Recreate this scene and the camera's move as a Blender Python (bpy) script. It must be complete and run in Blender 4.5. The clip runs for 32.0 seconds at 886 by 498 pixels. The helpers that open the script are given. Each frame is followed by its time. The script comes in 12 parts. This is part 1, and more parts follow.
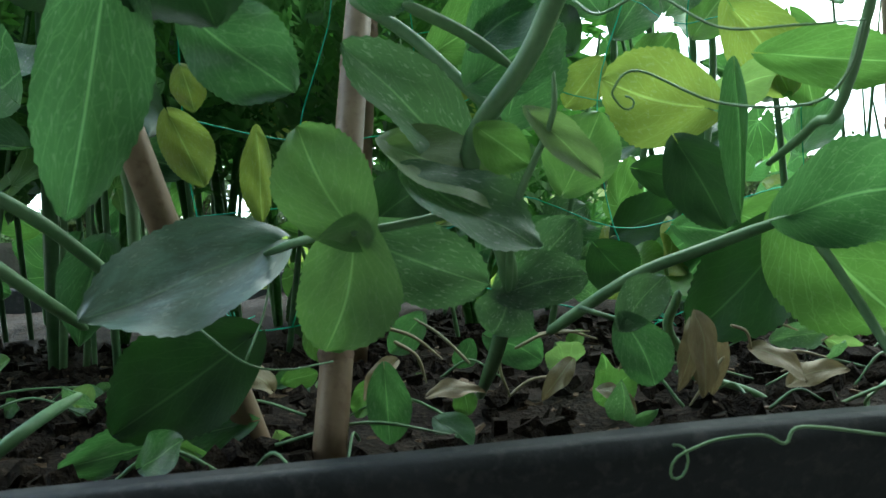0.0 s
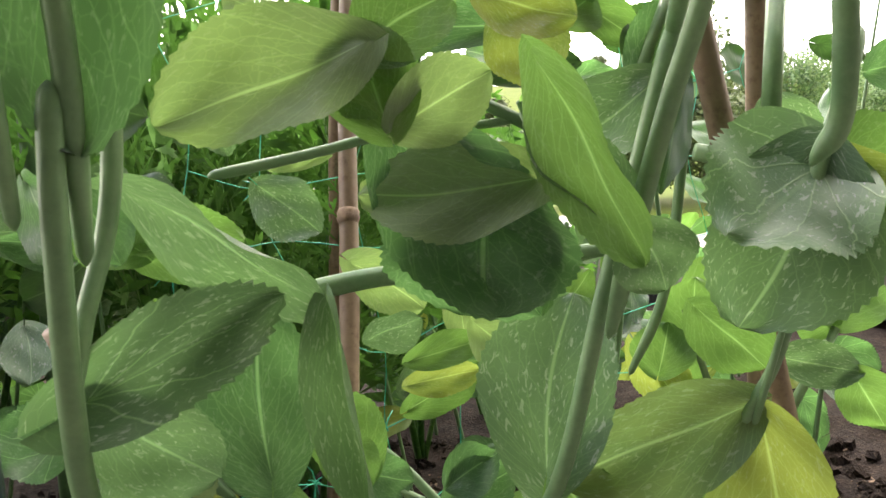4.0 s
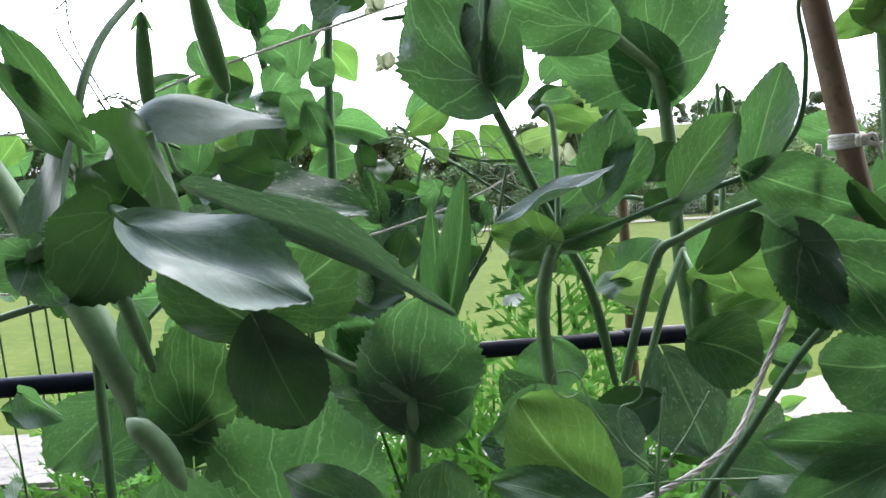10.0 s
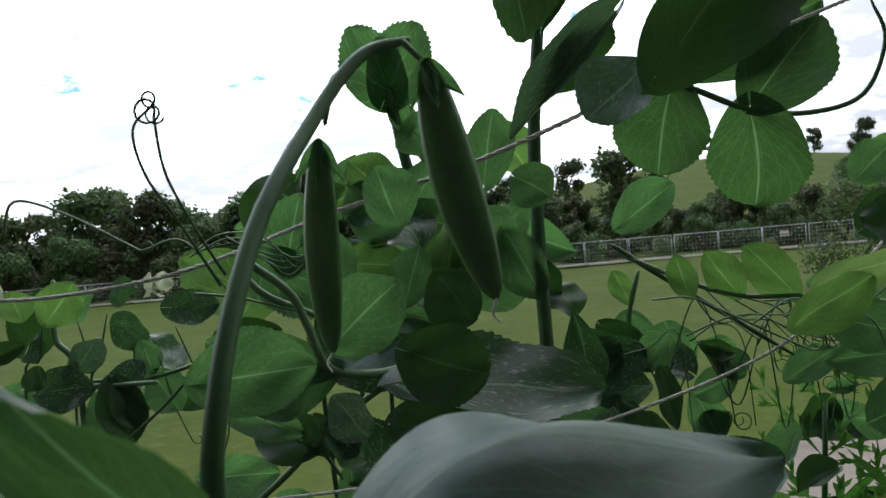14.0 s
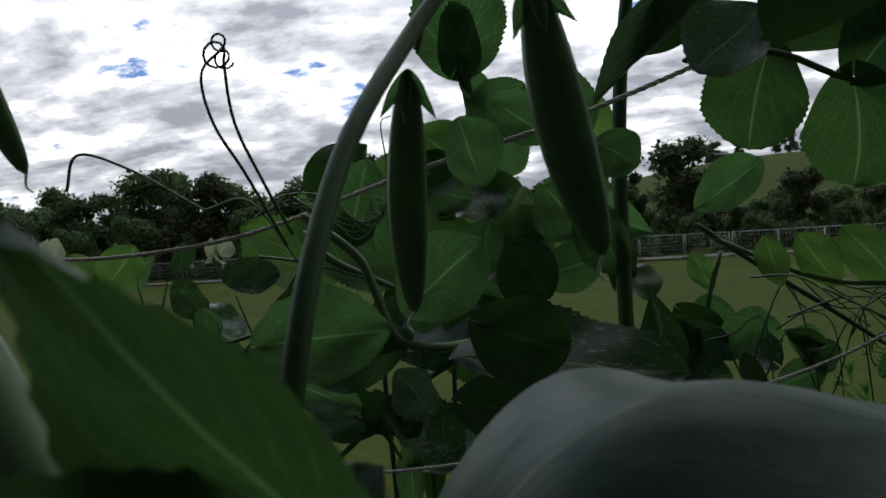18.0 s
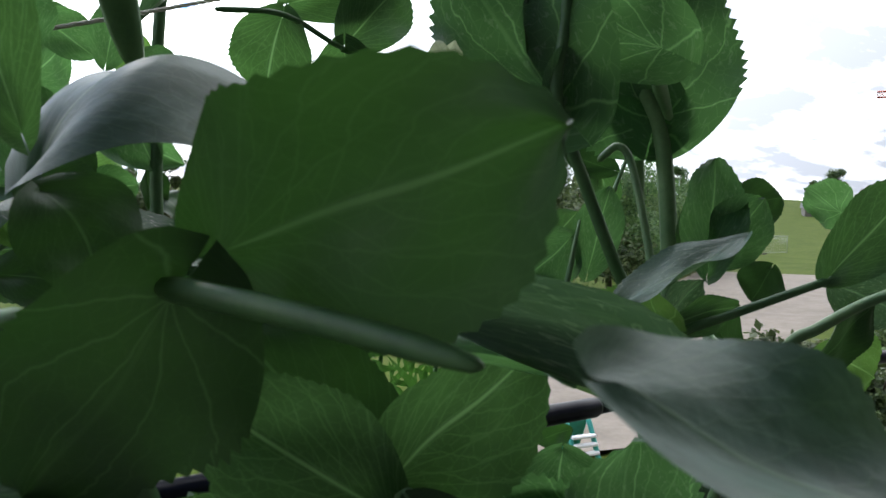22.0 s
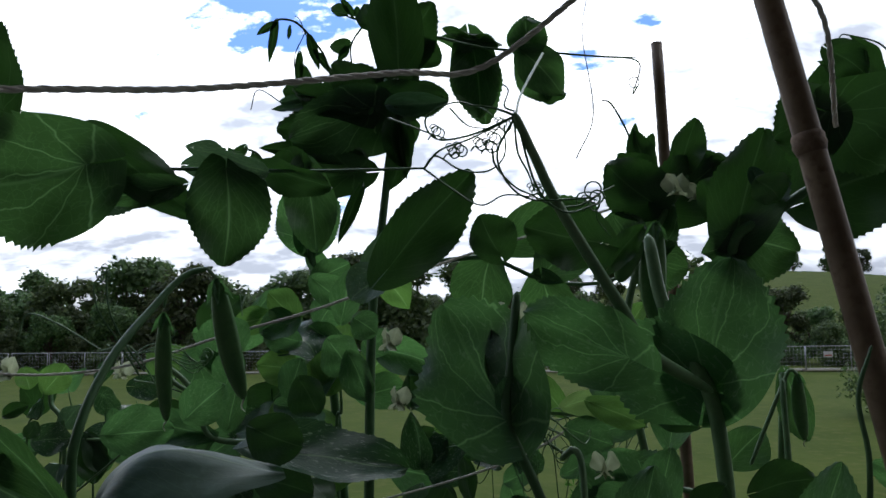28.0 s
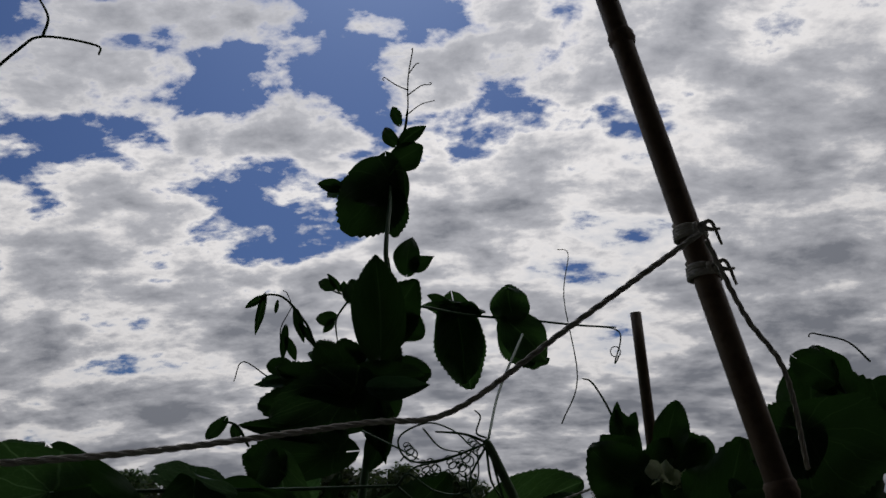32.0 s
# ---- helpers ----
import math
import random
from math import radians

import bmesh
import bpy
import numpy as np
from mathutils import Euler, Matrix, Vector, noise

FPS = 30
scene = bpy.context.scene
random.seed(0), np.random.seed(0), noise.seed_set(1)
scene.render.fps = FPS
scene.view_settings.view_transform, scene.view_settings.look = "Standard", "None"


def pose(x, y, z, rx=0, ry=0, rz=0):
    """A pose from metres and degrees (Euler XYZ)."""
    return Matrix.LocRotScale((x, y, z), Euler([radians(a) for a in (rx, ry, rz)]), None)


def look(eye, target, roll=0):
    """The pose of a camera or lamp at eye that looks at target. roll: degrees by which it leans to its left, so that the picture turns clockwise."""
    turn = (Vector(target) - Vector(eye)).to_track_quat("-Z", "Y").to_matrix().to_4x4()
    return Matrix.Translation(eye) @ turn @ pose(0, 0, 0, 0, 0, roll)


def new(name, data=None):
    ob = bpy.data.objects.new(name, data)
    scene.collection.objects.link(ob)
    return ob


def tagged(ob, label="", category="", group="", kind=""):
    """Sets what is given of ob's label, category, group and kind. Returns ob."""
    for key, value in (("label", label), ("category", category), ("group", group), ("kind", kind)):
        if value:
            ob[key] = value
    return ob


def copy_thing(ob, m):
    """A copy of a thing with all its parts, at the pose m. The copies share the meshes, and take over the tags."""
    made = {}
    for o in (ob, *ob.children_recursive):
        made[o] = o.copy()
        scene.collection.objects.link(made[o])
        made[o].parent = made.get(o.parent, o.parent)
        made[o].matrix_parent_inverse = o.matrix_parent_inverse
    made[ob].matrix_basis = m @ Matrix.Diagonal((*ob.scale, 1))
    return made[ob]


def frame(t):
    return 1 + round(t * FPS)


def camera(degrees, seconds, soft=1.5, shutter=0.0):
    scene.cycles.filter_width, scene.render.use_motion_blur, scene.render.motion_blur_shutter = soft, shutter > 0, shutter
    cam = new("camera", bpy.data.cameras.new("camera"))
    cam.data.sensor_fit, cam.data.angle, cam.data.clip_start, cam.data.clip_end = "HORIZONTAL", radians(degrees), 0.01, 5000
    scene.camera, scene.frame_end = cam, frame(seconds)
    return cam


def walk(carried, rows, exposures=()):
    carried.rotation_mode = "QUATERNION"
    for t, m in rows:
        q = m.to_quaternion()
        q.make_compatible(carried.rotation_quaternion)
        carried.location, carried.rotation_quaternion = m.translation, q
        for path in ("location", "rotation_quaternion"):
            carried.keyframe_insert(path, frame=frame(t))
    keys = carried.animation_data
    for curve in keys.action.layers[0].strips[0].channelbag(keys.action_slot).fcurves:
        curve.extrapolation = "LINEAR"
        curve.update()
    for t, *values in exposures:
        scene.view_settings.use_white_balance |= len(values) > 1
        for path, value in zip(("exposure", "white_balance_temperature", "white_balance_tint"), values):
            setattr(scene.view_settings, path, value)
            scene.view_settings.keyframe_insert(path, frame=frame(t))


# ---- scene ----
cam = camera(57.32, 32.0)
cam.data.dof.use_dof, cam.data.dof.focus_distance, cam.data.dof.aperture_fstop = True, 0.48, 62.0
PATH = [
    (0, (0.0260, 0.0025, 0.0678), (0.2457, 1.9899, 0.0241), -2.87),
    (0.5, (0.0244, 0.0006, 0.0883), (0.2626, 1.9849, 0.0128), -3.37),
    (1, (0.0205, -0.0017, 0.1116), (0.2881, 1.9761, -0.0183), -3.06),
    (1.5, (0.0166, -0.0066, 0.1422), (0.3093, 1.9639, -0.0351), -3.22),
    (2, (0.0137, -0.0168, 0.1585), (0.3358, 1.9481, -0.0298), -3.04),
    (2.5, (0.0122, -0.0283, 0.1791), (0.3616, 1.9310, -0.0180), -2.64),
    (3, (0.0091, -0.0385, 0.2052), (0.3965, 1.9126, -0.0025), -2.49),
    (3.5, (0.0089, -0.0492, 0.2285), (0.4060, 1.8938, -0.0304), -2.99),
    (5.5, (-0.0150, -0.0833, 0.3237), (0.4031, 1.8468, 0.0073), -5.47),
    (6, (-0.0210, -0.0870, 0.3537), (0.4012, 1.8466, 0.0657), -5.94),
    (6.5, (-0.0234, -0.0873, 0.3923), (0.3985, 1.8505, 0.1334), -5.94),
    (7, (-0.0239, -0.0878, 0.4185), (0.3890, 1.8519, 0.1598), -5.28),
    (7.5, (-0.0310, -0.0787, 0.4533), (0.2804, 1.8844, 0.2312), -6.43),
    (8, (-0.0269, -0.0747, 0.4729), (0.2233, 1.8956, 0.2385), -5.17),
    (8.5, (-0.0229, -0.0771, 0.4907), (0.1751, 1.8955, 0.2268), -3.89),
    (9, (-0.0246, -0.0789, 0.5169), (0.0726, 1.9065, 0.2953), -3.81),
    (9.5, (-0.0340, -0.0827, 0.5383), (-0.0230, 1.9093, 0.3598), -3.39),
    (10, (-0.0381, -0.0850, 0.5495), (-0.1008, 1.9068, 0.3792), -3.24),
    (10.5, (-0.0453, -0.0812, 0.5546), (-0.1360, 1.9042, 0.3310), -3.15),
    (11, (-0.0687, -0.0462, 0.5636), (-0.1047, 1.9385, 0.3197), -4.03),
    (11.5, (-0.0645, -0.0056, 0.5780), (0.0952, 1.9800, 0.3992), -5.80),
    (12, (-0.0737, 0.0310, 0.5862), (0.1738, 2.0075, 0.4068), -6.76),
    (12.5, (-0.0976, 0.0515, 0.5898), (0.1650, 2.0255, 0.4042), -8.30),
    (13, (-0.1210, 0.0747, 0.5946), (0.1847, 2.0386, 0.3721), -7.65),
    (13.5, (-0.1237, 0.0932, 0.6026), (-0.0508, 2.0850, 0.4365), -6.95),
    (14, (-0.1389, 0.1074, 0.6110), (-0.3053, 2.0994, 0.5482), -5.08),
    (14.5, (-0.1531, 0.1125, 0.6089), (-0.4694, 2.0869, 0.5675), -4.47),
    (16.5, (-0.1370, 0.1226, 0.5965), (-0.4661, 2.0952, 0.6190), -4.26),
    (17, (-0.1404, 0.1261, 0.6044), (-0.4702, 2.0985, 0.6317), -3.80),
    (17.5, (-0.1417, 0.1280, 0.6053), (-0.4665, 2.1009, 0.5571), -3.75),
    (18, (-0.1502, 0.1254, 0.6028), (-0.4459, 2.1018, 0.5241), -3.52),
    (19, (-0.1806, 0.1137, 0.6034), (-0.1174, 2.1102, 0.5040), -2.15),
    (19.5, (-0.1797, 0.1076, 0.6071), (0.1673, 2.0753, 0.5197), -1.49),
    (20, (-0.1827, 0.1018, 0.6005), (0.2814, 2.0452, 0.5123), -0.91),
    (20.5, (-0.1769, 0.0819, 0.5920), (0.3258, 2.0150, 0.4904), -0.35),
    (21, (-0.1819, 0.0607, 0.5773), (0.3964, 1.9736, 0.4973), -0.24),
    (21.5, (-0.1639, 0.0565, 0.5614), (0.5438, 1.9255, 0.4840), 0.79),
    (22, (-0.1542, 0.0460, 0.5568), (0.6335, 1.8820, 0.4627), 0.37),
    (22.5, (-0.1324, 0.0358, 0.5530), (0.7098, 1.8469, 0.4487), 0.17),
    (23, (-0.1247, 0.0291, 0.5481), (0.7360, 1.8294, 0.4139), -0.22),
    (23.5, (-0.1236, 0.0248, 0.5514), (0.7429, 1.8230, 0.4257), -0.04),
    (24, (-0.0992, 0.0226, 0.5612), (0.7381, 1.8327, 0.4106), -0.23),
    (24.5, (-0.0706, 0.0078, 0.5624), (0.5329, 1.9104, 0.4372), 0.17),
    (25, (-0.0602, -0.0025, 0.5666), (0.2918, 1.9622, 0.4399), -0.83),
    (25.5, (-0.0470, -0.0100, 0.5680), (0.1000, 1.9800, 0.4720), -1.30),
    (27.5, (-0.0093, -0.0514, 0.6045), (-0.2525, 1.9327, 0.6688), -1.36),
    (28, (-0.0124, -0.0562, 0.6274), (-0.2626, 1.9208, 0.7975), -0.80),
    (28.5, (-0.0095, -0.0643, 0.6382), (-0.2547, 1.9037, 0.8969), -0.43),
    (29, (-0.0080, -0.0639, 0.6452), (-0.1993, 1.8988, 0.9786), -0.21),
    (29.5, (-0.0094, -0.0666, 0.6522), (-0.1935, 1.8810, 1.0681), -0.38),
    (30, (-0.0061, -0.0729, 0.6580), (-0.1743, 1.8591, 1.1470), -0.19),
    (30.5, (-0.0036, -0.0719, 0.6632), (-0.1796, 1.8364, 1.2353), 0.00),
    (31, (-0.0044, -0.0691, 0.6686), (-0.1742, 1.8179, 1.3094), -0.48),
    (31.5, (-0.0018, -0.0659, 0.6714), (-0.1797, 1.8122, 1.3355), -0.85),
    (32, (-0.0022, -0.0655, 0.6690), (-0.2215, 1.8055, 1.3408), -0.54),
]
EXPOSURES = [(0, 0.98, 6050, -12), (0.5, 1.45, 6250, -1), (1, 2.2, 6800, 10), (2.2, 2.25, 7300, 14), (3.5, 1.85, 7900, 18), (5.5, 1.65, 6500, 11), (7, 1.9, 6500, 12), (9, 1.55, 6350, 14), (11, 0.48, 6350, 13), (13, 0, 6350, 11), (14, -0.85, 6400, 10), (17, -2.6, 6400, 11), (19, -1.4, 6500, 11), (21, -0.42, 6500, 10), (22, -0.22, 6400, 10), (23, 0.37, 6400, 10), (25, 0.2, 6400, 10), (27.5, -1.15, 6200, 11), (28, -1.38, 6100, 11), (29, -2.35, 6250, 11), (30, -2.9, 6400, 11), (32, -3.42, 6500, 13)]
walk(cam, [(t, look(eye, target, roll)) for t, eye, target, roll in PATH], EXPOSURES)

# ---- world and sun ----
world = bpy.data.worlds.new("sky")
scene.world = world
world.use_nodes = True
wn, wl = world.node_tree.nodes, world.node_tree.links
wn.clear()


def wnode(kind, **kw):
    n = wn.new(kind)
    for k, v in kw.items():
        n.inputs[k].default_value = v
    return n


SUN_EL, SUN_AZ = radians(52), radians(-12)
w_out, w_bg = wn.new("ShaderNodeOutputWorld"), wn.new("ShaderNodeBackground")
w_sky = wn.new("ShaderNodeTexSky")
w_sky.sky_type, w_sky.sun_disc, w_sky.sun_elevation, w_sky.sun_rotation = "NISHITA", False, SUN_EL, SUN_AZ
w_tc, w_sep = wn.new("ShaderNodeTexCoord"), wn.new("ShaderNodeSeparateXYZ")
w_add, w_max = wnode("ShaderNodeMath"), wnode("ShaderNodeMath")
w_add.operation, w_max.operation = "ADD", "MAXIMUM"
w_max.inputs[1].default_value, w_add.inputs[1].default_value = 0.0, 0.30
w_div = wn.new("ShaderNodeVectorMath")
w_div.operation = "DIVIDE"
w_comb = wn.new("ShaderNodeCombineXYZ")
wl.new(w_tc.outputs["Generated"], w_sep.inputs[0])
wl.new(w_sep.outputs[2], w_max.inputs[0])
wl.new(w_max.outputs[0], w_add.inputs[0])
for i in range(3):
    wl.new(w_add.outputs[0], w_comb.inputs[i])
wl.new(w_tc.outputs["Generated"], w_div.inputs[0])
wl.new(w_comb.outputs[0], w_div.inputs[1])
w_n1 = wnode("ShaderNodeTexNoise", Scale=3.2, Detail=9.0, Roughness=0.6, Distortion=0.15)
w_n2 = wnode("ShaderNodeTexNoise", Scale=10.5, Detail=9.0, Roughness=0.6, Distortion=0.2)
w_map = wn.new("ShaderNodeMapping")
w_map.inputs["Location"].default_value = (0.35, 0.2, 0.0)
w_map.inputs["Scale"].default_value = (0.85, 1.15, 0.0)
wl.new(w_div.outputs[0], w_map.inputs["Vector"])
wl.new(w_map.outputs[0], w_n1.inputs["Vector"])
wl.new(w_map.outputs[0], w_n2.inputs["Vector"])
w_sum = wn.new("ShaderNodeMath")
w_sum.operation = "MULTIPLY_ADD"
w_sum.inputs[1].default_value = 0.46
w_low = wn.new("ShaderNodeMapRange")
w_low.inputs[1].default_value, w_low.inputs[2].default_value = 0.52, 0.12
w_low.inputs[3].default_value, w_low.inputs[4].default_value = 0.0, 0.20
w_low2 = wn.new("ShaderNodeMapRange")
w_low2.inputs[1].default_value, w_low2.inputs[2].default_value = 0.40, 0.02
w_low2.inputs[3].default_value, w_low2.inputs[4].default_value = 0.0, 0.11
w_side = wn.new("ShaderNodeMapRange")  # the cloud closes up towards the east
w_side.inputs[1].default_value, w_side.inputs[2].default_value = -0.25, 0.45
w_side.inputs[3].default_value, w_side.inputs[4].default_value = -0.012, 0.13
wl.new(w_sep.outputs[0], w_side.inputs[0])
w_dense0 = wn.new("ShaderNodeMath")
w_dense0.operation = "ADD"
wl.new(w_side.outputs[0], w_dense0.inputs[1])
w_dense = wn.new("ShaderNodeMath")
w_dense.operation = "ADD"
wl.new(w_sep.outputs[2], w_low.inputs[0])
wl.new(w_low.outputs[0], w_dense.inputs[1])
wl.new(w_n2.outputs["Fac"], w_sum.inputs[0])
wl.new(w_n1.outputs["Fac"], w_sum.inputs[2])
w_r1, w_r2 = wn.new("ShaderNodeValToRGB"), wn.new("ShaderNodeValToRGB")
wl.new(w_sum.outputs[0], w_dense0.inputs[0])
wl.new(w_dense0.outputs[0], w_dense.inputs[0])
wl.new(w_dense.outputs[0], w_r1.inputs[0])
w_grey = wn.new("ShaderNodeMath")
w_grey.operation = "MULTIPLY_ADD"
w_grey.inputs[1].default_value = 0.34
wl.new(w_n2.outputs["Fac"], w_grey.inputs[0])
w_grey2 = wn.new("ShaderNodeMath")
w_grey2.operation = "ADD"
w_grey3 = wn.new("ShaderNodeMath")
w_grey3.operation = "MULTIPLY_ADD"
w_grey3.inputs[1].default_value = 0.28
wl.new(w_side.outputs[0], w_grey3.inputs[0])
wl.new(w_n1.outputs["Fac"], w_grey3.inputs[2])
wl.new(w_grey3.outputs[0], w_grey2.inputs[0])
wl.new(w_sep.outputs[2], w_low2.inputs[0])
wl.new(w_low2.outputs[0], w_grey2.inputs[1])
wl.new(w_grey2.outputs[0], w_grey.inputs[2])
wl.new(w_grey.outputs[0], w_r2.inputs[0])
w_r1.color_ramp.elements[0].position, w_r1.color_ramp.elements[1].position = 0.695, 0.765
e2 = w_r2.color_ramp.elements
e2.new(0.70)
e2.new(0.80)
for el, (p_, c_) in zip(e2, ((0.585, (0.95, 0.98, 1.02, 1)), (0.65, (1.2, 1.19, 1.17, 1)), (0.72, (0.68, 0.70, 0.74, 1)), (0.86, (0.30, 0.322, 0.365, 1)))):
    el.position, el.color = p_, c_
w_mix = wn.new("ShaderNodeMixRGB")
w_blue = wn.new("ShaderNodeMixRGB")
w_blue.blend_type = "MULTIPLY"
w_blue.inputs[0].default_value = 1.0
w_blue.inputs[2].default_value = (0.024, 0.036, 0.060, 1)
wl.new(w_sky.outputs[0], w_blue.inputs[1])
wl.new(w_r1.outputs[0], w_mix.inputs[0])
wl.new(w_blue.outputs[0], w_mix.inputs[1])
wl.new(w_r2.outputs[0], w_mix.inputs[2])
# clouds glow more towards the sun behind them
w_dot = wn.new("ShaderNodeVectorMath")
w_dot.operation = "DOT_PRODUCT"
w_dot.inputs[1].default_value = (math.sin(SUN_AZ) * math.cos(SUN_EL), math.cos(SUN_AZ) * math.cos(SUN_EL), math.sin(SUN_EL))
w_gain = wn.new("ShaderNodeMapRange")
w_gain.inputs[1].default_value, w_gain.inputs[2].default_value = 0.1, 0.97
w_gain.inputs[3].default_value, w_gain.inputs[4].default_value = 0.24, 1.95
w_lit = wn.new("ShaderNodeVectorMath")
w_lit.operation = "SCALE"
wl.new(w_tc.outputs["Generated"], w_dot.inputs[0])
wl.new(w_dot.outputs["Value"], w_gain.inputs[0])
wl.new(w_mix.outputs[0], w_lit.inputs[0])
wl.new(w_gain.outputs[0], w_lit.inputs["Scale"])
wl.new(w_lit.outputs[0], w_bg.inputs[0])
w_bg.inputs[1].default_value = 4.0
wl.new(w_bg.outputs[0], w_out.inputs[0])

sun = new("sun", bpy.data.lights.new("sun", "SUN"))
sun.data.energy, sun.data.angle, sun.data.color = 1.5, radians(12), (1.0, 0.95, 0.88)
sun.matrix_world = look((0, 0, 0), (-math.sin(SUN_AZ) * math.cos(SUN_EL), -math.cos(SUN_AZ) * math.cos(SUN_EL), -math.sin(SUN_EL)))


# ---- materials ----
def mat(name):
    m = bpy.data.materials.new(name)
    m.use_nodes = True
    nt = m.node_tree
    return m, nt, nt.nodes["Principled BSDF"], nt.nodes["Material Output"]


def add(nt, kind, **kw):
    n = nt.nodes.new(kind)
    for k, v in kw.items():
        n.inputs[k].default_value = v
    return n


def math_node(nt, op, a, b=None, clamp=False):
    n = nt.nodes.new("ShaderNodeMath")
    n.operation, n.use_clamp = op, clamp
    for i, v in enumerate((a, b)):
        if v is None:
            continue
        if isinstance(v, (int, float)):
            n.inputs[i].default_value = v
        else:
            nt.links.new(v, n.inputs[i])
    return n.outputs[0]


def ramp(nt, fac, stops):
    r = nt.nodes.new("ShaderNodeValToRGB")
    e = r.color_ramp.elements
    while len(e) < len(stops):
        e.new(0.5)
    for el, (p, c) in zip(e, stops):
        el.position, el.color = p, (c, c, c, 1) if isinstance(c, float) else (*c, 1)
    nt.links.new(fac, r.inputs[0])
    return r.outputs[0]


def mixc(nt, fac, a, b, mode="MIX"):
    n = nt.nodes.new("ShaderNodeMixRGB")
    n.blend_type = mode
    for i, v in enumerate((fac, a, b)):
        if isinstance(v, (int, float)):
            n.inputs[i].default_value = v
        elif isinstance(v, tuple):
            n.inputs[i].default_value = (*v, 1)
        else:
            nt.links.new(v, n.inputs[i])
    return n.outputs[0]


def noisy(name, a, b, scale, rough=0.7, bump=0.3, bump_scale=None, third=None, spec=0.4, metal=0.0, dist=0.002):
    """Two-tone surface with grain, patches and fine relief."""
    m, nt, p, _ = mat(name)
    tc = add(nt, "ShaderNodeTexCoord")
    n1 = add(nt, "ShaderNodeTexNoise", Scale=scale, Detail=6.0, Roughness=0.65)
    n2 = add(nt, "ShaderNodeTexNoise", Scale=scale * 6.3, Detail=4.0, Roughness=0.6)
    nt.links.new(tc.outputs["Object"], n1.inputs["Vector"])
    nt.links.new(tc.outputs["Object"], n2.inputs["Vector"])
    c = mixc(nt, ramp(nt, n1.outputs["Fac"], [(0.35, 0.0), (0.65, 1.0)]), a, b)
    if third:
        c = mixc(nt, ramp(nt, n2.outputs["Fac"], [(0.52, 0.0), (0.68, 1.0)]), c, third)
    else:
        c = mixc(nt, 0.35, c, ramp(nt, n2.outputs["Fac"], [(0.3, 0.55), (0.7, 1.0)]), "MULTIPLY")
    nt.links.new(c, p.inputs["Base Color"])
    p.inputs["Roughness"].default_value = rough
    p.inputs["Specular IOR Level"].default_value = spec
    p.inputs["Metallic"].default_value = metal
    if bump:
        b_ = add(nt, "ShaderNodeBump", Strength=bump, Distance=dist)
        nt.links.new(n2.outputs["Fac"], b_.inputs["Height"])
        nt.links.new(b_.outputs[0], p.inputs["Normal"])
    return m


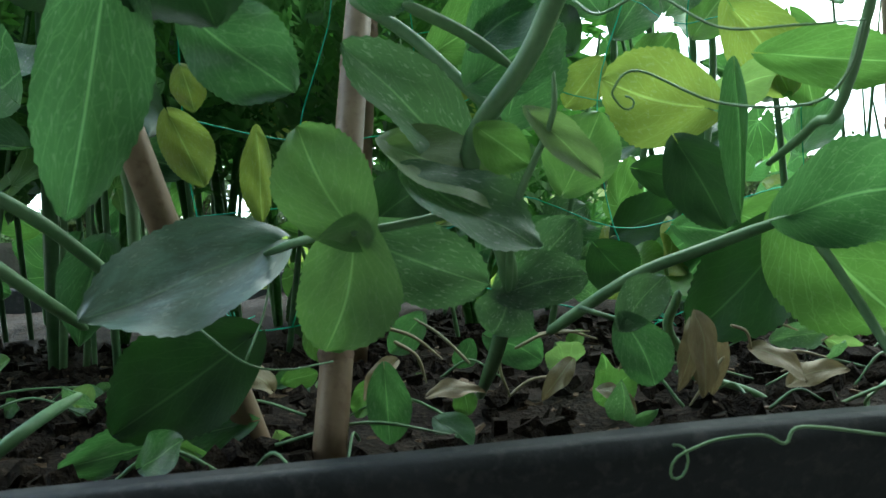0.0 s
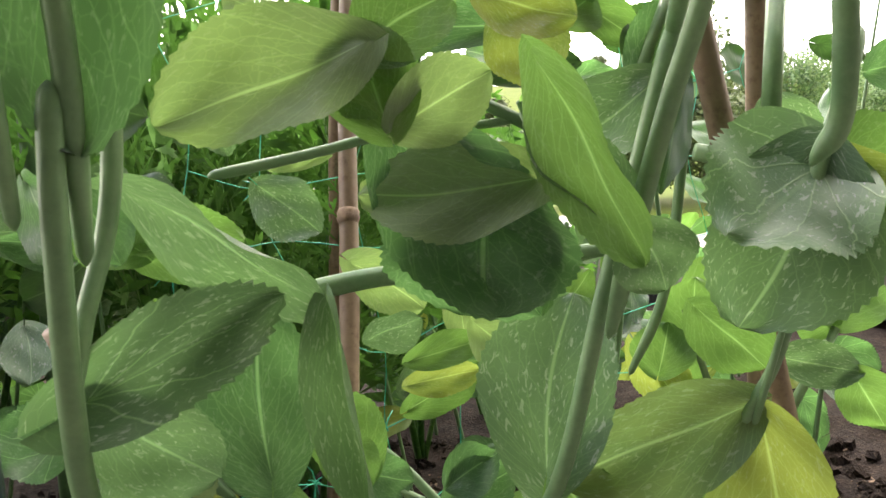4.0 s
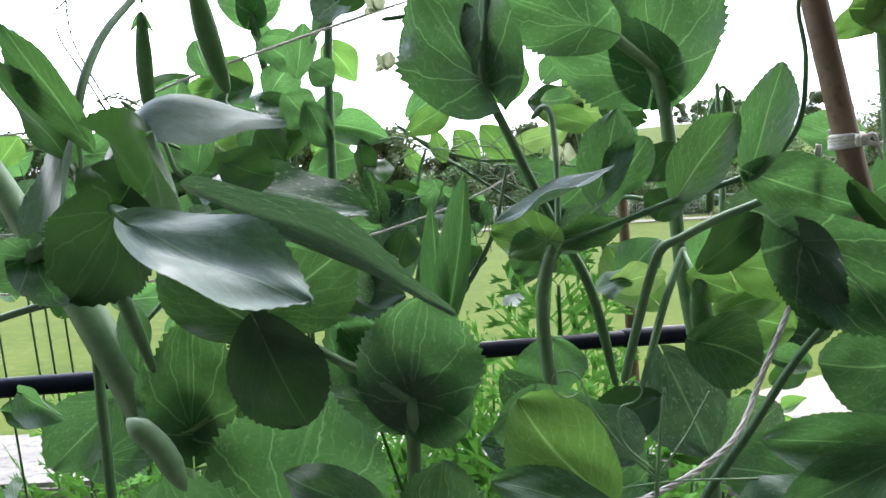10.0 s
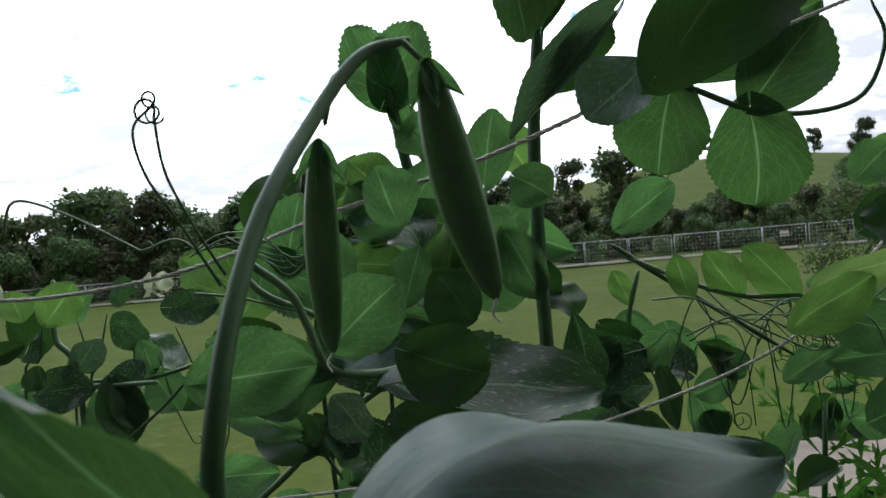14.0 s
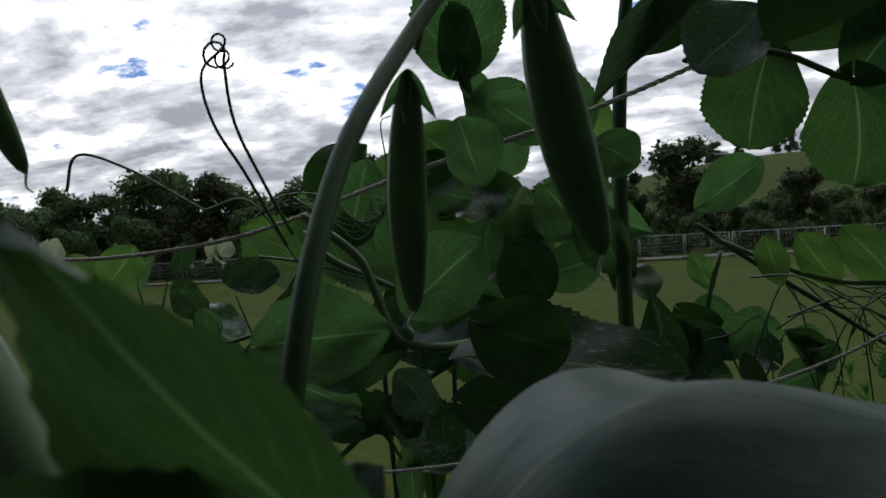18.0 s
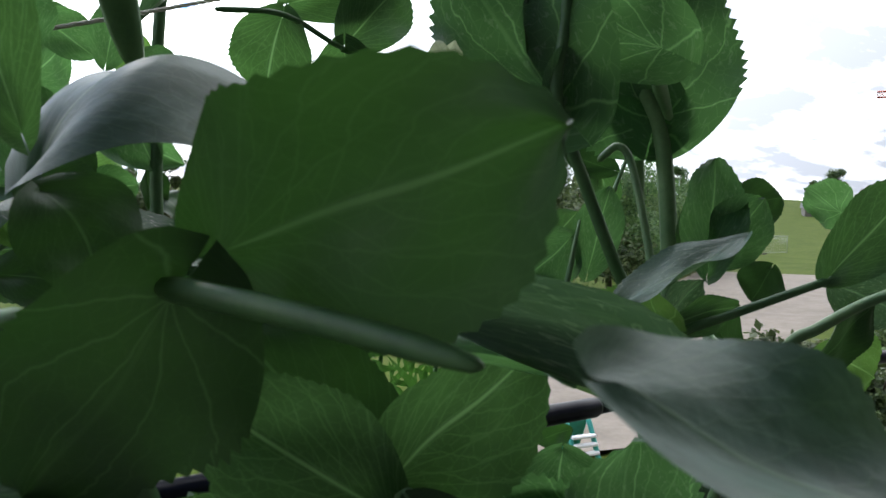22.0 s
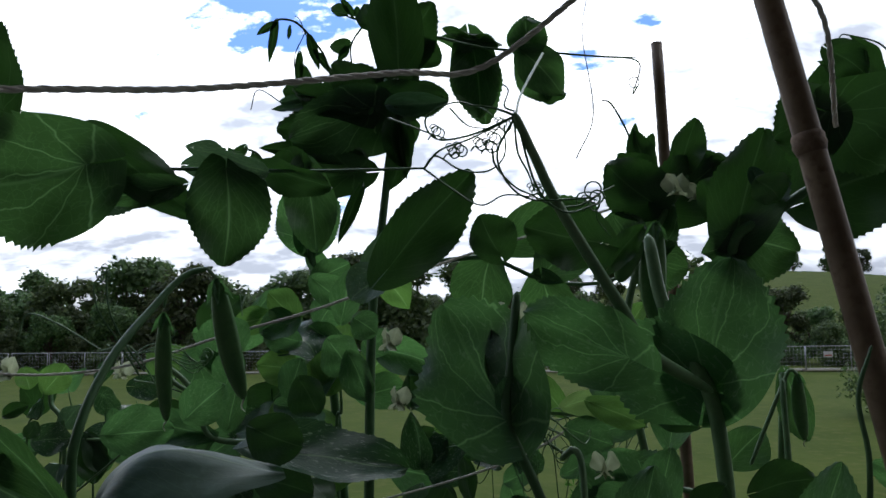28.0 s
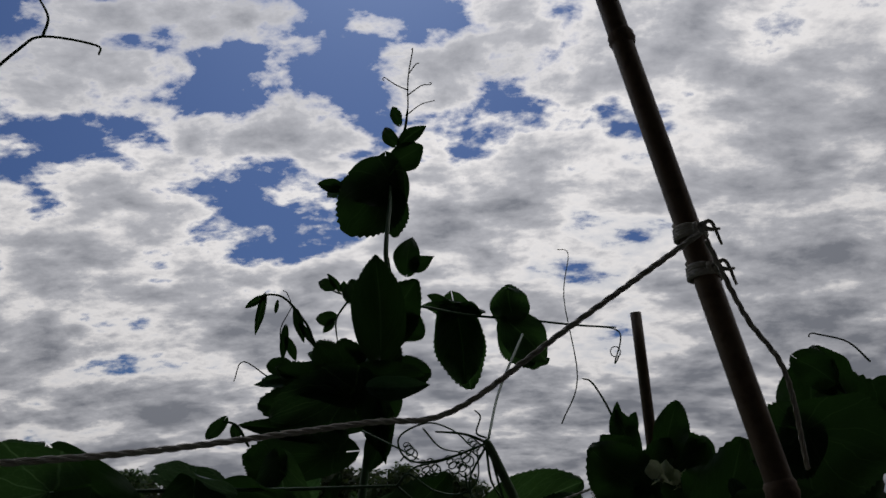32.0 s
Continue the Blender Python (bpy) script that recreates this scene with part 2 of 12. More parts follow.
def leaf_mat(name, dark, light, glow, mottle=0.0, yellow=0.0, rough=0.5, share=0.45, veins=1.0, sheen=0.0):
    """A pea leaf: pale veins, silvery flecks between them, and light that passes through."""
    m, nt, p, out = mat(name)
    uv, tc, oi = add(nt, "ShaderNodeUVMap"), add(nt, "ShaderNodeTexCoord"), add(nt, "ShaderNodeObjectInfo")
    sep = add(nt, "ShaderNodeSeparateXYZ")
    nt.links.new(uv.outputs[0], sep.inputs[0])
    clasp = math_node(nt, "GREATER_THAN", sep.outputs[0], 1.5)  # clasping leaves carry veins that fan out from the base
    across = math_node(nt, "SUBTRACT", sep.outputs[0], math_node(nt, "ADD", math_node(nt, "MULTIPLY", clasp, 2.0), 0.5))
    side = math_node(nt, "ABSOLUTE", across)
    shift = add(nt, "ShaderNodeVectorMath")
    shift.operation = "ADD"
    scl = math_node(nt, "MULTIPLY", oi.outputs["Random"], 37.0)
    cmb = add(nt, "ShaderNodeCombineXYZ")
    for i in range(3):
        nt.links.new(scl, cmb.inputs[i])
    nt.links.new(uv.outputs[0], shift.inputs[0])
    nt.links.new(cmb.outputs[0], shift.inputs[1])
    wob = add(nt, "ShaderNodeTexNoise", Scale=5.0, Detail=3.0)
    nt.links.new(shift.outputs[0], wob.inputs["Vector"])
    mid = ramp(nt, side, [(0.0, 1.0), (0.008, 0.9), (0.018, 0.0)])
    k = math_node(nt, "SUBTRACT", sep.outputs[1], math_node(nt, "MULTIPLY", side, 1.1))
    k = math_node(nt, "ADD", math_node(nt, "MULTIPLY", k, 6.0), math_node(nt, "MULTIPLY", wob.outputs["Fac"], 0.9))
    saw = math_node(nt, "ABSOLUTE", math_node(nt, "SUBTRACT", math_node(nt, "FRACT", k), 0.5))
    ribs = ramp(nt, saw, [(0.0, 0.7), (0.05, 0.0)])
    fan = math_node(nt, "DIVIDE", side, math_node(nt, "ADD", sep.outputs[1], 0.13))
    fan = math_node(nt, "ADD", math_node(nt, "MULTIPLY", fan, 4.4), math_node(nt, "MULTIPLY", wob.outputs["Fac"], 0.55))
    fan = math_node(nt, "ABSOLUTE", math_node(nt, "SUBTRACT", math_node(nt, "FRACT", fan), 0.5))
    fan = math_node(nt, "MULTIPLY", ramp(nt, fan, [(0.0, 1.0), (0.06, 0.0)]), ramp(nt, sep.outputs[1], [(0.05, 1.0), (0.95, 0.1)]))
    ribs = math_node(nt, "MAXIMUM", ribs, fan)
    reach = math_node(nt, "SQRT", math_node(nt, "ADD", math_node(nt, "MULTIPLY", across, across), math_node(nt, "MULTIPLY", sep.outputs[1], sep.outputs[1])))
    ang = math_node(nt, "ADD", math_node(nt, "ARCTAN2", across, math_node(nt, "ADD", sep.outputs[1], 0.03)), math_node(nt, "MULTIPLY", wob.outputs["Fac"], 0.20))
    rays = []
    for count, lo, hi, top in ((2.4, 0.0, 0.02, 0.9), (4.8, 0.55, 0.75, 0.4)):
        d = math_node(nt, "ABSOLUTE", math_node(nt, "SUBTRACT", math_node(nt, "FRACT", math_node(nt, "MULTIPLY", ang, count)), 0.5))
        d = math_node(nt, "MULTIPLY", math_node(nt, "DIVIDE", d, count), reach)
        rays.append(math_node(nt, "MULTIPLY", ramp(nt, d, [(0.0, 1.0), (0.003, 0.7), (0.0075, 0.0)]), ramp(nt, reach, [(lo, 0.0), (hi, top)])))
    rays = math_node(nt, "MAXIMUM", rays[0], rays[1])
    ribs = math_node(nt, "ADD", math_node(nt, "MULTIPLY", rays, clasp), math_node(nt, "MULTIPLY", math_node(nt, "MULTIPLY", ribs, 0.55), math_node(nt, "SUBTRACT", 1.0, clasp)))
    mid = math_node(nt, "MULTIPLY", mid, math_node(nt, "SUBTRACT", 1.0, math_node(nt, "MULTIPLY", clasp, 0.7)))
    fine = add(nt, "ShaderNodeTexVoronoi", Scale=13.0)
    fine.feature = "DISTANCE_TO_EDGE"
    nt.links.new(shift.outputs[0], fine.inputs["Vector"])
    net = ramp(nt, fine.outputs["Distance"], [(0.0, 0.22), (0.04, 0.0)])
    vein = math_node(nt, "MAXIMUM", math_node(nt, "MAXIMUM", mid, ribs), net)
    tone = add(nt, "ShaderNodeTexNoise", Scale=2.6, Detail=4.0)
    nt.links.new(shift.outputs[0], tone.inputs["Vector"])
    c = mixc(nt, ramp(nt, tone.outputs["Fac"], [(0.3, 0.0), (0.7, 1.0)]), dark, light)
    hue = add(nt, "ShaderNodeHueSaturation")
    nt.links.new(c, hue.inputs["Color"])
    nt.links.new(math_node(nt, "ADD", math_node(nt, "MULTIPLY", oi.outputs["Random"], 0.5), 0.75), hue.inputs["Value"])
    nt.links.new(math_node(nt, "ADD", math_node(nt, "MULTIPLY", oi.outputs["Random"], -0.035), 0.515), hue.inputs["Hue"])
    c = hue.outputs[0]
    if yellow:
        y = add(nt, "ShaderNodeTexNoise", Scale=1.3, Detail=2.0)
        nt.links.new(shift.outputs[0], y.inputs["Vector"])
        c = mixc(nt, math_node(nt, "MULTIPLY", ramp(nt, y.outputs["Fac"], [(0.35, 0.0), (0.6, 1.0)]), yellow), c, (0.42, 0.36, 0.03))
    c = mixc(nt, math_node(nt, "MULTIPLY", vein, 0.46 * veins), c, (0.24, 0.39, 0.17))
    if mottle:
        st = add(nt, "ShaderNodeMapping")
        st.inputs["Scale"].default_value = (15.0, 8.0, 1.0)
        nt.links.new(shift.outputs[0], st.inputs["Vector"])
        fl = add(nt, "ShaderNodeTexNoise", Scale=2.0, Detail=3.0, Roughness=0.55, Distortion=0.8)
        nt.links.new(st.outputs[0], fl.inputs["Vector"])
        f = ramp(nt, fl.outputs["Fac"], [(0.59, 0.0), (0.65, 1.0)])
        c = mixc(nt, math_node(nt, "MULTIPLY", f, mottle), c, (0.46, 0.53, 0.45))
    # pale blotches: waxy bloom plus reflected sky painted into the base colour
    if sheen:
        st2 = add(nt, "ShaderNodeMapping")
        st2.inputs["Scale"].default_value = (3.2, 2.4, 1.0)
        nt.links.new(shift.outputs[0], st2.inputs["Vector"])
        bl = add(nt, "ShaderNodeTexNoise", Scale=1.8, Detail=9.0, Roughness=0.66, Distortion=0.5)
        nt.links.new(st2.outputs[0], bl.inputs["Vector"])
        c = mixc(nt, math_node(nt, "MULTIPLY", ramp(nt, bl.outputs["Fac"], [(0.45, 0.0), (0.66, 1.0)]), sheen), c, (0.17, 0.265, 0.23))
    nt.links.new(c, p.inputs["Base Color"])
    p.inputs["Roughness"].default_value = rough
    p.inputs["Specular IOR Level"].default_value = 0.45
    bmp = add(nt, "ShaderNodeBump", Strength=0.35, Distance=0.0006)
    nt.links.new(math_node(nt, "ADD", math_node(nt, "MULTIPLY", vein, 0.6 * veins), math_node(nt, "MULTIPLY", wob.outputs["Fac"], 1.8)), bmp.inputs["Height"])
    nt.links.new(bmp.outputs[0], p.inputs["Normal"])
    tr = add(nt, "ShaderNodeBsdfTranslucent")
    g = mixc(nt, math_node(nt, "MULTIPLY", vein, min(1.0, 0.75 * veins)), glow, tuple(min(1.0, v * 2.3 + 0.09) for v in glow))
    g = mixc(nt, 0.5, g, ramp(nt, tone.outputs["Fac"], [(0.3, 0.7), (0.7, 1.0)]), "MULTIPLY")
    nt.links.new(g, tr.inputs["Color"])
    ms = add(nt, "ShaderNodeMixShader")
    ms.inputs[0].default_value = share
    nt.links.new(p.outputs[0], ms.inputs[1])
    nt.links.new(tr.outputs[0], ms.inputs[2])
    nt.links.new(ms.outputs[0], out.inputs["Surface"])
    return m


M = {
    "green": leaf_mat("pea_leaf_green", (0.030, 0.080, 0.043), (0.058, 0.122, 0.068), (0.085, 0.215, 0.052), 0.2, rough=0.42, share=0.42),
    "spot": leaf_mat("pea_leaf_mottled", (0.075, 0.150, 0.086), (0.120, 0.205, 0.122), (0.095, 0.200, 0.056), 0.7, rough=0.45),
    "pale": leaf_mat("pea_leaf_pale", (0.150, 0.220, 0.115), (0.215, 0.290, 0.155), (0.185, 0.315, 0.075), 0.2),
    "blue": leaf_mat("pea_leaf_glaucous", (0.045, 0.088, 0.068), (0.090, 0.136, 0.112), (0.066, 0.142, 0.046), 0.5, rough=0.36, share=0.28, sheen=0.45),
    # sheen here and below adds painted sky gloss to the leaf colour
    "gloss": leaf_mat("pea_leaf_bloom_sheen", (0.024, 0.066, 0.042), (0.064, 0.118, 0.086), (0.06, 0.15, 0.046), 0.0, rough=0.48, share=0.20, veins=0.4, sheen=0.32),
    "silver": leaf_mat("pea_leaf_underside_sheen", (0.075, 0.115, 0.092), (0.140, 0.190, 0.160), (0.06, 0.14, 0.05), 0.2, rough=0.36, share=0.15, veins=0.4, sheen=0.75),
    "fresh": leaf_mat("pea_leaf_fresh", (0.082, 0.190, 0.070), (0.122, 0.240, 0.090), (0.13, 0.27, 0.05), 0.15, rough=0.45, share=0.40),
    # darker copy of green: shade on the upper leaves put into the colour
    "deep": leaf_mat("pea_leaf_shade_green", (0.020, 0.058, 0.028), (0.040, 0.092, 0.044), (0.060, 0.155, 0.030), 0.05, rough=0.42, share=0.36),
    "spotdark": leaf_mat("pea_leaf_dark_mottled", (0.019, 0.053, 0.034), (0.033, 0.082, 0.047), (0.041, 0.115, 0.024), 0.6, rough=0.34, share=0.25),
    # darkest green copy: backlit shade put into colour and low translucency
    "dark": leaf_mat("pea_leaf_dark_shade", (0.015, 0.045, 0.019), (0.028, 0.070, 0.027), (0.037, 0.108, 0.016), 0.0, share=0.25, veins=0.35),
    "yellow": leaf_mat("pea_leaf_yellowing", (0.08, 0.165, 0.05), (0.14, 0.225, 0.065), (0.21, 0.30, 0.05), 0.3, 0.4),
    "turn": leaf_mat("pea_leaf_turning", (0.085, 0.165, 0.088), (0.130, 0.215, 0.115), (0.115, 0.215, 0.05), 0.4, 0.3),
    "lime": leaf_mat("pea_leaf_lime", (0.066, 0.160, 0.035), (0.108, 0.222, 0.055), (0.112, 0.245, 0.042), 0.1, share=0.44),
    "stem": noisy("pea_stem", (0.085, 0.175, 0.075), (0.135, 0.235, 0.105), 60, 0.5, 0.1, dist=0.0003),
    # darker copy of the stem colour: shade on backlit stems painted in
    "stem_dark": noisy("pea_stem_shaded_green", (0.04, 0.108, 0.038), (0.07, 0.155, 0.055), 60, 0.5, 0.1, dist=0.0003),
    "pod": noisy("pea_pod", (0.06, 0.155, 0.045), (0.095, 0.205, 0.065), 90, 0.42, 0.12, dist=0.0003),
    "flower": noisy("pea_petal", (0.72, 0.74, 0.60), (0.82, 0.82, 0.74), 80, 0.6, 0.1, dist=0.0003),
    "cane": noisy("bamboo_cane", (0.125, 0.082, 0.05), (0.20, 0.14, 0.088), 40, 0.5, 0.25, third=(0.12, 0.075, 0.045), dist=0.0006),
    "cane_node": noisy("bamboo_node", (0.10, 0.06, 0.04), (0.26, 0.18, 0.12), 120, 0.7, 0.3, dist=0.0006),
    "pipe": noisy("black_plastic_pipe", (0.005, 0.006, 0.012), (0.010, 0.012, 0.020), 25, 0.3, 0.05, spec=0.06, dist=0.0004),
    "sheet": noisy("black_plastic_edge", (0.008, 0.009, 0.011), (0.018, 0.019, 0.022), 45, 0.6, 0.3, third=(0.03, 0.03, 0.031), spec=0.2, dist=0.0008),
    "twine": noisy("cotton_twine", (0.52, 0.50, 0.44), (0.66, 0.64, 0.58), 300, 0.9, 0.5, dist=0.0006),
    "net": noisy("green_nylon_net", (0.0, 0.30, 0.17), (0.02, 0.42, 0.25), 90, 0.4, 0.0),
    "soil": noisy("potting_soil", (0.009, 0.007, 0.006), (0.022, 0.016, 0.012), 60, 0.95, 0.9, third=(0.045, 0.034, 0.026), spec=0.08, dist=0.004),
    "chip": noisy("bark_chip", (0.10, 0.065, 0.04), (0.20, 0.14, 0.09), 150, 0.85, 0.5),
    "dry": noisy("withered_leaf", (0.22, 0.15, 0.08), (0.36, 0.27, 0.16), 90, 0.8, 0.5, dist=0.001),
    "carrot": leaf_mat("carrot_leaf", (0.03, 0.095, 0.02), (0.05, 0.13, 0.03), (0.07, 0.20, 0.025), 0.0),
    "plank": noisy("brown_painted_timber", (0.20, 0.105, 0.065), (0.29, 0.17, 0.11), 30, 0.7, 0.3, dist=0.001),
    "wall": noisy("weathered_concrete", (0.11, 0.103, 0.092), (0.175, 0.166, 0.148), 9, 0.9, 0.6, third=(0.075, 0.07, 0.062), dist=0.004),
    "grass": noisy("mown_grass", (0.040, 0.064, 0.010), (0.060, 0.084, 0.015), 0.35, 0.95, 0.5, third=(0.074, 0.088, 0.022), dist=0.05, spec=0.05),
    "sand": noisy("sandy_track", (0.15, 0.128, 0.10), (0.21, 0.18, 0.145), 0.9, 0.95, 0.3, dist=0.02),
    "trunk": noisy("tree_bark", (0.07, 0.055, 0.04), (0.13, 0.10, 0.08), 3.0, 0.95, 0.6, dist=0.03),
    "steel": noisy("galvanised_steel", (0.38, 0.40, 0.42), (0.52, 0.54, 0.56), 4, 0.45, 0.1, metal=0.6),
    "fence": noisy("garden_fence_wood", (0.34, 0.23, 0.14), (0.46, 0.33, 0.21), 4, 0.85, 0.3),
    "red": noisy("crane_red_paint", (0.45, 0.09, 0.05), (0.55, 0.14, 0.08), 2, 0.6, 0.1),
    "teal": noisy("teal_plastic", (0.03, 0.26, 0.22), (0.05, 0.33, 0.28), 8, 0.4, 0.05),
    "dirt": noisy("bare_earth", (0.10, 0.095, 0.06), (0.15, 0.14, 0.09), 0.9, 0.95, 0.3, dist=0.02),
    "white": noisy("white_plastic", (0.70, 0.70, 0.70), (0.80, 0.80, 0.80), 8, 0.5, 0.05),
    # kept dark so the unseen wall and slab bounce little light
    "render": noisy("light_block_render", (0.09, 0.085, 0.08), (0.13, 0.125, 0.115), 3, 0.9, 0.4),
    "roof": noisy("grey_roof_sheet", (0.15, 0.155, 0.165), (0.22, 0.225, 0.235), 0.8, 0.7, 0.1),
}


# ---- builders ----
def mesh_of(name, verts, faces, material, smooth=True):
    me = bpy.data.meshes.new(name)
    me.from_pydata([tuple(v) for v in verts], [], faces)
    me.materials.append(material)
    if smooth:
        me.polygons.foreach_set("use_smooth", [True] * len(me.polygons))
    return me


def thing(name, at, label, category, group="", kind=""):
    ob = new(name)
    ob.location = at
    ob.empty_display_size = 0.02
    return tagged(ob, label, category, group, kind)


def under(ob, parent):
    """Parents ob, whose mesh or matrix is in world metres, without moving it."""
    ob.parent = parent
    if parent.parent is None:
        ob.matrix_parent_inverse = Matrix.Translation(parent.location).inverted()
    return ob


def smooth_path(pts, steps=5):
    """A soft line through the points."""
    p = [Vector(q) for q in pts]
    if len(p) < 3:
        return p
    p = [p[0] * 2 - p[1]] + p + [p[-1] * 2 - p[-2]]
    out = []
    for i in range(1, len(p) - 2):
        a, b, c, d = p[i - 1 : i + 3]
        for s in range(steps):
            t = s / steps
            out.append(0.5 * (2 * b + (c - a) * t + (2 * a - 5 * b + 4 * c - d) * t * t + (3 * b - a - 3 * c + d) * t**3))
    return out + [p[-2]]


def tube_data(pts, r0, r1=None, sides=8, wave=0.0, caps=True, taper=False):
    """Verts and faces of a tube along a line, its radius going from r0 to r1."""
    r1 = r0 if r1 is None else r1
    if caps == "round" and len(pts) > 2:
        d0, d1 = (pts[0] - pts[1]).normalized(), (pts[-1] - pts[-2]).normalized()
        pts = [pts[0] + d0 * r0 * 0.9, pts[0] + d0 * r0 * 0.5] + list(pts) + [pts[-1] + d1 * r1 * 0.5, pts[-1] + d1 * r1 * 0.9]
    n, verts, faces = len(pts), [], []
    up = Vector((0.31, 0.17, 0.93))
    for i, p in enumerate(pts):
        d = (pts[min(i + 1, n - 1)] - pts[max(i - 1, 0)]).normalized()
        a = d.cross(up)
        a = a.normalized() if a.length > 1e-4 else d.orthogonal().normalized()
        up = a.cross(d).normalized()
        r = r0 + (r1 - r0) * i / max(1, n - 1)
        r *= 1 + wave * math.sin(i * 2.1)
        if taper and n > 8:
            r *= min(1.0, 0.45 + 0.18 * i) * min(1.0, 0.35 + 0.14 * (n - 1 - i))
        if caps == "round" and n > 4:
            r *= {0: 0.3, 1: 0.8, n - 2: 0.8, n - 1: 0.3}.get(i, 1.0)
        for k in range(sides):
            w = 2 * math.pi * k / sides
            verts.append(p + (a * math.cos(w) + up * math.sin(w)) * r)
    for i in range(n - 1):
        for k in range(sides):
            a, b = i * sides + k, i * sides + (k + 1) % sides
            faces.append((a, b, b + sides, a + sides))
    if caps:
        faces.append(tuple(range(sides))[::-1])
        faces.append(tuple(range((n - 1) * sides, n * sides)))
    return verts, faces


def tube(name, parent, material, pts, r0, r1=None, sides=8, steps=5, wave=0.0, label="", taper=False):
    v, f = tube_data(smooth_path(pts, steps), r0, r1, sides, wave, "round", taper)
    ob = new(name, mesh_of(name, v, f, M[material]))
    if label:
        tagged(ob, label)
    return under(ob, parent) if parent else ob


def box_data(x0, y0, z0, x1, y1, z1):
    v = [(x, y, z) for z in (z0, z1) for y in (y0, y1) for x in (x0, x1)]
    return v, [(0, 2, 3, 1), (4, 5, 7, 6), (0, 1, 5, 4), (2, 6, 7, 3), (0, 4, 6, 2), (1, 3, 7, 5)]


def joined(chunks):
    verts, faces = [], []
    for v, f in chunks:
        o = len(verts)
        verts += list(v)
        faces += [tuple(i + o for i in q) for q in f]
    return verts, faces


def bevel_box(name, material, size, r):
    bm = bmesh.new()
    bmesh.ops.create_cube(bm, size=1.0)
    bmesh.ops.scale(bm, vec=size, verts=bm.verts)
    bmesh.ops.bevel(bm, geom=bm.edges[:], offset=r, segments=2, affect="EDGES")
    me = bpy.data.meshes.new(name)
    bm.to_mesh(me)
    bm.free()
    me.materials.append(M[material])
    return me


# ---- leaf shapes ----
# length profile of the half width, fold, cup, bend, wave, teeth, heart-shaped base
SHAPES = {
    "ov": (0.50, 0.98, 0.16, 0.12, 0.06, 0.07, 0.45, 0.10),
    "st": (0.42, 0.92, 0.10, 0.20, 0.10, 0.11, 0.95, 0.26),
    "rd": (0.50, 0.85, 0.08, 0.14, -0.06, 0.05, 0.5, 0.16),
    "pt": (0.36, 1.7, 0.30, 0.05, 0.16, 0.05, 0.1, 0.05),
    "fo": (0.45, 1.2, 1.0, 0.0, 0.10, 0.06, 0.3, 0.08),
    "cu": (0.48, 1.1, 0.05, 0.55, 0.12, 0.10, 0.4, 0.10),
    "ru": (0.46, 1.05, 0.38, 0.10, 0.12, 0.20, 0.65, 0.20),
    "ar": (0.45, 1.25, -0.45, -0.10, -0.10, 0.05, 0.2, 0.08),
    "dr": (0.45, 1.2, 0.35, -0.20, -0.55, 0.12, 0.2, 0.08),
}
HUMP = {"ar": 0.36, "dr": 0.06}  # how far the midrib arches up
leaf_cache = {}


def leaf_mesh(kind, material, seed):
    key = (kind, material, seed)
    if key in leaf_cache:
        return leaf_cache[key]
    peak, sharp, fold, cup, bend, wave, teeth, notch = SHAPES[kind]
    rng = random.Random(sum(map(ord, kind)) * 31 + seed * 7)
    nv, nu = 36, 10
    ph, lop = rng.uniform(0, 6.28), rng.uniform(0.88, 1.12)
    curve = rng.uniform(-0.08, 0.08)
    verts, uvs, faces = [], [], []
    saw = [rng.uniform(-0.3, 1.2) for _ in range(nv + 1)]
    for j in range(nv + 1):
        v = j / nv
        a = v ** (math.log(0.5) / math.log(peak))
        hw = 0.5 * math.sin(math.pi * a) ** (0.58 if v < peak else 0.66 * sharp)
        hw = max(hw, 0.012)
        for i in range(nu + 1):
            s = i / nu * 2 - 1
            edge = abs(s)
            tooth = 0.0
            if edge == 1 and v > 0.35:
                tooth = 0.055 * teeth * (0.55 + 0.45 * saw[j]) * (1 if j % 2 else -0.6)
            rag = 0.04 * math.sin(v * 6.3 + ph + s * 1.7) + 0.018 * math.sin(v * 14.1 + 2 * ph * s)
            h = hw * (lop if s > 0 else 2 - lop) * (1 + tooth + rag * edge)
            f = fold * (0.6 + 0.4 * v)
            x = s * h * math.cos(f * edge ** 0.5) + curve * math.sin(math.pi * v)
            z = edge * h * math.sin(f) * 0.9 + cup * (s * h) ** 2 * 2 + bend * (v - 0.15) ** 2 - bend * 0.02
            z += wave * edge**2 * math.sin(v * 11 + ph + (1.3 if s > 0 else 0)) * 0.6 + 0.02 * math.sin(9 * v + 5 * s + ph)
            z += HUMP.get(kind, 0.0) * math.sin(math.pi * v ** 0.65)
            y = v - notch * edge**1.5 * (1 - v) ** 3 * 1.2 + tooth * 0.4
            verts.append((x, y, z))
            uvs.append((i / nu + (2.0 if kind == "st" else 0.0), v))
    for j in range(nv):
        for i in range(nu):
            a = j * (nu + 1) + i
            faces.append((a, a + 1, a + nu + 2, a + nu + 1))
    me = mesh_of("leaf", verts, faces, M[material])
    lay = me.uv_layers.new(name="leaf")
    for lp in me.loops:
        lay.data[lp.index].uv = uvs[lp.vertex_index]
    leaf_cache[key] = me
    return me


leaf_count = [0]


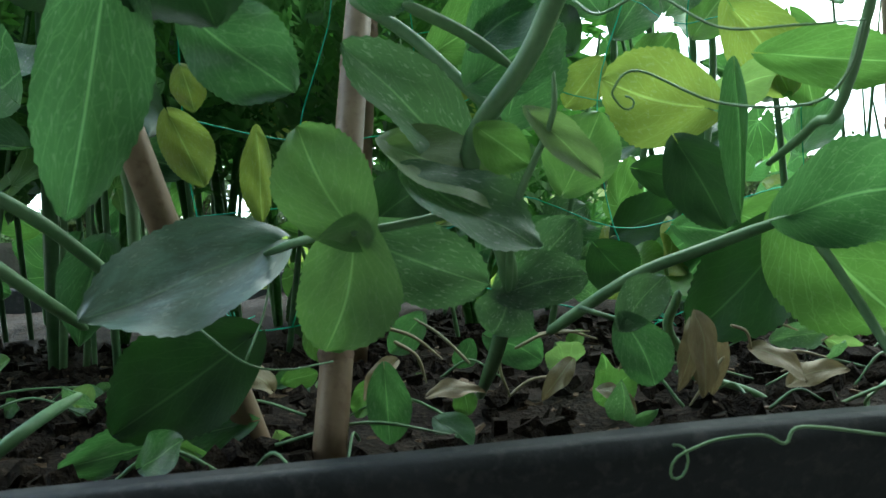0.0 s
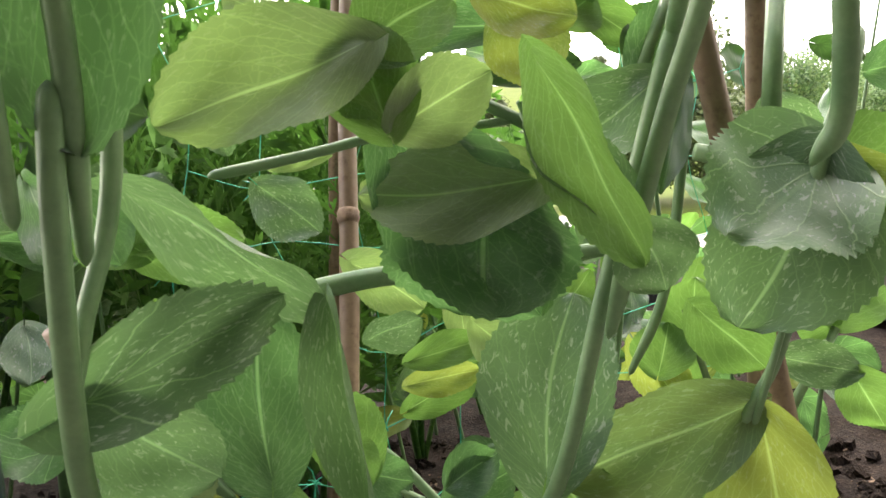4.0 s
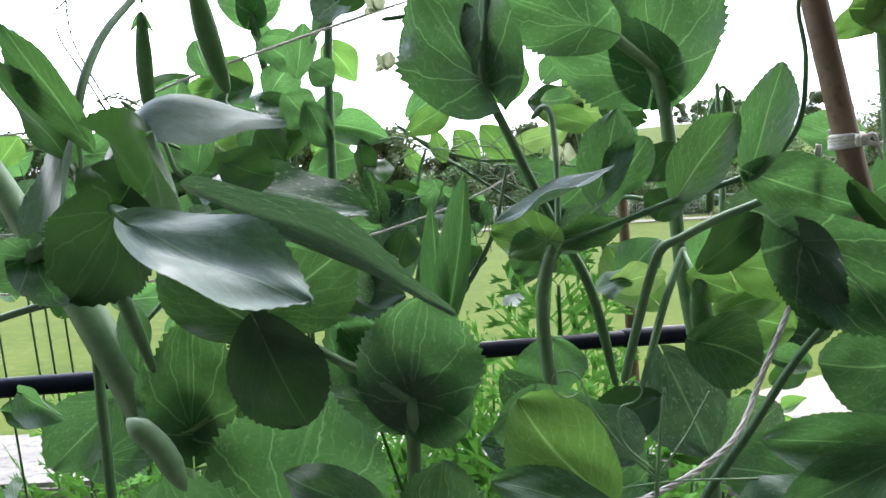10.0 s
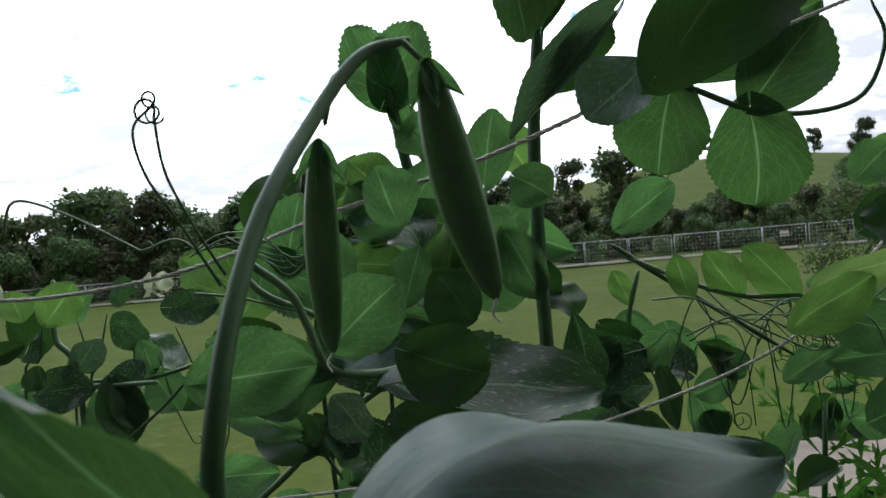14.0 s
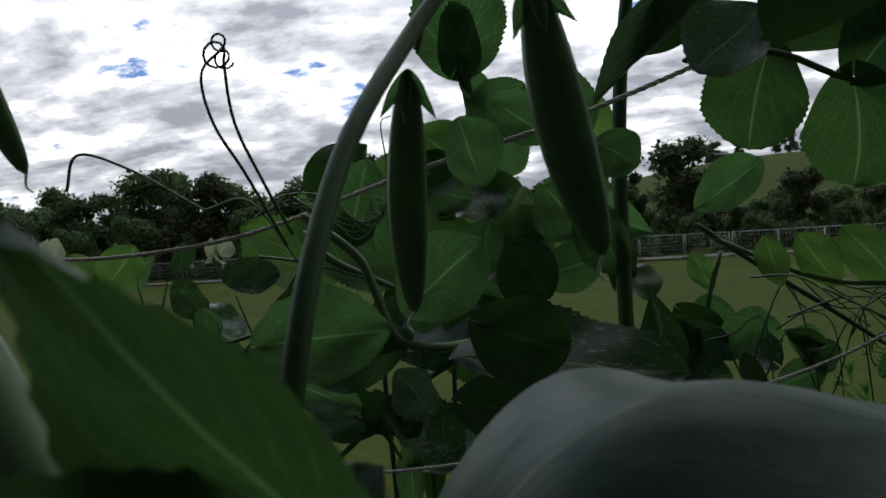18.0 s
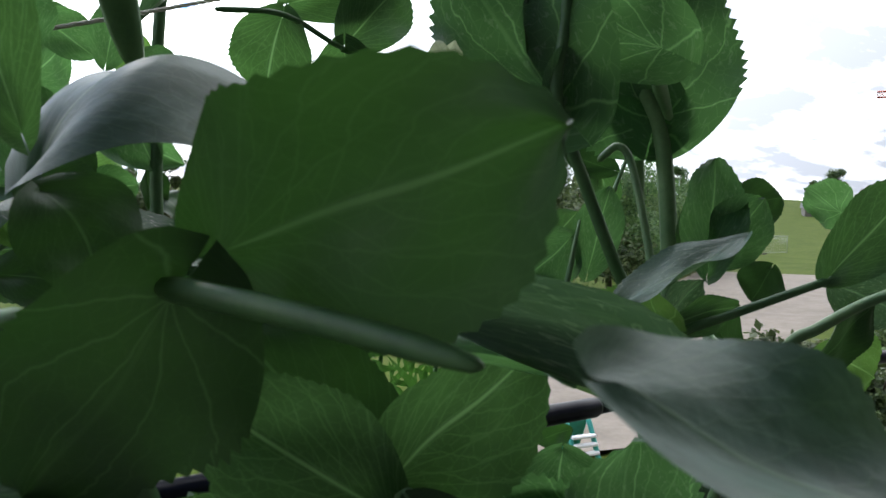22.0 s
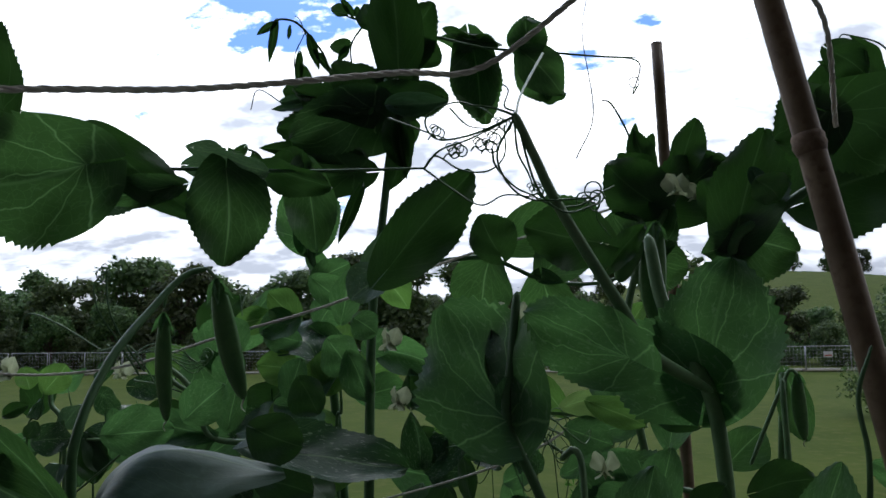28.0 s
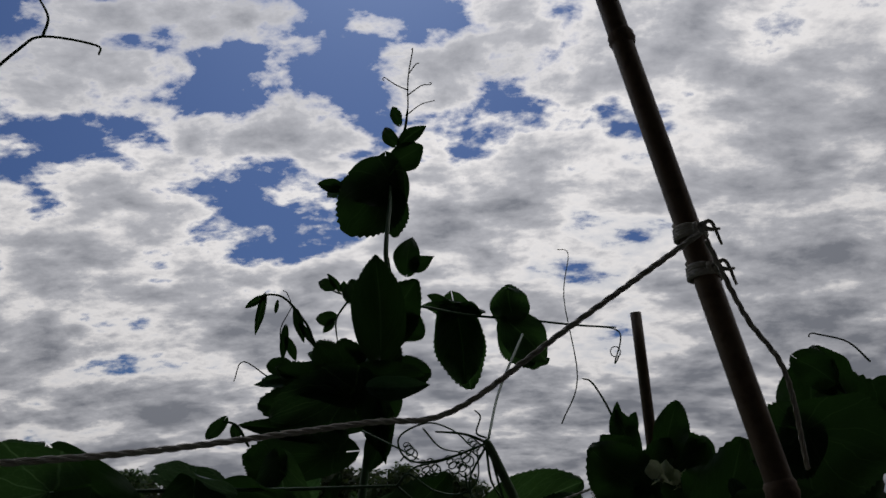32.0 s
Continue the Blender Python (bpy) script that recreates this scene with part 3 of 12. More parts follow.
def leaf(parent, kind, material, base, tip, face, width, name="leaf"):
    """One leaf from its base to its tip, its upper side turned to face."""
    leaf_count[0] += 1
    b, t = Vector(base), Vector(tip)
    y = t - b
    n = Vector(face)
    x = y.cross(n).normalized()
    n = x.cross(y).normalized()
    s = (width + y.length) / 2
    ob = new(name, leaf_mesh(kind, material, leaf_count[0] % 4))
    m = Matrix.Identity(4)
    for i in range(3):
        m[i][0], m[i][1], m[i][2], m[i][3] = x[i] * width, y[i], n[i] * s, b[i]
    ob.matrix_basis = m
    return under(ob, parent)


def stem(parent, pts, r0, r1=None, material="stem", name="stem"):
    return tube(name, parent, material, pts, r0, r1, 8, 6, taper=True)


def tendril(parent, pts, r=0.0006, coil=0, size=0.006, material="stem", name="tendril"):
    """A thin tendril whose end winds up in a coil."""
    line = smooth_path(pts, 6)
    if coil:
        e = line[-1]
        d = (line[-1] - line[-3]).normalized()
        a = d.cross(Vector((0, 1, 0.2)))
        a = a.normalized() if a.length > 1e-3 else Vector((1, 0, 0))
        b = a.cross(d)
        n = int(12 * coil)
        for i in range(1, n + 1):
            w = 2 * math.pi * i / 12
            q = size * (1 - 0.5 * i / n)
            line.append(e + d * q * math.sin(w) + a * (q * (1 - math.cos(w))) + b * 0.0012 * i / 4)
    v, f = tube_data(line, r, r * 0.6, 5)
    return under(new(name, mesh_of(name, v, f, M[material])), parent)


def pod(parent, top, tip, width, face=(0, -1, 0.1), material="pod"):
    """A hanging pea pod: flattened, swollen by its seeds, with a sepal cap and a hooked tip."""
    a, b = Vector(top), Vector(tip)
    y = b - a
    x = y.cross(Vector(face)).normalized()
    n = x.cross(y).normalized()
    rings, sides, verts, faces = 22, 10, [], []
    for j in range(rings + 1):
        v = j / rings
        h = width * 0.5 * max(0.06, math.sin(math.pi * min(1, 0.04 + v * 0.96)) ** 0.45)
        th = h * (0.42 + 0.10 * abs(math.sin(v * 19)))
        c = a + y * v + x * (0.10 * width * math.sin(math.pi * v))
        for k in range(sides):
            w = 2 * math.pi * k / sides
            verts.append(c + x * math.cos(w) * h + n * math.sin(w) * th)
    for j in range(rings):
        for k in range(sides):
            q, r = j * sides + k, j * sides + (k + 1) % sides
            faces.append((q, r, r + sides, q + sides))
    ob = under(new("pod", mesh_of("pod", verts, faces, M[material])), parent)
    L = y.length
    tube("pod_tip", ob, "flower", [b - y * 0.01, b + y * 0.05 + x * 0.03 * L, b + y * 0.09 + x * 0.01 * L], width * 0.05, width * 0.02, 5)
    for k in (-1, 1, 0):
        d = (y.normalized() + x * 0.75 * k + n * (0.45 if k == 0 else 0.1)).normalized()
        s = leaf(parent, "pt", "green", a - y * 0.03, a + d * L * 0.20, n, width * 0.34, "sepal")
    return ob


def flower(parent, at, size, face=(0, -1, 0)):
    """A white pea flower: standard, two wings and a keel in a green cup."""
    a, f = Vector(at), Vector(face).normalized()
    side = f.cross(Vector((0, 0, 1))).normalized()
    up = Vector((0, 0, 1))
    for k in (-1, 1):
        leaf(parent, "cu", "petal", a, a + up * size * 0.8 + side * k * size * 0.3 - f * size * 0.1, f + side * k * 0.8, size * 0.8, "petal")
    for k in (-1, 1):
        leaf(parent, "ov", "petal", a, a + f * size * 0.7 + side * k * size * 0.25 - up * size * 0.15, up + side * k, size * 0.6, "petal")
    leaf(parent, "fo", "petal", a, a + f * size * 0.6 - up * size * 0.25, up, size * 0.35, "petal")
    for k in (-1, 0, 1):
        leaf(parent, "pt", "green", a - f * size * 0.15, a + f * size * 0.2 + side * k * size * 0.4 - up * size * 0.1, up, size * 0.25, "sepal")


M["dry"] = leaf_mat("dead_pea_leaf", (0.16, 0.13, 0.075), (0.30, 0.25, 0.15), (0.22, 0.17, 0.08), 0.2, share=0.25)
M["straw"] = leaf_mat("dry_pea_stem", (0.22, 0.18, 0.10), (0.36, 0.31, 0.19), (0.2, 0.16, 0.08), 0.1, share=0.1)
M["petal"] = leaf_mat("pea_petal_white", (0.42, 0.48, 0.32), (0.56, 0.61, 0.46), (0.42, 0.48, 0.28), 0.0, share=0.4)
PLANT = {}


def plant(key, at, label):
    PLANT[key] = thing("pea_plant", at, label, "pea plant", "pea plants in the planter")


def cane(a, b, r, label, nodes=(0.25, 0.5, 0.75)):
    """A bamboo cane with swollen nodes and a cut top."""
    a, b = Vector(a), Vector(b)
    ob = thing("bamboo_cane", a, label, "garden cane", "canes that hold up the peas")
    v, f = tube_data([a + (b - a) * i / 24 + Vector((math.sin(i * 0.6), math.cos(i * 0.5), 0)) * 0.0004 for i in range(25)], r * 1.06, r * 0.94, 12)
    under(new("shaft", mesh_of("shaft", v, f, M["cane"])), ob)
    d = (b - a).normalized()
    for k in nodes:
        c = a + (b - a) * k
        line = [c + d * s for s in (-0.0035, -0.0022, -0.0008, 0.0006, 0.002, 0.0034)]
        verts, faces = [], []
        o = d.orthogonal().normalized()
        q = d.cross(o)
        for p, g in zip(line, (1.02, 1.10, 1.19, 1.12, 1.16, 1.01)):
            for i in range(12):
                w = 2 * math.pi * i / 12
                verts.append(p + (o * math.cos(w) + q * math.sin(w)) * r * g)
        for j in range(5):
            for i in range(12):
                e, g2 = j * 12 + i, j * 12 + (i + 1) % 12
                faces.append((e, g2, g2 + 12, e + 12))
        under(new("node", mesh_of("node", verts, faces, M["cane_node"])), ob)
    return ob


def twine(pts, r, label, knots=()):
    """Twisted string of three strands, with knots where it is tied."""
    line = smooth_path(pts, 10)
    ob = thing("twine", line[0], label, "string", "strings between the canes")
    fine = []
    for a, b in zip(line, line[1:]):
        n = max(1, int((b - a).length / (r * 0.9)))
        fine += [a + (b - a) * i / n for i in range(n)]
    fine.append(line[-1])
    for s in range(3):
        pts2 = []
        for i, p in enumerate(fine):
            d = (fine[min(i + 1, len(fine) - 1)] - fine[max(i - 1, 0)]).normalized()
            o = d.cross(Vector((0.1, 1, 0.2))).normalized()
            w = i * 0.42 + s * 2.094
            pts2.append(p + (o * math.cos(w) + d.cross(o) * math.sin(w)) * r * 0.52)
        v, f = tube_data(pts2, r * 0.56, None, 5)
        under(new("strand", mesh_of("strand", v, f, M["twine"])), ob)
    for k in knots:
        c = Vector(k[:3])
        loops = [c + Vector((math.cos(w * 0.5) * k[3], math.sin(w * 0.5) * k[3], -0.0026 + 0.0052 * w / 56 + 0.0012 * math.sin(w * 0.25))) for w in range(57)]
        v, f = tube_data(loops, r * 0.95, None, 7)
        under(new("wrap", mesh_of("wrap", v, f, M["twine"])), ob)
        front = c + Vector((0.002, -k[3] - r, 0))
        ball = [front + Vector((math.cos(w) * 0.0016, -0.0006 * math.cos(2 * w), math.sin(w) * 0.0013 + 0.0005 * math.sin(3 * w))) for w in [i * 0.5 for i in range(20)]]
        v, f = tube_data(ball, r * 0.95, None, 7)
        under(new("knot", mesh_of("knot", v, f, M["twine"])), ob)
        for e in (-1, 1):
            tail = smooth_path([front, front + Vector((0.004, -0.001, -0.0015 * e)), front + Vector((0.007, 0.0, -0.004 + 0.003 * e))], 5)
            v, f = tube_data(tail, r * 0.9, r * 0.5, 6)
            under(new("loose_end", mesh_of("loose_end", v, f, M["twine"])), ob)
    return ob


# ---- the setting ----
def ground_height(x, y):
    d = math.hypot(x, y)
    az = math.degrees(math.atan2(x, max(y, 1e-3))) if y > 0 else 90
    far = max(0.0, min(1.0, (d - 105) / 200.0))
    crest = 13.0 * math.exp(-((az - 14) / 13.0) ** 2) + 4.5 * math.exp(-((az - 38) / 14.0) ** 2) + 3.0
    return -4.0 + far * far * (3 - 2 * far) * (crest + 3.0) - max(0.0, d - 420) * 0.012


def build_ground():
    rings = [0.0, 6, 10, 14, 18, 24, 32, 42, 55, 70, 90, 110, 130, 155, 180, 210, 245, 280, 310, 350, 420, 600, 900, 1500, 3000]
    n, verts, faces = 96, [], []
    for r in rings:
        for k in range(n):
            w = 2 * math.pi * k / n
            x, y = r * math.sin(w), r * math.cos(w)
            verts.append((x, y, ground_height(x, y) + 0.05 * math.sin(x * 0.31) * math.cos(y * 0.23)))
    for j in range(len(rings) - 1):
        for k in range(n):
            a, b = j * n + k, j * n + (k + 1) % n
            faces.append((a, a + n, b + n, b))
    tagged(new("ground", mesh_of("ground", verts, faces, M["grass"])), "mown green playing field rising to a grassy hill", "grass field", kind="structure")


build_ground()


def ribbon(name, centre, widths, lift, material, label, category):
    verts, faces = [], []
    line = [Vector((*c, 0)) for c in centre]
    for i, p in enumerate(line):
        d = (line[min(i + 1, len(line) - 1)] - line[max(i - 1, 0)]).normalized()
        s = Vector((d.y, -d.x, 0))
        for k in (-1, -0.6, 0, 0.6, 1):
            q = p + s * widths[i] * (k + 0.06 * math.sin(i * 2.3 + k * 4))
            verts.append((q.x, q.y, ground_height(q.x, q.y) + 0.06 + lift))
    for i in range(len(line) - 1):
        for k in range(4):
            a = i * 5 + k
            faces.append((a, a + 1, a + 6, a + 5))
    return tagged(new(name, mesh_of(name, verts, faces, M[material])), label, category, kind="structure")


ribbon("track", [(-14, 10.2), (-6, 10.8), (1.3, 11.8), (5.2, 14.0), (9, 14.8), (14, 18), (20, 23), (30, 32), (46, 45)], [0.5, 0.5, 0.5, 1.3, 2.4, 2.9, 3.2, 4.5, 6], 0.03, "sand", "pale sandy track beside the playing field", "track")
ribbon("verge", [(-50, 69.5), (-20, 69.5), (10, 69.5), (50, 69.5)], [1.6, 1.4, 1.8, 1.5], 0.04, "dirt", "strip of bare earth along the site fence", "bare earth")


# terrace floor and parapet under and behind the planter
def slab(name, material, x0, y0, z0, x1, y1, z1, r, label, category, kind="structure"):
    ob = new(name, bevel_box(name, material, (x1 - x0, y1 - y0, z1 - z0), r))
    ob.location = ((x0 + x1) / 2, (y0 + y1) / 2, (z0 + z1) / 2)
    return tagged(ob, label, category, kind=kind)


slab("terrace", "wall", -4, -5.0, -1.1, 5, 1.45, -0.80, 0.01, "weathered concrete terrace floor", "terrace")
# unseen wall, added to keep rear sky light off the leaves
tagged(new("house_wall", mesh_of("house_wall", *box_data(-6, -2.6, -0.8, 7, -2.3, 5.2), M["render"], False)), "plain unseen wall added behind the terrace to block light", "wall", kind="structure")
# unseen slab, added to block the zenith so plants look backlit
slab("balcony_above", "render", -6, -2.3, 2.25, 7, 0.10, 2.45, 0.01, "plain unseen slab added overhead to block sky light", "balcony")
wall_ob = thing("parapet_wall", (0, 1.3, -0.8), "weathered grey concrete parapet wall along the terrace edge", "wall", kind="structure")


def wall_run(a, b, z, count):
    """A stretch of wall from a to b with its coping stones."""
    a, b = Vector((*a, 0)), Vector((*b, 0))
    turn, long = math.degrees(math.atan2(b.y - a.y, b.x - a.x)), (b - a).length
    for i in range(count):
        c = a + (b - a) * (i + 0.5) / count
        st = new("coping_stone", bevel_box("coping_stone", "wall", (long / count - 0.006, 0.30, 0.06), 0.008))
        st.matrix_basis = pose(c.x, c.y + 0.006 * math.sin(i * 4), z + 0.003 * math.sin(i * 7), 0, 0, turn)
        under(st, wall_ob)
    c = (a + b) / 2
    o = new("wall_body", bevel_box("wall_body", "wall", (long - 0.04, 0.22, 0.82), 0.006))
    o.matrix_basis = pose(c.x, c.y, z - 0.44, 0, 0, turn)
    under(o, wall_ob)


wall_run((-3.65, 1.36), (0.40, 1.36), 0.050, 5)
wall_run((0.43, 1.35), (1.02, 0.36), 0.046, 2)


# ---- planter ----


def soil_z(x, y):
    v = Vector((x * 9, y * 9, 0.3))
    return 0.004 + 0.010 * noise.noise(v) + 0.006 * noise.noise(v * 3.1) + 0.003 * noise.noise(v * 9) + max(0, 0.02 - abs(y - 0.20) * 0.2) * 0


def build_soil():
    nx, ny, verts, faces = 150, 80, [], []
    for j in range(ny + 1):
        for i in range(nx + 1):
            x, y = -0.7 + 1.5 * i / nx, 0.165 + 0.75 * j / ny
            verts.append((x, y, soil_z(x, y)))
    for j in range(ny):
        for i in range(nx):
            a = j * (nx + 1) + i
            faces.append((a, a + 1, a + nx + 2, a + nx + 1))
    return new("soil", mesh_of("soil", verts, faces, M["soil"]))


planter = thing("planter", (0.05, 0.5, -0.8), "black plastic raised planter filled with dark potting soil", "planter")
under(build_soil(), planter)


def wall_strip(name, a, b, top, bottom, thick):
    """A slightly wavy upright sheet with a rolled rim."""
    a, b = Vector(a), Vector(b)
    d = (b - a).normalized()
    s = Vector((d.y, -d.x, 0))
    n, verts, faces = 60, [], []
    prof = [(0, bottom), (0, top - 0.012), (-0.004, top - 0.006), (-0.003, top), (0.003, top + 0.001), (thick, top - 0.004), (thick, bottom)]
    for i in range(n + 1):
        p = a + (b - a) * i / n
        w = 0.003 * math.sin(i * 0.35) + 0.0015 * math.sin(i * 0.9)
        for o, z in prof:
            q = p + s * (-o + w)
            verts.append((q.x, q.y, z + 0.002 * math.sin(i * 0.23)))
    m = len(prof)
    for i in range(n):
        for k in range(m - 1):
            faces.append((i * m + k, (i + 1) * m + k, (i + 1) * m + k + 1, i * m + k + 1))
    ob = new(name, mesh_of(name, verts, faces, M["sheet"]))
    return under(ob, planter)


wall_strip("front_edge", (-0.75, 0.158, 0), (0.85, 0.164, 0), 0.022, -0.79, 0.006)
wall_strip("back_edge", (0.85, 0.93, 0), (-0.75, 0.93, 0), 0.03, -0.79, 0.006)
wall_strip("side_edge", (-0.75, 0.93, 0), (-0.75, 0.158, 0), 0.03, -0.79, 0.006)
wall_strip("side_edge", (0.85, 0.164, 0), (0.85, 0.93, 0), 0.03, -0.79, 0.006)

# loose bark, straw and crumbs on the soil
rng = random.Random(11)
chunks = []
for i in range(1500):
    x, y = rng.uniform(-0.25, 0.40), rng.uniform(0.168, 0.50)
    L, w, h = rng.uniform(0.002, 0.010), rng.uniform(0.0005, 0.0018), rng.uniform(0.0005, 0.0014)
    v, f = box_data(-L / 2, -w / 2, 0, L / 2, w / 2, h)
    m = Matrix.Translation((x, y, soil_z(x, y) - 0.0005)) @ Euler((rng.uniform(-0.5, 0.5), rng.uniform(-0.5, 0.5), rng.uniform(0, 6.3))).to_matrix().to_4x4()
    chunks.append(([m @ Vector(p) for p in v], f))
v, f = joined(chunks)
tagged(new("bark_mulch", mesh_of("bark_mulch", v, f, M["chip"], False)), "scattered bark chips and straw on dark soil", "mulch", kind="stuff")
chunks = []
for i in range(2600):
    x, y = rng.uniform(-0.25, 0.40), rng.uniform(0.168, 0.55)
    r = rng.uniform(0.0012, 0.005)
    v, f = box_data(-r, -r, -r * 0.7, r, r * rng.uniform(0.5, 1), r * 0.7)
    m = Matrix.Translation((x, y, soil_z(x, y) + r * 0.2)) @ Euler((rng.uniform(0, 3), rng.uniform(0, 3), rng.uniform(0, 6.3))).to_matrix().to_4x4()
    chunks.append(([m @ Vector([c * rng.uniform(0.7, 1.2) for c in p]) for p in v], f))
v, f = joined(chunks)
tagged(new("soil_crumbs", mesh_of("soil_crumbs", v, f, M["soil"], False)), "dark crumbs of damp potting soil", "soil", kind="stuff")


# ---- far things ----
def site_fence():
    """One wire-mesh site fence panel on its foot."""
    ob = thing("fence_panel", (0, 0, 0), "grey galvanised wire-mesh site fence panel on the field edge", "fence panel", "site fence along the field")
    W_, H_ = 3.45, 2.0
    fr = []
    for a, b in (((0, 0, 0.1), (0, 0, H_)), ((W_, 0, 0.1), (W_, 0, H_)), ((0, 0, H_), (W_, 0, H_)), ((0, 0, 0.2), (W_, 0, 0.2))):
        fr.append(tube_data([Vector(a), Vector(b)], 0.03, None, 6))
    v, f = joined(fr)
    o = new("frame", mesh_of("frame", v, f, M["steel"]))
    o.parent = ob
    wires = [tube_data([Vector((W_ * i / 12, 0, 0.2)), Vector((W_ * i / 12, 0, H_))], 0.007, None, 3) for i in range(1, 12)]
    wires += [tube_data([Vector((0, 0, 0.2 + 1.8 * i / 6)), Vector((W_, 0, 0.2 + 1.8 * i / 6))], 0.007, None, 3) for i in range(1, 6)]
    v, f = joined(wires)
    o = new("wire_mesh", mesh_of("wire_mesh", v, f, M["steel"]))
    o.parent = ob
    v, f = box_data(-0.3, -0.11, 0, 0.3, 0.11, 0.13)
    o = new("foot", mesh_of("foot", v, f, M["wall"], False))
    o.parent = ob
    return ob


def sign_on(panel, x, z, w, h):
    o = new("sign", bevel_box("sign", "white", (w, 0.02, h), 0.006))
    o.parent = panel
    o.location = (x, -0.05, z)
    b = new("red_bar", bevel_box("red_bar", "red", (w * 0.8, 0.006, h * 0.22), 0.002))
    b.parent = o
    b.location = (0, -0.014, -h * 0.2)


first = site_fence()
xs = [-66 + 3.6 * i for i in range(38)]
first.location = (xs[0], 68, ground_height(xs[0], 68))
for i, x in enumerate(xs[1:]):
    p = copy_thing(first, pose(x, 68 + 0.25 * math.sin(i * 1.7), ground_height(x, 68), 0, 0, 2 * math.sin(i * 2.3)))
    if i in (12, 17, 23, 28):
        sign_on(p, 1.7, 1.35, 0.7, 0.45)



def tree_parts(seed, height, spread, leaves=300, size=1.0):
    """Tapered trunk with limbs, and a crown of many small leaf clumps."""
    rng = random.Random(seed)
    limbs = [tube_data(smooth_path([Vector((0, 0, -0.3)), Vector((0.1, 0.05, height * 0.3)), Vector((-0.1, 0.1, height * 0.75))], 4), height * 0.03, height * 0.008, 7)]
    blobs = []
    for i in range(15):
        w, h = rng.uniform(0, 6.28), rng.uniform(0.22, 0.92) * height
        r = spread * rng.uniform(0.25, 1.0) * (1.05 - 0.55 * h / height)
        c = Vector((math.cos(w) * r, math.sin(w) * r, h))
        blobs.append((c, spread * rng.uniform(0.30, 0.52)))
        limbs.append(tube_data(smooth_path([Vector((0, 0, h * 0.5)), c * 0.5 + Vector((0, 0, h * 0.25)), c], 3), height * 0.012, height * 0.003, 5))
    verts, faces = [], []
    for c, r in blobs:
        for k in range(leaves):
            d = Vector((rng.gauss(0, 1), rng.gauss(0, 1), rng.gauss(0, 1))).normalized()
            p = c + d * r * rng.uniform(0.55, 1.08) * (0.85 + 0.3 * noise.noise(d * 2.5 + c))
            s = rng.uniform(0.13, 0.30) * height / 9 * size
            a = Vector((rng.gauss(0, 1), rng.gauss(0, 1), rng.gauss(0, 0.7))).normalized() * s
            b = a.cross(d + Vector((0, 0, 0.4))).normalized() * s * rng.uniform(0.5, 0.9)
            o = len(verts)
            verts += [p - a, p + b * 0.8 - a * 0.2, p + a, p - b + a * 0.1]
            faces.append((o, o + 1, o + 2, o + 3))
    return joined(limbs), (verts, faces)


def tree(seed, height, spread, label, leaves=300, size=1.0):
    ob = thing("tree", (0, 0, 0), label, "tree", "trees round the field")
    (v, f), (cv, cf) = tree_parts(seed, height, spread, leaves, size)
    o = new("trunk", mesh_of("trunk", v, f, M["trunk"]))
    o.parent = ob
    o = new("crown", mesh_of("crown", cv, cf, M["tree_leaf"], False))
    o.parent = ob
    return ob


def tree_leaf():
    m, nt, p, out = mat("tree_leaves")
    geo = add(nt, "ShaderNodeNewGeometry")
    c = ramp(nt, geo.outputs["Random Per Island"], [(0.0, (0.036, 0.070, 0.022)), (0.6, (0.072, 0.122, 0.036)), (1.0, (0.12, 0.175, 0.055))])
    oi = add(nt, "ShaderNodeObjectInfo")
    hs = add(nt, "ShaderNodeHueSaturation")
    nt.links.new(c, hs.inputs["Color"])
    nt.links.new(math_node(nt, "ADD", math_node(nt, "MULTIPLY", oi.outputs["Random"], 0.9), 0.6), hs.inputs["Value"])
    nt.links.new(math_node(nt, "ADD", math_node(nt, "MULTIPLY", oi.outputs["Random"], 0.05), 0.475), hs.inputs["Hue"])
    nt.links.new(hs.outputs[0], p.inputs["Base Color"])
    p.inputs["Roughness"].default_value = 0.6
    t = add(nt, "ShaderNodeBsdfTranslucent")
    nt.links.new(hs.outputs[0], t.inputs[0])
    ms = add(nt, "ShaderNodeMixShader")
    ms.inputs[0].default_value = 0.45
    nt.links.new(p.outputs[0], ms.inputs[1])
    nt.links.new(t.outputs[0], ms.inputs[2])
    nt.links.new(ms.outputs[0], out.inputs["Surface"])
    return m


M["tree_leaf"] = tree_leaf()
masters = [tree(s, h, w, "broad-crowned dark green tree behind the field") for s, h, w in ((1, 9.0, 3.6), (2, 7.5, 3.4), (3, 11.0, 4.2), (4, 6.0, 3.0))]
for i, m in enumerate(masters):
    x = (-30, -44, 12, 40)[i]
    m.location = (x, 84 + i, ground_height(x, 84) - 0.1)
rng = random.Random(5)
for i in range(125):
    az = radians(-46 + 94 * (i + rng.uniform(-0.4, 0.4)) / 125)
    d = rng.uniform(79, 112)
    x, y = d * math.sin(az), d * math.cos(az)
    y = max(y, 74 + rng.uniform(0, 12))
    azd = math.degrees(az)
    k = 0.92 if azd < 4 else 0.62 if azd < 24 else 0.55
    s = k * rng.uniform(0.75, 1.2)
    copy_thing(masters[rng.randrange(4)], pose(x, y, ground_height(x, y) - 0.2, 0, 0, rng.uniform(0, 360)) @ Matrix.Scale(s, 4))
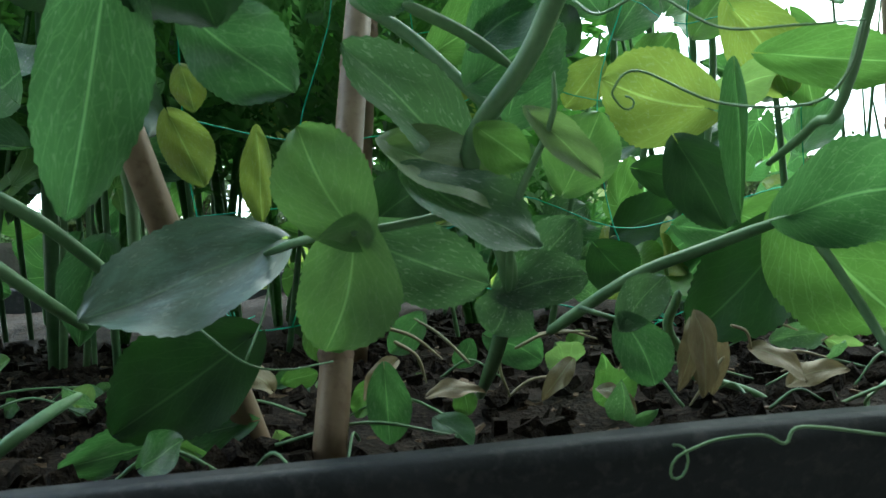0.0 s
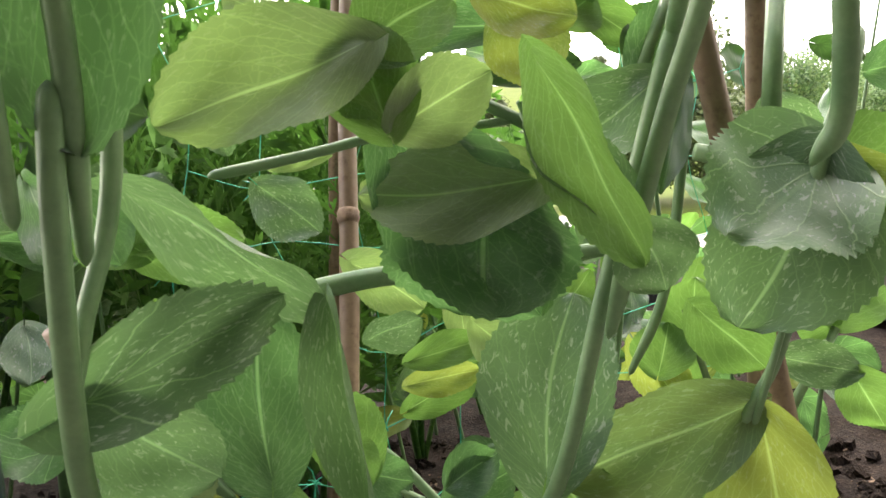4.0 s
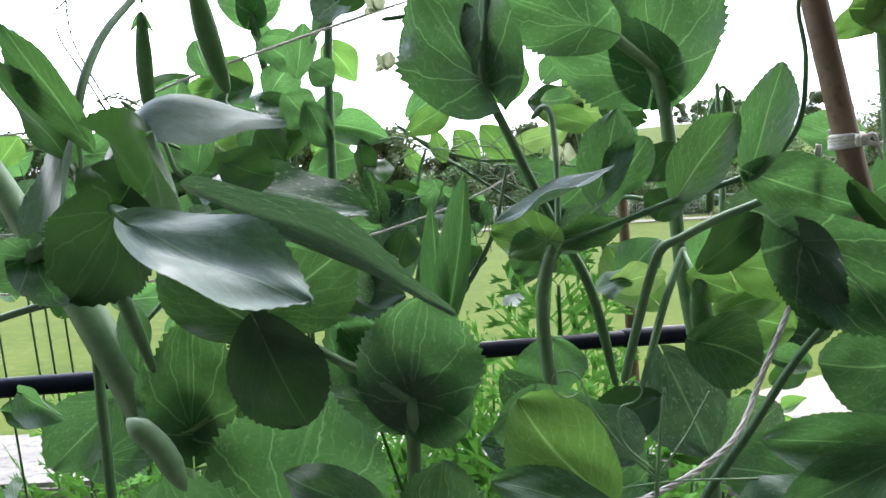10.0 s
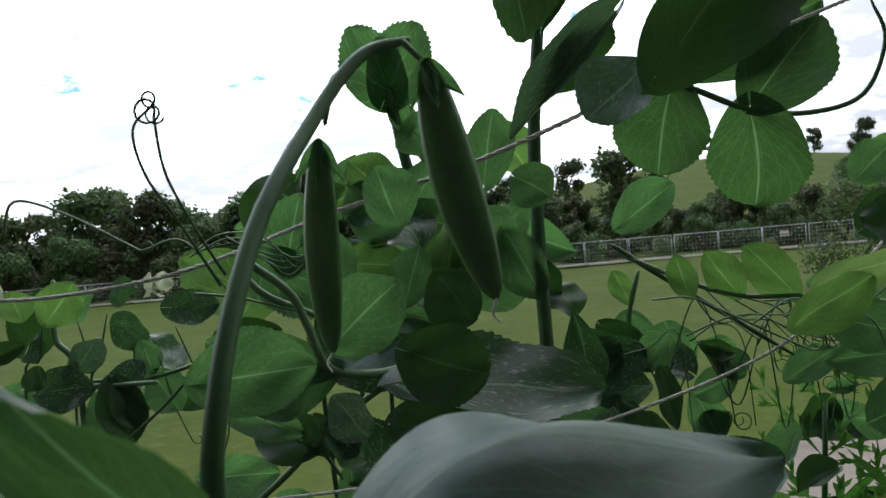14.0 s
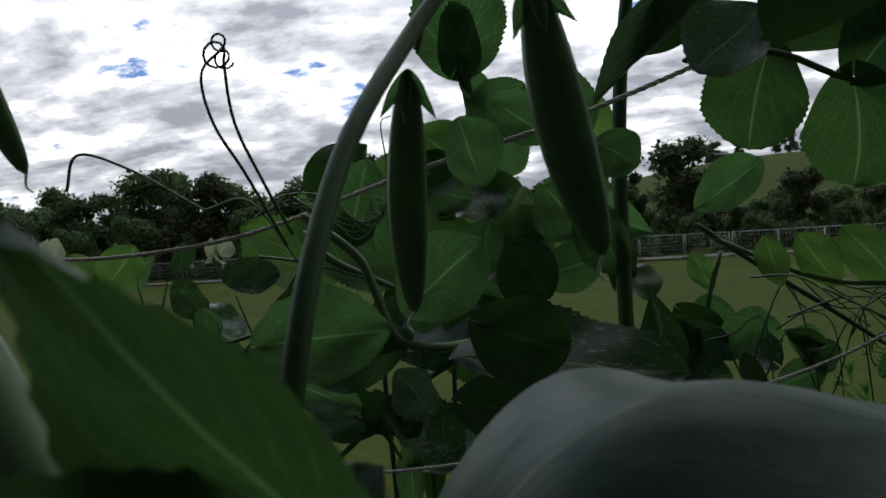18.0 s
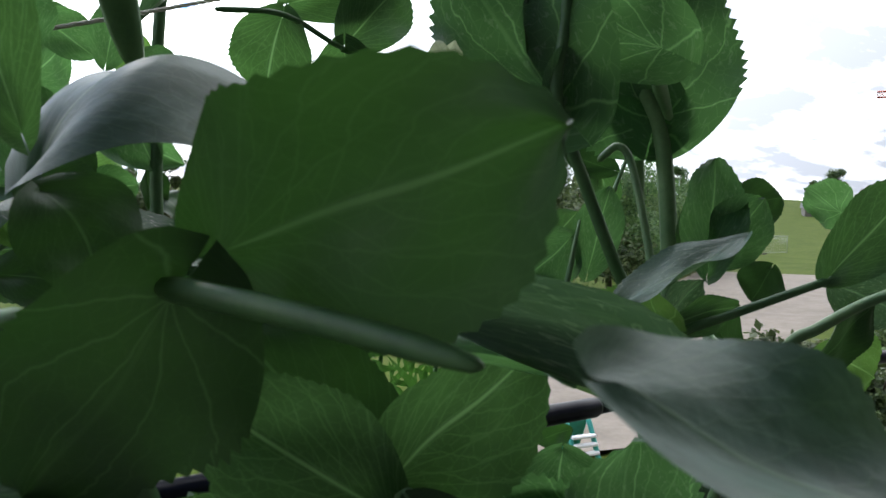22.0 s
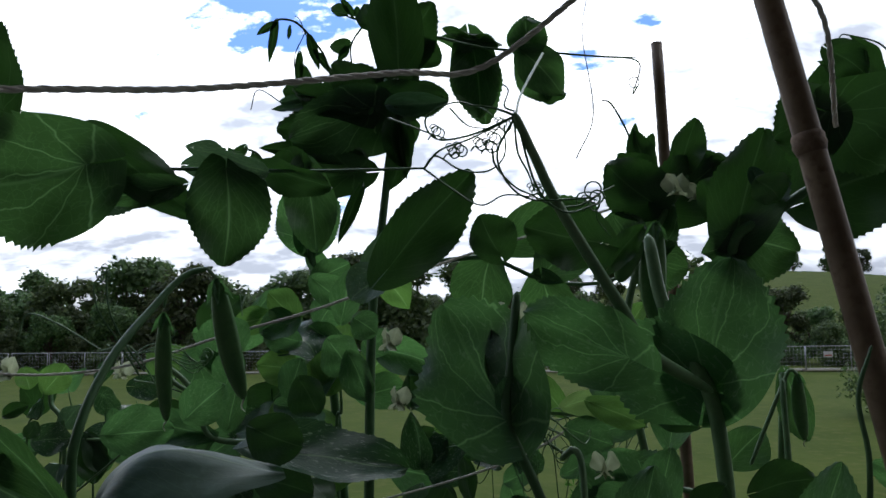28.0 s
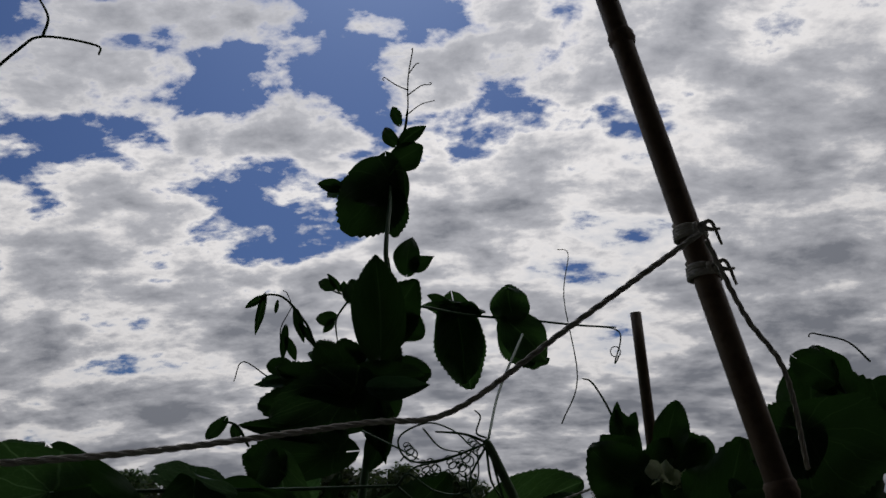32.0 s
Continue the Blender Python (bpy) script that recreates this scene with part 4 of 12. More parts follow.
for i in range(70):
    az = radians(rng.uniform(-40, 55))
    d = rng.uniform(180, 330)
    x, y = d * math.sin(az), d * math.cos(az)
    a = math.degrees(az)
    if 6 < a < 19 and d < 280:
        continue
    s = rng.uniform(0.6, 1.1)
    copy_thing(masters[rng.randrange(4)], pose(x, y, ground_height(x, y) - 0.3, 0, 0, rng.uniform(0, 360)) @ Matrix.Scale(s, 4))
for i in range(54):
    x = -66 + 2.15 * i + rng.uniform(-0.8, 0.8)
    y = 73.5 + rng.uniform(0, 4)
    copy_thing(masters[3 if i % 3 else 1], pose(x, y, ground_height(x, y) - 0.9, 0, 0, rng.uniform(0, 360)) @ Matrix.Scale(rng.uniform(0.42, 0.68), 4))
# single trees on the hill and the nearer tree beside the track
for x, y, s in ((75, 300, 0.7), (80, 301, 0.8), (85, 300, 0.6), (53, 302, 0.5), (62, 296, 0.45), (100, 300, 0.7)):
    copy_thing(masters[2], pose(x, y, ground_height(x, y) - 0.2, 0, 0, x * 7) @ Matrix.Scale(s, 4))
near_tree = tree(7, 8.6, 5.2, "full green broadleaved tree standing beside the sandy track", 1100, 0.55)
near_tree.location = (21.2, 36.4, ground_height(21.2, 36.4) - 0.1)
for x, y, s in ((17.2, 37.6, 0.74), (27.0, 39.0, 0.85), (35, 46, 0.85), (41, 50, 0.8)):
    copy_thing(near_tree, pose(x, y, ground_height(x, y) - 0.1, 0, 0, x * 31) @ Matrix.Scale(s, 4))


for x, y, s in ((23.6, 18.2, 0.42), (25.6, 18.8, 0.5), (27.5, 21.0, 0.5)):
    tagged(copy_thing(masters[3], pose(x, y, ground_height(x, y) - 0.9, 0, 0, x * 13) @ Matrix.Scale(s, 4)), "dense dark green garden tree near the track", "tree")


def bush(seed, r, label):
    rng = random.Random(seed)
    verts, faces = [], []
    ob = thing("bush", (0, 0, 0), label, "bush", "bushes beside the track")
    for k in range(4200):
        d = Vector((rng.gauss(0, 1), rng.gauss(0, 1), abs(rng.gauss(0, 1)))).normalized()
        p = Vector((d.x * r, d.y * r, d.z * r * 1.15)) * rng.uniform(0.72, 1.05) * (0.8 + 0.45 * noise.noise(d * 3 + Vector((seed, 0, 0))))
        s = rng.uniform(0.04, 0.10)
        a = Vector((rng.gauss(0, 1), rng.gauss(0, 1), rng.gauss(0, 0.7))).normalized() * s
        b = a.cross(d).normalized() * s * 0.6 if a.cross(d).length > 1e-5 else a.orthogonal() * 0.6
        o = len(verts)
        verts += [p - a, p + b, p + a, p - b]
        faces.append((o, o + 1, o + 2, o + 3))
    for k in range(6):
        w = k * 1.05
        v, f = tube_data(smooth_path([Vector((0, 0, -0.1)), Vector((math.cos(w) * r * 0.3, math.sin(w) * r * 0.3, r * 0.5)), Vector((math.cos(w) * r * 0.6, math.sin(w) * r * 0.6, r * 0.95))], 3), 0.03, 0.01, 5)
        o = new("branch", mesh_of("branch", v, f, M["trunk"]))
        o.parent = ob
    o = new("foliage", mesh_of("foliage", verts, faces, M["tree_leaf"], False))
    o.parent = ob
    return ob


b1, b2 = bush(3, 1.0, "rounded clipped green garden bush"), bush(8, 0.8, "loose leafy garden shrub")
b1.location, b2.location = (13.0, 12.9, -4.05), (9.5, 11.7, -4.05)
for x, y, s, q in ((15.6, 12.6, 1.15, b1), (13.0, 10.4, 0.8, b2), (14.6, 10.2, 0.9, b2), (17.6, 12.0, 1.2, b1), (12.4, 12.3, 0.55, b2), (16.4, 10.6, 1.0, b2), (10.8, 8.6, 0.7, b2), (19.5, 13.6, 1.3, b1), (12.2, 8.4, 0.8, b1), (21.5, 15.5, 1.5, b1), (9.9, 11.2, 1.0, b2), (11.0, 11.4, 1.15, b2), (11.9, 11.9, 1.25, b1), (12.4, 11.0, 1.1, b2), (13.4, 13.6, 1.6, b1), (14.6, 13.9, 1.7, b1), (11.9, 9.3, 0.9, b2), (8.7, 9.9, 1.0, b2), (9.6, 8.45, 0.95, b2), (9.0, 8.0, 0.85, b2), (10.2, 8.8, 1.15, b1), (10.9, 9.2, 1.2, b2), (14.0, 11.8, 0.9, b2), (16.0, 13.8, 1.5, b1)):
    copy_thing(q, pose(x, y, -4.05, 0, 0, x * 50) @ Matrix.Scale(s, 4))
gf = thing("garden_fence", (10.3, 9.7, -4.0), "light brown vertical-board wooden garden fence", "fence")
for i in range(23):
    t = i / 22
    o = new("board", bpy.data.meshes.get("board") or bevel_box("board", "fence", (0.13, 0.02, 1.5), 0.004))
    o.matrix_basis = pose(9.0 + 2.6 * t, 8.9 + 1.65 * t, -3.26 + 0.03 * math.sin(i * 3), 0, 0, 32.4)
    under(o, gf)
for z in (-3.75, -2.85):
    o = new("rail", bpy.data.meshes.get("rail") or bevel_box("rail", "fence", (3.15, 0.05, 0.08), 0.006))
    o.matrix_basis = pose(10.28, 9.77, z, 0, 0, 32.4)
    under(o, gf)


def crane():
    """A red lattice tower crane far off."""
    ob = thing("tower_crane", (0, 0, 0), "red lattice tower crane on a far building site", "crane")
    H, w = 40.0, 0.8
    def lattice(name, p, q, side, up):
        bars = []
        p, q = Vector(p), Vector(q)
        cs = [(side * a + up * b) * w for a in (-1, 1) for b in (-1, 1)]
        n = int((q - p).length / 2.2)
        for c in cs:
            bars.append(tube_data([p + c, q + c], 0.16, None, 4))
        for i in range(n):
            a, b = p + (q - p) * i / n, p + (q - p) * (i + 1) / n
            for u, v2 in ((0, 1), (1, 3), (3, 2), (2, 0)):
                bars.append(tube_data([a + cs[u], b + cs[v2]], 0.09, None, 3))
                bars.append(tube_data([a + cs[u], a + cs[v2]], 0.09, None, 3))
        v, f = joined(bars)
        o = new(name, mesh_of(name, v, f, M["red"]))
        o.parent = ob
    lattice("mast", (0, 0, 0), (0, 0, H), Vector((1, 0, 0)), Vector((0, 1, 0)))
    lattice("jib", (-9, 0, H), (26, 0, H), Vector((0, 1, 0)), Vector((0, 0, 1)))
    return ob


cr = crane()
cr.location = (208, 156, -6)
cr.rotation_euler = (0, 0, radians(-55))


def shed(x, y, w, d, h, rz, label):
    ob = thing("barn", (x, y, ground_height(x, y) - 0.2), label, "building", "far buildings")
    ob.rotation_euler = (0, 0, radians(rz))
    v, f = box_data(-w / 2, -d / 2, 0, w / 2, d / 2, h)
    o = new("wall", mesh_of("wall", v, f, M["wall"], False))
    o.parent = ob
    v = [(-w / 2 - 0.3, -d / 2 - 0.3, h), (w / 2 + 0.3, -d / 2 - 0.3, h), (w / 2 + 0.3, d / 2 + 0.3, h), (-w / 2 - 0.3, d / 2 + 0.3, h), (-w / 2 - 0.3, 0, h + d * 0.28), (w / 2 + 0.3, 0, h + d * 0.28)]
    o = new("roof", mesh_of("roof", v, [(0, 1, 5, 4), (2, 3, 4, 5), (1, 2, 5), (3, 0, 4), (0, 3, 2, 1)], M["roof"], False))
    o.parent = ob
    for k in range(4):
        g = new("window", bevel_box("window", "pipe", (w * 0.12, 0.1, h * 0.35), 0.02))
        g.parent = ob
        g.location = (-w * 0.36 + k * w * 0.24, -d / 2 - 0.03, h * 0.55)


shed(150, 132, 11, 6, 2.0, -40, "long low pale building with a grey roof")
shed(57, 310, 7, 5, 3, 10, "small white house on the hill")


# child's seat on the track
def garden_seat():
    ob = thing("garden_slide", (8.2, 13.0, -3.97), "teal plastic child's slide with white steps", "slide")
    for s in (-0.22, 0.22):
        tube("side_rail", ob, "teal", [(8.2 + s, 12.6, -3.95), (8.2 + s, 12.9, -3.35), (8.2 + s, 13.15, -2.95), (8.2 + s, 13.35, -3.3), (8.2 + s, 13.7, -3.95)], 0.045, None, 8)
    for i in range(6):
        o = new("step", bpy.data.meshes.get("step") or bevel_box("step", "white", (0.46, 0.12, 0.05), 0.012))
        o.location = (8.2, 12.64 + 0.055 * i, -3.85 + 0.13 * i)
        under(o, ob)
    o = new("chute", bevel_box("chute", "teal", (0.42, 1.15, 0.04), 0.015))
    o.matrix_basis = pose(8.2, 13.45, -3.45, -58, 0, 0)
    under(o, ob)
    ob.location += Vector((-0.9, -1.5, 0.0))


garden_seat()


# ---- canes, strings, pipes and plants ----
plant("a", (0.02, 0.22, 0.0), "green pea plant with broad mottled leaves near the planter edge")
plant("b", (0.14, 0.26, 0.0), "leafy pea plant with yellowing lower leaves")
plant("c", (-0.08, 0.22, 0.0), "pea plant with dense large green leaves")
plant("d", (0.06, 0.36, 0.0), "tall pea plant with round backlit leaves")
plant("e", (-0.14, 0.36, 0.0), "tall pea plant with hanging green pods")
plant("f", (-0.24, 0.46, 0.0), "climbing pea plant with tendrils on the twine")
plant("g", (0.0, 0.52, 0.0), "tall pea plant with a leafy growing tip and buds")
plant("h", (0.12, 0.45, 0.0), "pea plant with white flowers behind the canes")
cane((-0.0050, 0.2550, 0.0000), (-0.0600, 0.1950, 0.2000), 0.0044, "brown bamboo cane leaning in the soil", (0.2, 0.52, 0.8))
cane((0.0155, 0.2220, 0.0000), (0.0554, 0.3682, 0.3463), 0.0046, "upright brown bamboo cane tied with green net", (0.1, 0.36, 0.62, 0.88))
cane((0.0250, 0.4200, 0.0000), (0.0520, 0.3890, 0.3350), 0.0046, "upright brown bamboo cane beside its twin", (0.2, 0.5, 0.8))
cane((0.2091, 0.1868, 0.0000), (-0.0107, 0.2309, 1.1000), 0.0046, "leaning light brown bamboo cane with twine knots", (0.1, 0.3, 0.46, 0.62, 0.78, 0.92))
cane((0.1085, 0.5970, 0.0000), (0.0738, 0.5522, 0.8312), 0.0045, "thin orange-brown bamboo cane standing upright", (0.2, 0.45, 0.7))
cane((0.2350, 0.2900, 0.0000), (0.2250, 0.2750, 0.4000), 0.005, "dark brown bamboo cane wound with green net", (0.25, 0.6))
twine([(-0.1758, 0.1336, 0.4585), (-0.1294, 0.1262, 0.4575), (-0.1018, 0.1265, 0.4543), (-0.0678, 0.1343, 0.4494), (-0.0317, 0.1443, 0.4463), (-0.0081, 0.1591, 0.4443), (0.0167, 0.1728, 0.4430), (0.0466, 0.1857, 0.4545), (0.0633, 0.1993, 0.4750), (0.0817, 0.2014, 0.5199), (0.0823, 0.1953, 0.5542)], 0.0011, "white cotton twine tied to a bamboo cane", [(0.0982, 0.2090, 0.5550, 0.0054)])
twine([(-0.1946, 0.1099, 0.6833), (-0.1419, 0.1357, 0.6883), (-0.1073, 0.1593, 0.6935), (-0.0572, 0.1833, 0.7025), (-0.0306, 0.1974, 0.7076), (0.0068, 0.1882, 0.7307), (0.0520, 0.1878, 0.7612)], 0.001, "brownish twine stretched between canes", [(0.0578, 0.2172, 0.7570, 0.0054), (0.0548, 0.2178, 0.7720, 0.0054)])
twine([(0.0537, 0.1888, 0.7590), (0.0652, 0.1986, 0.7356), (0.0770, 0.2062, 0.7183), (0.0853, 0.2260, 0.6896)], 0.0009, "loose brown twine end hanging from a cane", [])
twine([(-0.4512, 0.4190, 0.5979), (-0.3846, 0.4352, 0.5960), (-0.3343, 0.4386, 0.5944), (-0.2759, 0.4381, 0.6008), (-0.2043, 0.4093, 0.6188), (-0.1430, 0.3990, 0.6338), (-0.0691, 0.4414, 0.6635), (-0.0114, 0.4812, 0.6844), (0.0845, 0.5272, 0.7187)], 0.0009, "white twine running through the pea leaves", [])
twine([(-0.3950, 0.4752, 0.4851), (-0.3297, 0.4733, 0.4877), (-0.2089, 0.4698, 0.4944), (-0.1160, 0.4777, 0.5111), (-0.0202, 0.4862, 0.5421), (0.0404, 0.5067, 0.5885), (0.0852, 0.5273, 0.6290)], 0.0008, "pale twine tangled with tendrils", [])
pipe = thing("pipe_rail", (0.1, 0.45, 0.43), "black plastic pipe rail behind the peas", "pipe")
tube("pipe", pipe, "pipe", [(-0.62, 0.20, 0.468), (-0.33, 0.295, 0.459), (-0.1, 0.372, 0.449), (0.087, 0.448, 0.439)], 0.0052, None, 16)
tube("coupling", pipe, "pipe", [(0.060, 0.437, 0.4405), (0.087, 0.448, 0.439), (0.125, 0.461, 0.437)], 0.0062, None, 16, 2)
tube("pipe", pipe, "pipe", [(0.087, 0.448, 0.439), (0.16, 0.474, 0.436), (0.30, 0.515, 0.437)], 0.0052, None, 16)
tube("coupling", pipe, "pipe", [(0.292, 0.5125, 0.437), (0.30, 0.515, 0.437), (0.312, 0.518, 0.4368)], 0.0068, None, 16, 2)
tube("pipe", pipe, "pipe", [(0.30, 0.515, 0.437), (0.40, 0.540, 0.432), (0.55, 0.565, 0.425)], 0.0060, None, 16)
pole = thing("black_pole", (0.2341, -0.8212, -0.8000), "glossy black plastic pole leaning against the planter", "pole")
tube("pole", pole, "pipe", [(0.2341, -0.8212, -0.8000), (0.0935, -0.3699, -0.2538), (-0.0238, 0.0063, 0.2017), (-0.0471, 0.0813, 0.2925), (-0.0617, 0.1280, 0.3491), (-0.0735, 0.1621, 0.3868), (-0.0795, 0.2014, 0.4220)], 0.0072, 0.0068, 20)
plank = thing("timber_rail", (0.3, 0.30, 0.30), "brown painted timber rail behind the canes", "rail")
o = new("board", bevel_box("board", "plank", (0.55, 0.012, 0.013), 0.001))
o.matrix_basis = pose(0.40, 0.315, 0.312, 0, 0, 8)
under(o, plank)

leaf(PLANT["a"], "rd", "fresh", (0.0263, 0.1826, 0.0687), (0.0150, 0.1844, 0.0928), (-0.0317, -0.9978, 0.0588), 0.0218)
leaf(PLANT["a"], "rd", "fresh", (0.0263, 0.1826, 0.0680), (0.0186, 0.1829, 0.0424), (-0.0040, -0.9999, -0.0099), 0.0231)
leaf(PLANT["a"], "rd", "spot", (0.0268, 0.1956, 0.0675), (0.0586, 0.1969, 0.0541), (0.0326, -0.9994, -0.0134), 0.0201)
leaf(PLANT["a"], "rd", "dark", (0.0282, 0.2035, 0.0681), (0.0480, 0.2117, 0.0813), (0.2670, -0.9457, 0.1856), 0.0160)
leaf(PLANT["a"], "ov", "spot", (0.0557, 0.1978, 0.0839), (0.0252, 0.1918, 0.1119), (0.0, -0.85, 0.5), 0.0206)
leaf(PLANT["a"], "ov", "spot", (0.0402, 0.1864, 0.0807), (0.0673, 0.1790, 0.0620), (-0.1, -0.6, 0.8), 0.0215)
leaf(PLANT["a"], "ov", "pale", (0.0357, 0.1911, 0.0885), (0.0629, 0.1878, 0.0732), (-0.1, -0.65, 0.75), 0.0220)
leaf(PLANT["a"], "ov", "silver", (0.0051, 0.2182, 0.0670), (-0.0363, 0.1922, 0.0510), (0.3, -0.8, 0.5), 0.0281)
leaf(PLANT["a"], "ov", "dark", (-0.0035, 0.2266, 0.0413), (-0.0383, 0.2199, 0.0194), (0.1201, -0.9866, 0.1106), 0.0307)
leaf(PLANT["a"], "ov", "green", (-0.0100, 0.2468, 0.0136), (-0.0630, 0.2525, 0.0032), (-0.1366, -0.9764, 0.1675), 0.0176)
leaf(PLANT["a"], "ov", "fresh", (-0.0007, 0.1534, 0.1574), (0.0088, 0.1269, 0.1094), (0.0024, -0.8751, 0.4839), 0.0276)
leaf(PLANT["a"], "ov", "pale", (-0.0036, 0.1487, 0.1565), (-0.0114, 0.1209, 0.1187), (0.1, -0.7, 0.7), 0.0135)
leaf(PLANT["a"], "ov", "dark", (-0.0070, 0.1620, 0.1302), (0.0029, 0.1582, 0.1072), (0.0940, -0.9748, 0.2023), 0.0256)
leaf(PLANT["a"], "ov", "green", (-0.0053, 0.1790, 0.1152), (0.0157, 0.1751, 0.0980), (-0.0625, -0.9865, 0.1512), 0.0214)
leaf(PLANT["a"], "ov", "green", (-0.0146, 0.1555, 0.1227), (-0.0244, 0.1536, 0.0729), (0.2300, -0.9732, -0.0073), 0.0199)
leaf(PLANT["a"], "ov", "pale", (0.0675, 0.1827, 0.0935), (0.0821, 0.1807, 0.0777), (-0.2, -0.8, 0.5), 0.0096)
leaf(PLANT["a"], "ov", "lime", (0.0562, 0.1859, 0.0905), (0.0669, 0.1845, 0.0820), (-0.1983, -0.9758, -0.0920), 0.0116)
leaf(PLANT["a"], "rd", "spot", (0.0628, 0.1994, 0.0517), (0.0833, 0.1972, 0.0551), (-0.1208, -0.9885, 0.0910), 0.0139)
leaf(PLANT["a"], "rd", "spot", (0.0637, 0.2043, 0.0520), (0.0827, 0.2026, 0.0692), (-0.1698, -0.9814, 0.0891), 0.0164)
leaf(PLANT["a"], "rd", "spot", (0.0634, 0.1993, 0.0514), (0.0590, 0.1996, 0.0418), (-0.1956, -0.9787, 0.0617), 0.0153)
leaf(PLANT["a"], "rd", "spot", (0.0917, 0.1960, 0.0432), (0.1022, 0.1951, 0.0541), (-0.2670, -0.9475, 0.1757), 0.0114)
leaf(PLANT["a"], "rd", "green", (0.0917, 0.1960, 0.0429), (0.0982, 0.1949, 0.0270), (-0.2576, -0.9654, -0.0404), 0.0137)
leaf(PLANT["a"], "ov", "green", (0.0331, 0.2374, 0.0285), (0.0336, 0.2368, 0.0068), (-0.0267, -0.9994, 0.0239), 0.0131)
leaf(PLANT["a"], "ov", "green", (0.0464, 0.2613, 0.0409), (0.0359, 0.2622, 0.0297), (-0.1335, -0.9901, 0.0443), 0.0109)
leaf(PLANT["a"], "ov", "lime", (0.0574, 0.2496, 0.0187), (0.0587, 0.2492, 0.0108), (-0.0969, -0.9950, 0.0241), 0.0078)
leaf(PLANT["a"], "rd", "green", (0.0702, 0.2685, 0.0312), (0.0866, 0.2665, 0.0228), (-0.0749, -0.9931, 0.0903), 0.0151)
leaf(PLANT["a"], "ov", "yellow", (-0.0325, 0.2816, 0.1108), (-0.0221, 0.2800, 0.0864), (0.0989, -0.9890, 0.1098), 0.0169)
leaf(PLANT["a"], "ov", "yellow", (-0.0319, 0.3021, 0.1310), (-0.0277, 0.3013, 0.1146), (0.1198, -0.9896, 0.0801), 0.0121)
leaf(PLANT["a"], "ov", "yellow", (-0.0027, 0.2681, 0.1019), (-0.0024, 0.2674, 0.0733), (-0.2403, -0.9705, 0.0199), 0.0106)
leaf(PLANT["a"], "ov", "lime", (0.0136, 0.2549, 0.0436), (0.0198, 0.2539, 0.0293), (0.0505, -0.9945, 0.0915), 0.0157)
stem(PLANT["a"], [(0.1130, 0.1413, 0.2728), (0.1038, 0.1438, 0.2390), (0.0939, 0.1481, 0.2018), (0.0807, 0.1556, 0.1454), (0.0698, 0.1837, 0.1101), (0.0544, 0.1913, 0.0855), (0.0632, 0.1975, 0.0587), (0.0643, 0.2190, 0.0379), (0.0640, 0.2588, 0.0146)], 0.00279, 0.00218, "stem", "stem")
stem(PLANT["a"], [(0.0263, 0.1826, 0.0685), (0.0358, 0.1876, 0.0696), (0.0494, 0.1912, 0.0719), (0.0591, 0.2003, 0.0742)], 0.00100, 0.00112, "stem", "stem")
stem(PLANT["a"], [(0.0263, 0.1826, 0.0685), (0.0149, 0.1949, 0.0674), (0.0034, 0.2163, 0.0642)], 0.00100, 0.00117, "stem", "stem")
leaf(PLANT["b"], "dr", "dry", (0.1153, 0.2084, 0.0419), (0.1174, 0.2027, 0.0218), (0.1, -0.7, 0.7), 0.0090, "dead_leaf")
leaf(PLANT["b"], "dr", "dry", (0.1163, 0.2133, 0.0399), (0.1111, 0.2085, 0.0226), (0.1, -0.7, 0.7), 0.0069, "dead_leaf")
leaf(PLANT["b"], "dr", "dry", (0.1463, 0.2399, 0.0264), (0.1622, 0.2329, 0.0203), (0.1, -0.7, 0.7), 0.0096, "dead_leaf")
leaf(PLANT["b"], "dr", "dry", (0.1631, 0.2478, 0.0133), (0.1785, 0.2412, 0.0205), (0.1, -0.7, 0.7), 0.0091, "dead_leaf")
leaf(PLANT["b"], "dr", "dry", (0.0371, 0.2520, 0.0284), (0.0262, 0.2480, 0.0195), (0.1, -0.7, 0.7), 0.0078, "dead_leaf")
leaf(PLANT["b"], "dr", "dry", (0.0461, 0.2407, 0.0195), (0.0605, 0.2342, 0.0230), (0.1, -0.7, 0.7), 0.0067, "dead_leaf")
leaf(PLANT["b"], "dr", "dry", (0.0908, 0.2460, 0.0257), (0.0804, 0.2419, 0.0168), (0.1, -0.7, 0.7), 0.0070, "dead_leaf")
leaf(PLANT["b"], "dr", "dry", (0.0960, 0.2352, 0.0186), (0.1057, 0.2290, 0.0150), (0.1, -0.7, 0.7), 0.0064, "dead_leaf")
leaf(PLANT["b"], "dr", "dry", (-0.0036, 0.2764, 0.0180), (-0.0136, 0.2727, 0.0287), (0.1, -0.7, 0.7), 0.0094, "dead_leaf")
stem(PLANT["b"], [(0.0600, 0.2523, 0.0264), (0.0516, 0.2534, 0.0354), (0.0438, 0.2544, 0.0410)], 0.0006, 0.0004, "straw", "dead_stem")
stem(PLANT["b"], [(0.1799, 0.2555, 0.0162), (0.1717, 0.2564, 0.0179), (0.1653, 0.2571, 0.0157)], 0.0006, 0.0004, "straw", "dead_stem")
stem(PLANT["b"], [(0.0311, 0.2475, 0.0405), (0.0423, 0.2462, 0.0366), (0.0508, 0.2451, 0.0294)], 0.0006, 0.0004, "straw", "dead_stem")
stem(PLANT["b"], [(0.1401, 0.2397, 0.0345), (0.1445, 0.2391, 0.0324), (0.1458, 0.2389, 0.0270)], 0.0006, 0.0004, "straw", "dead_stem")
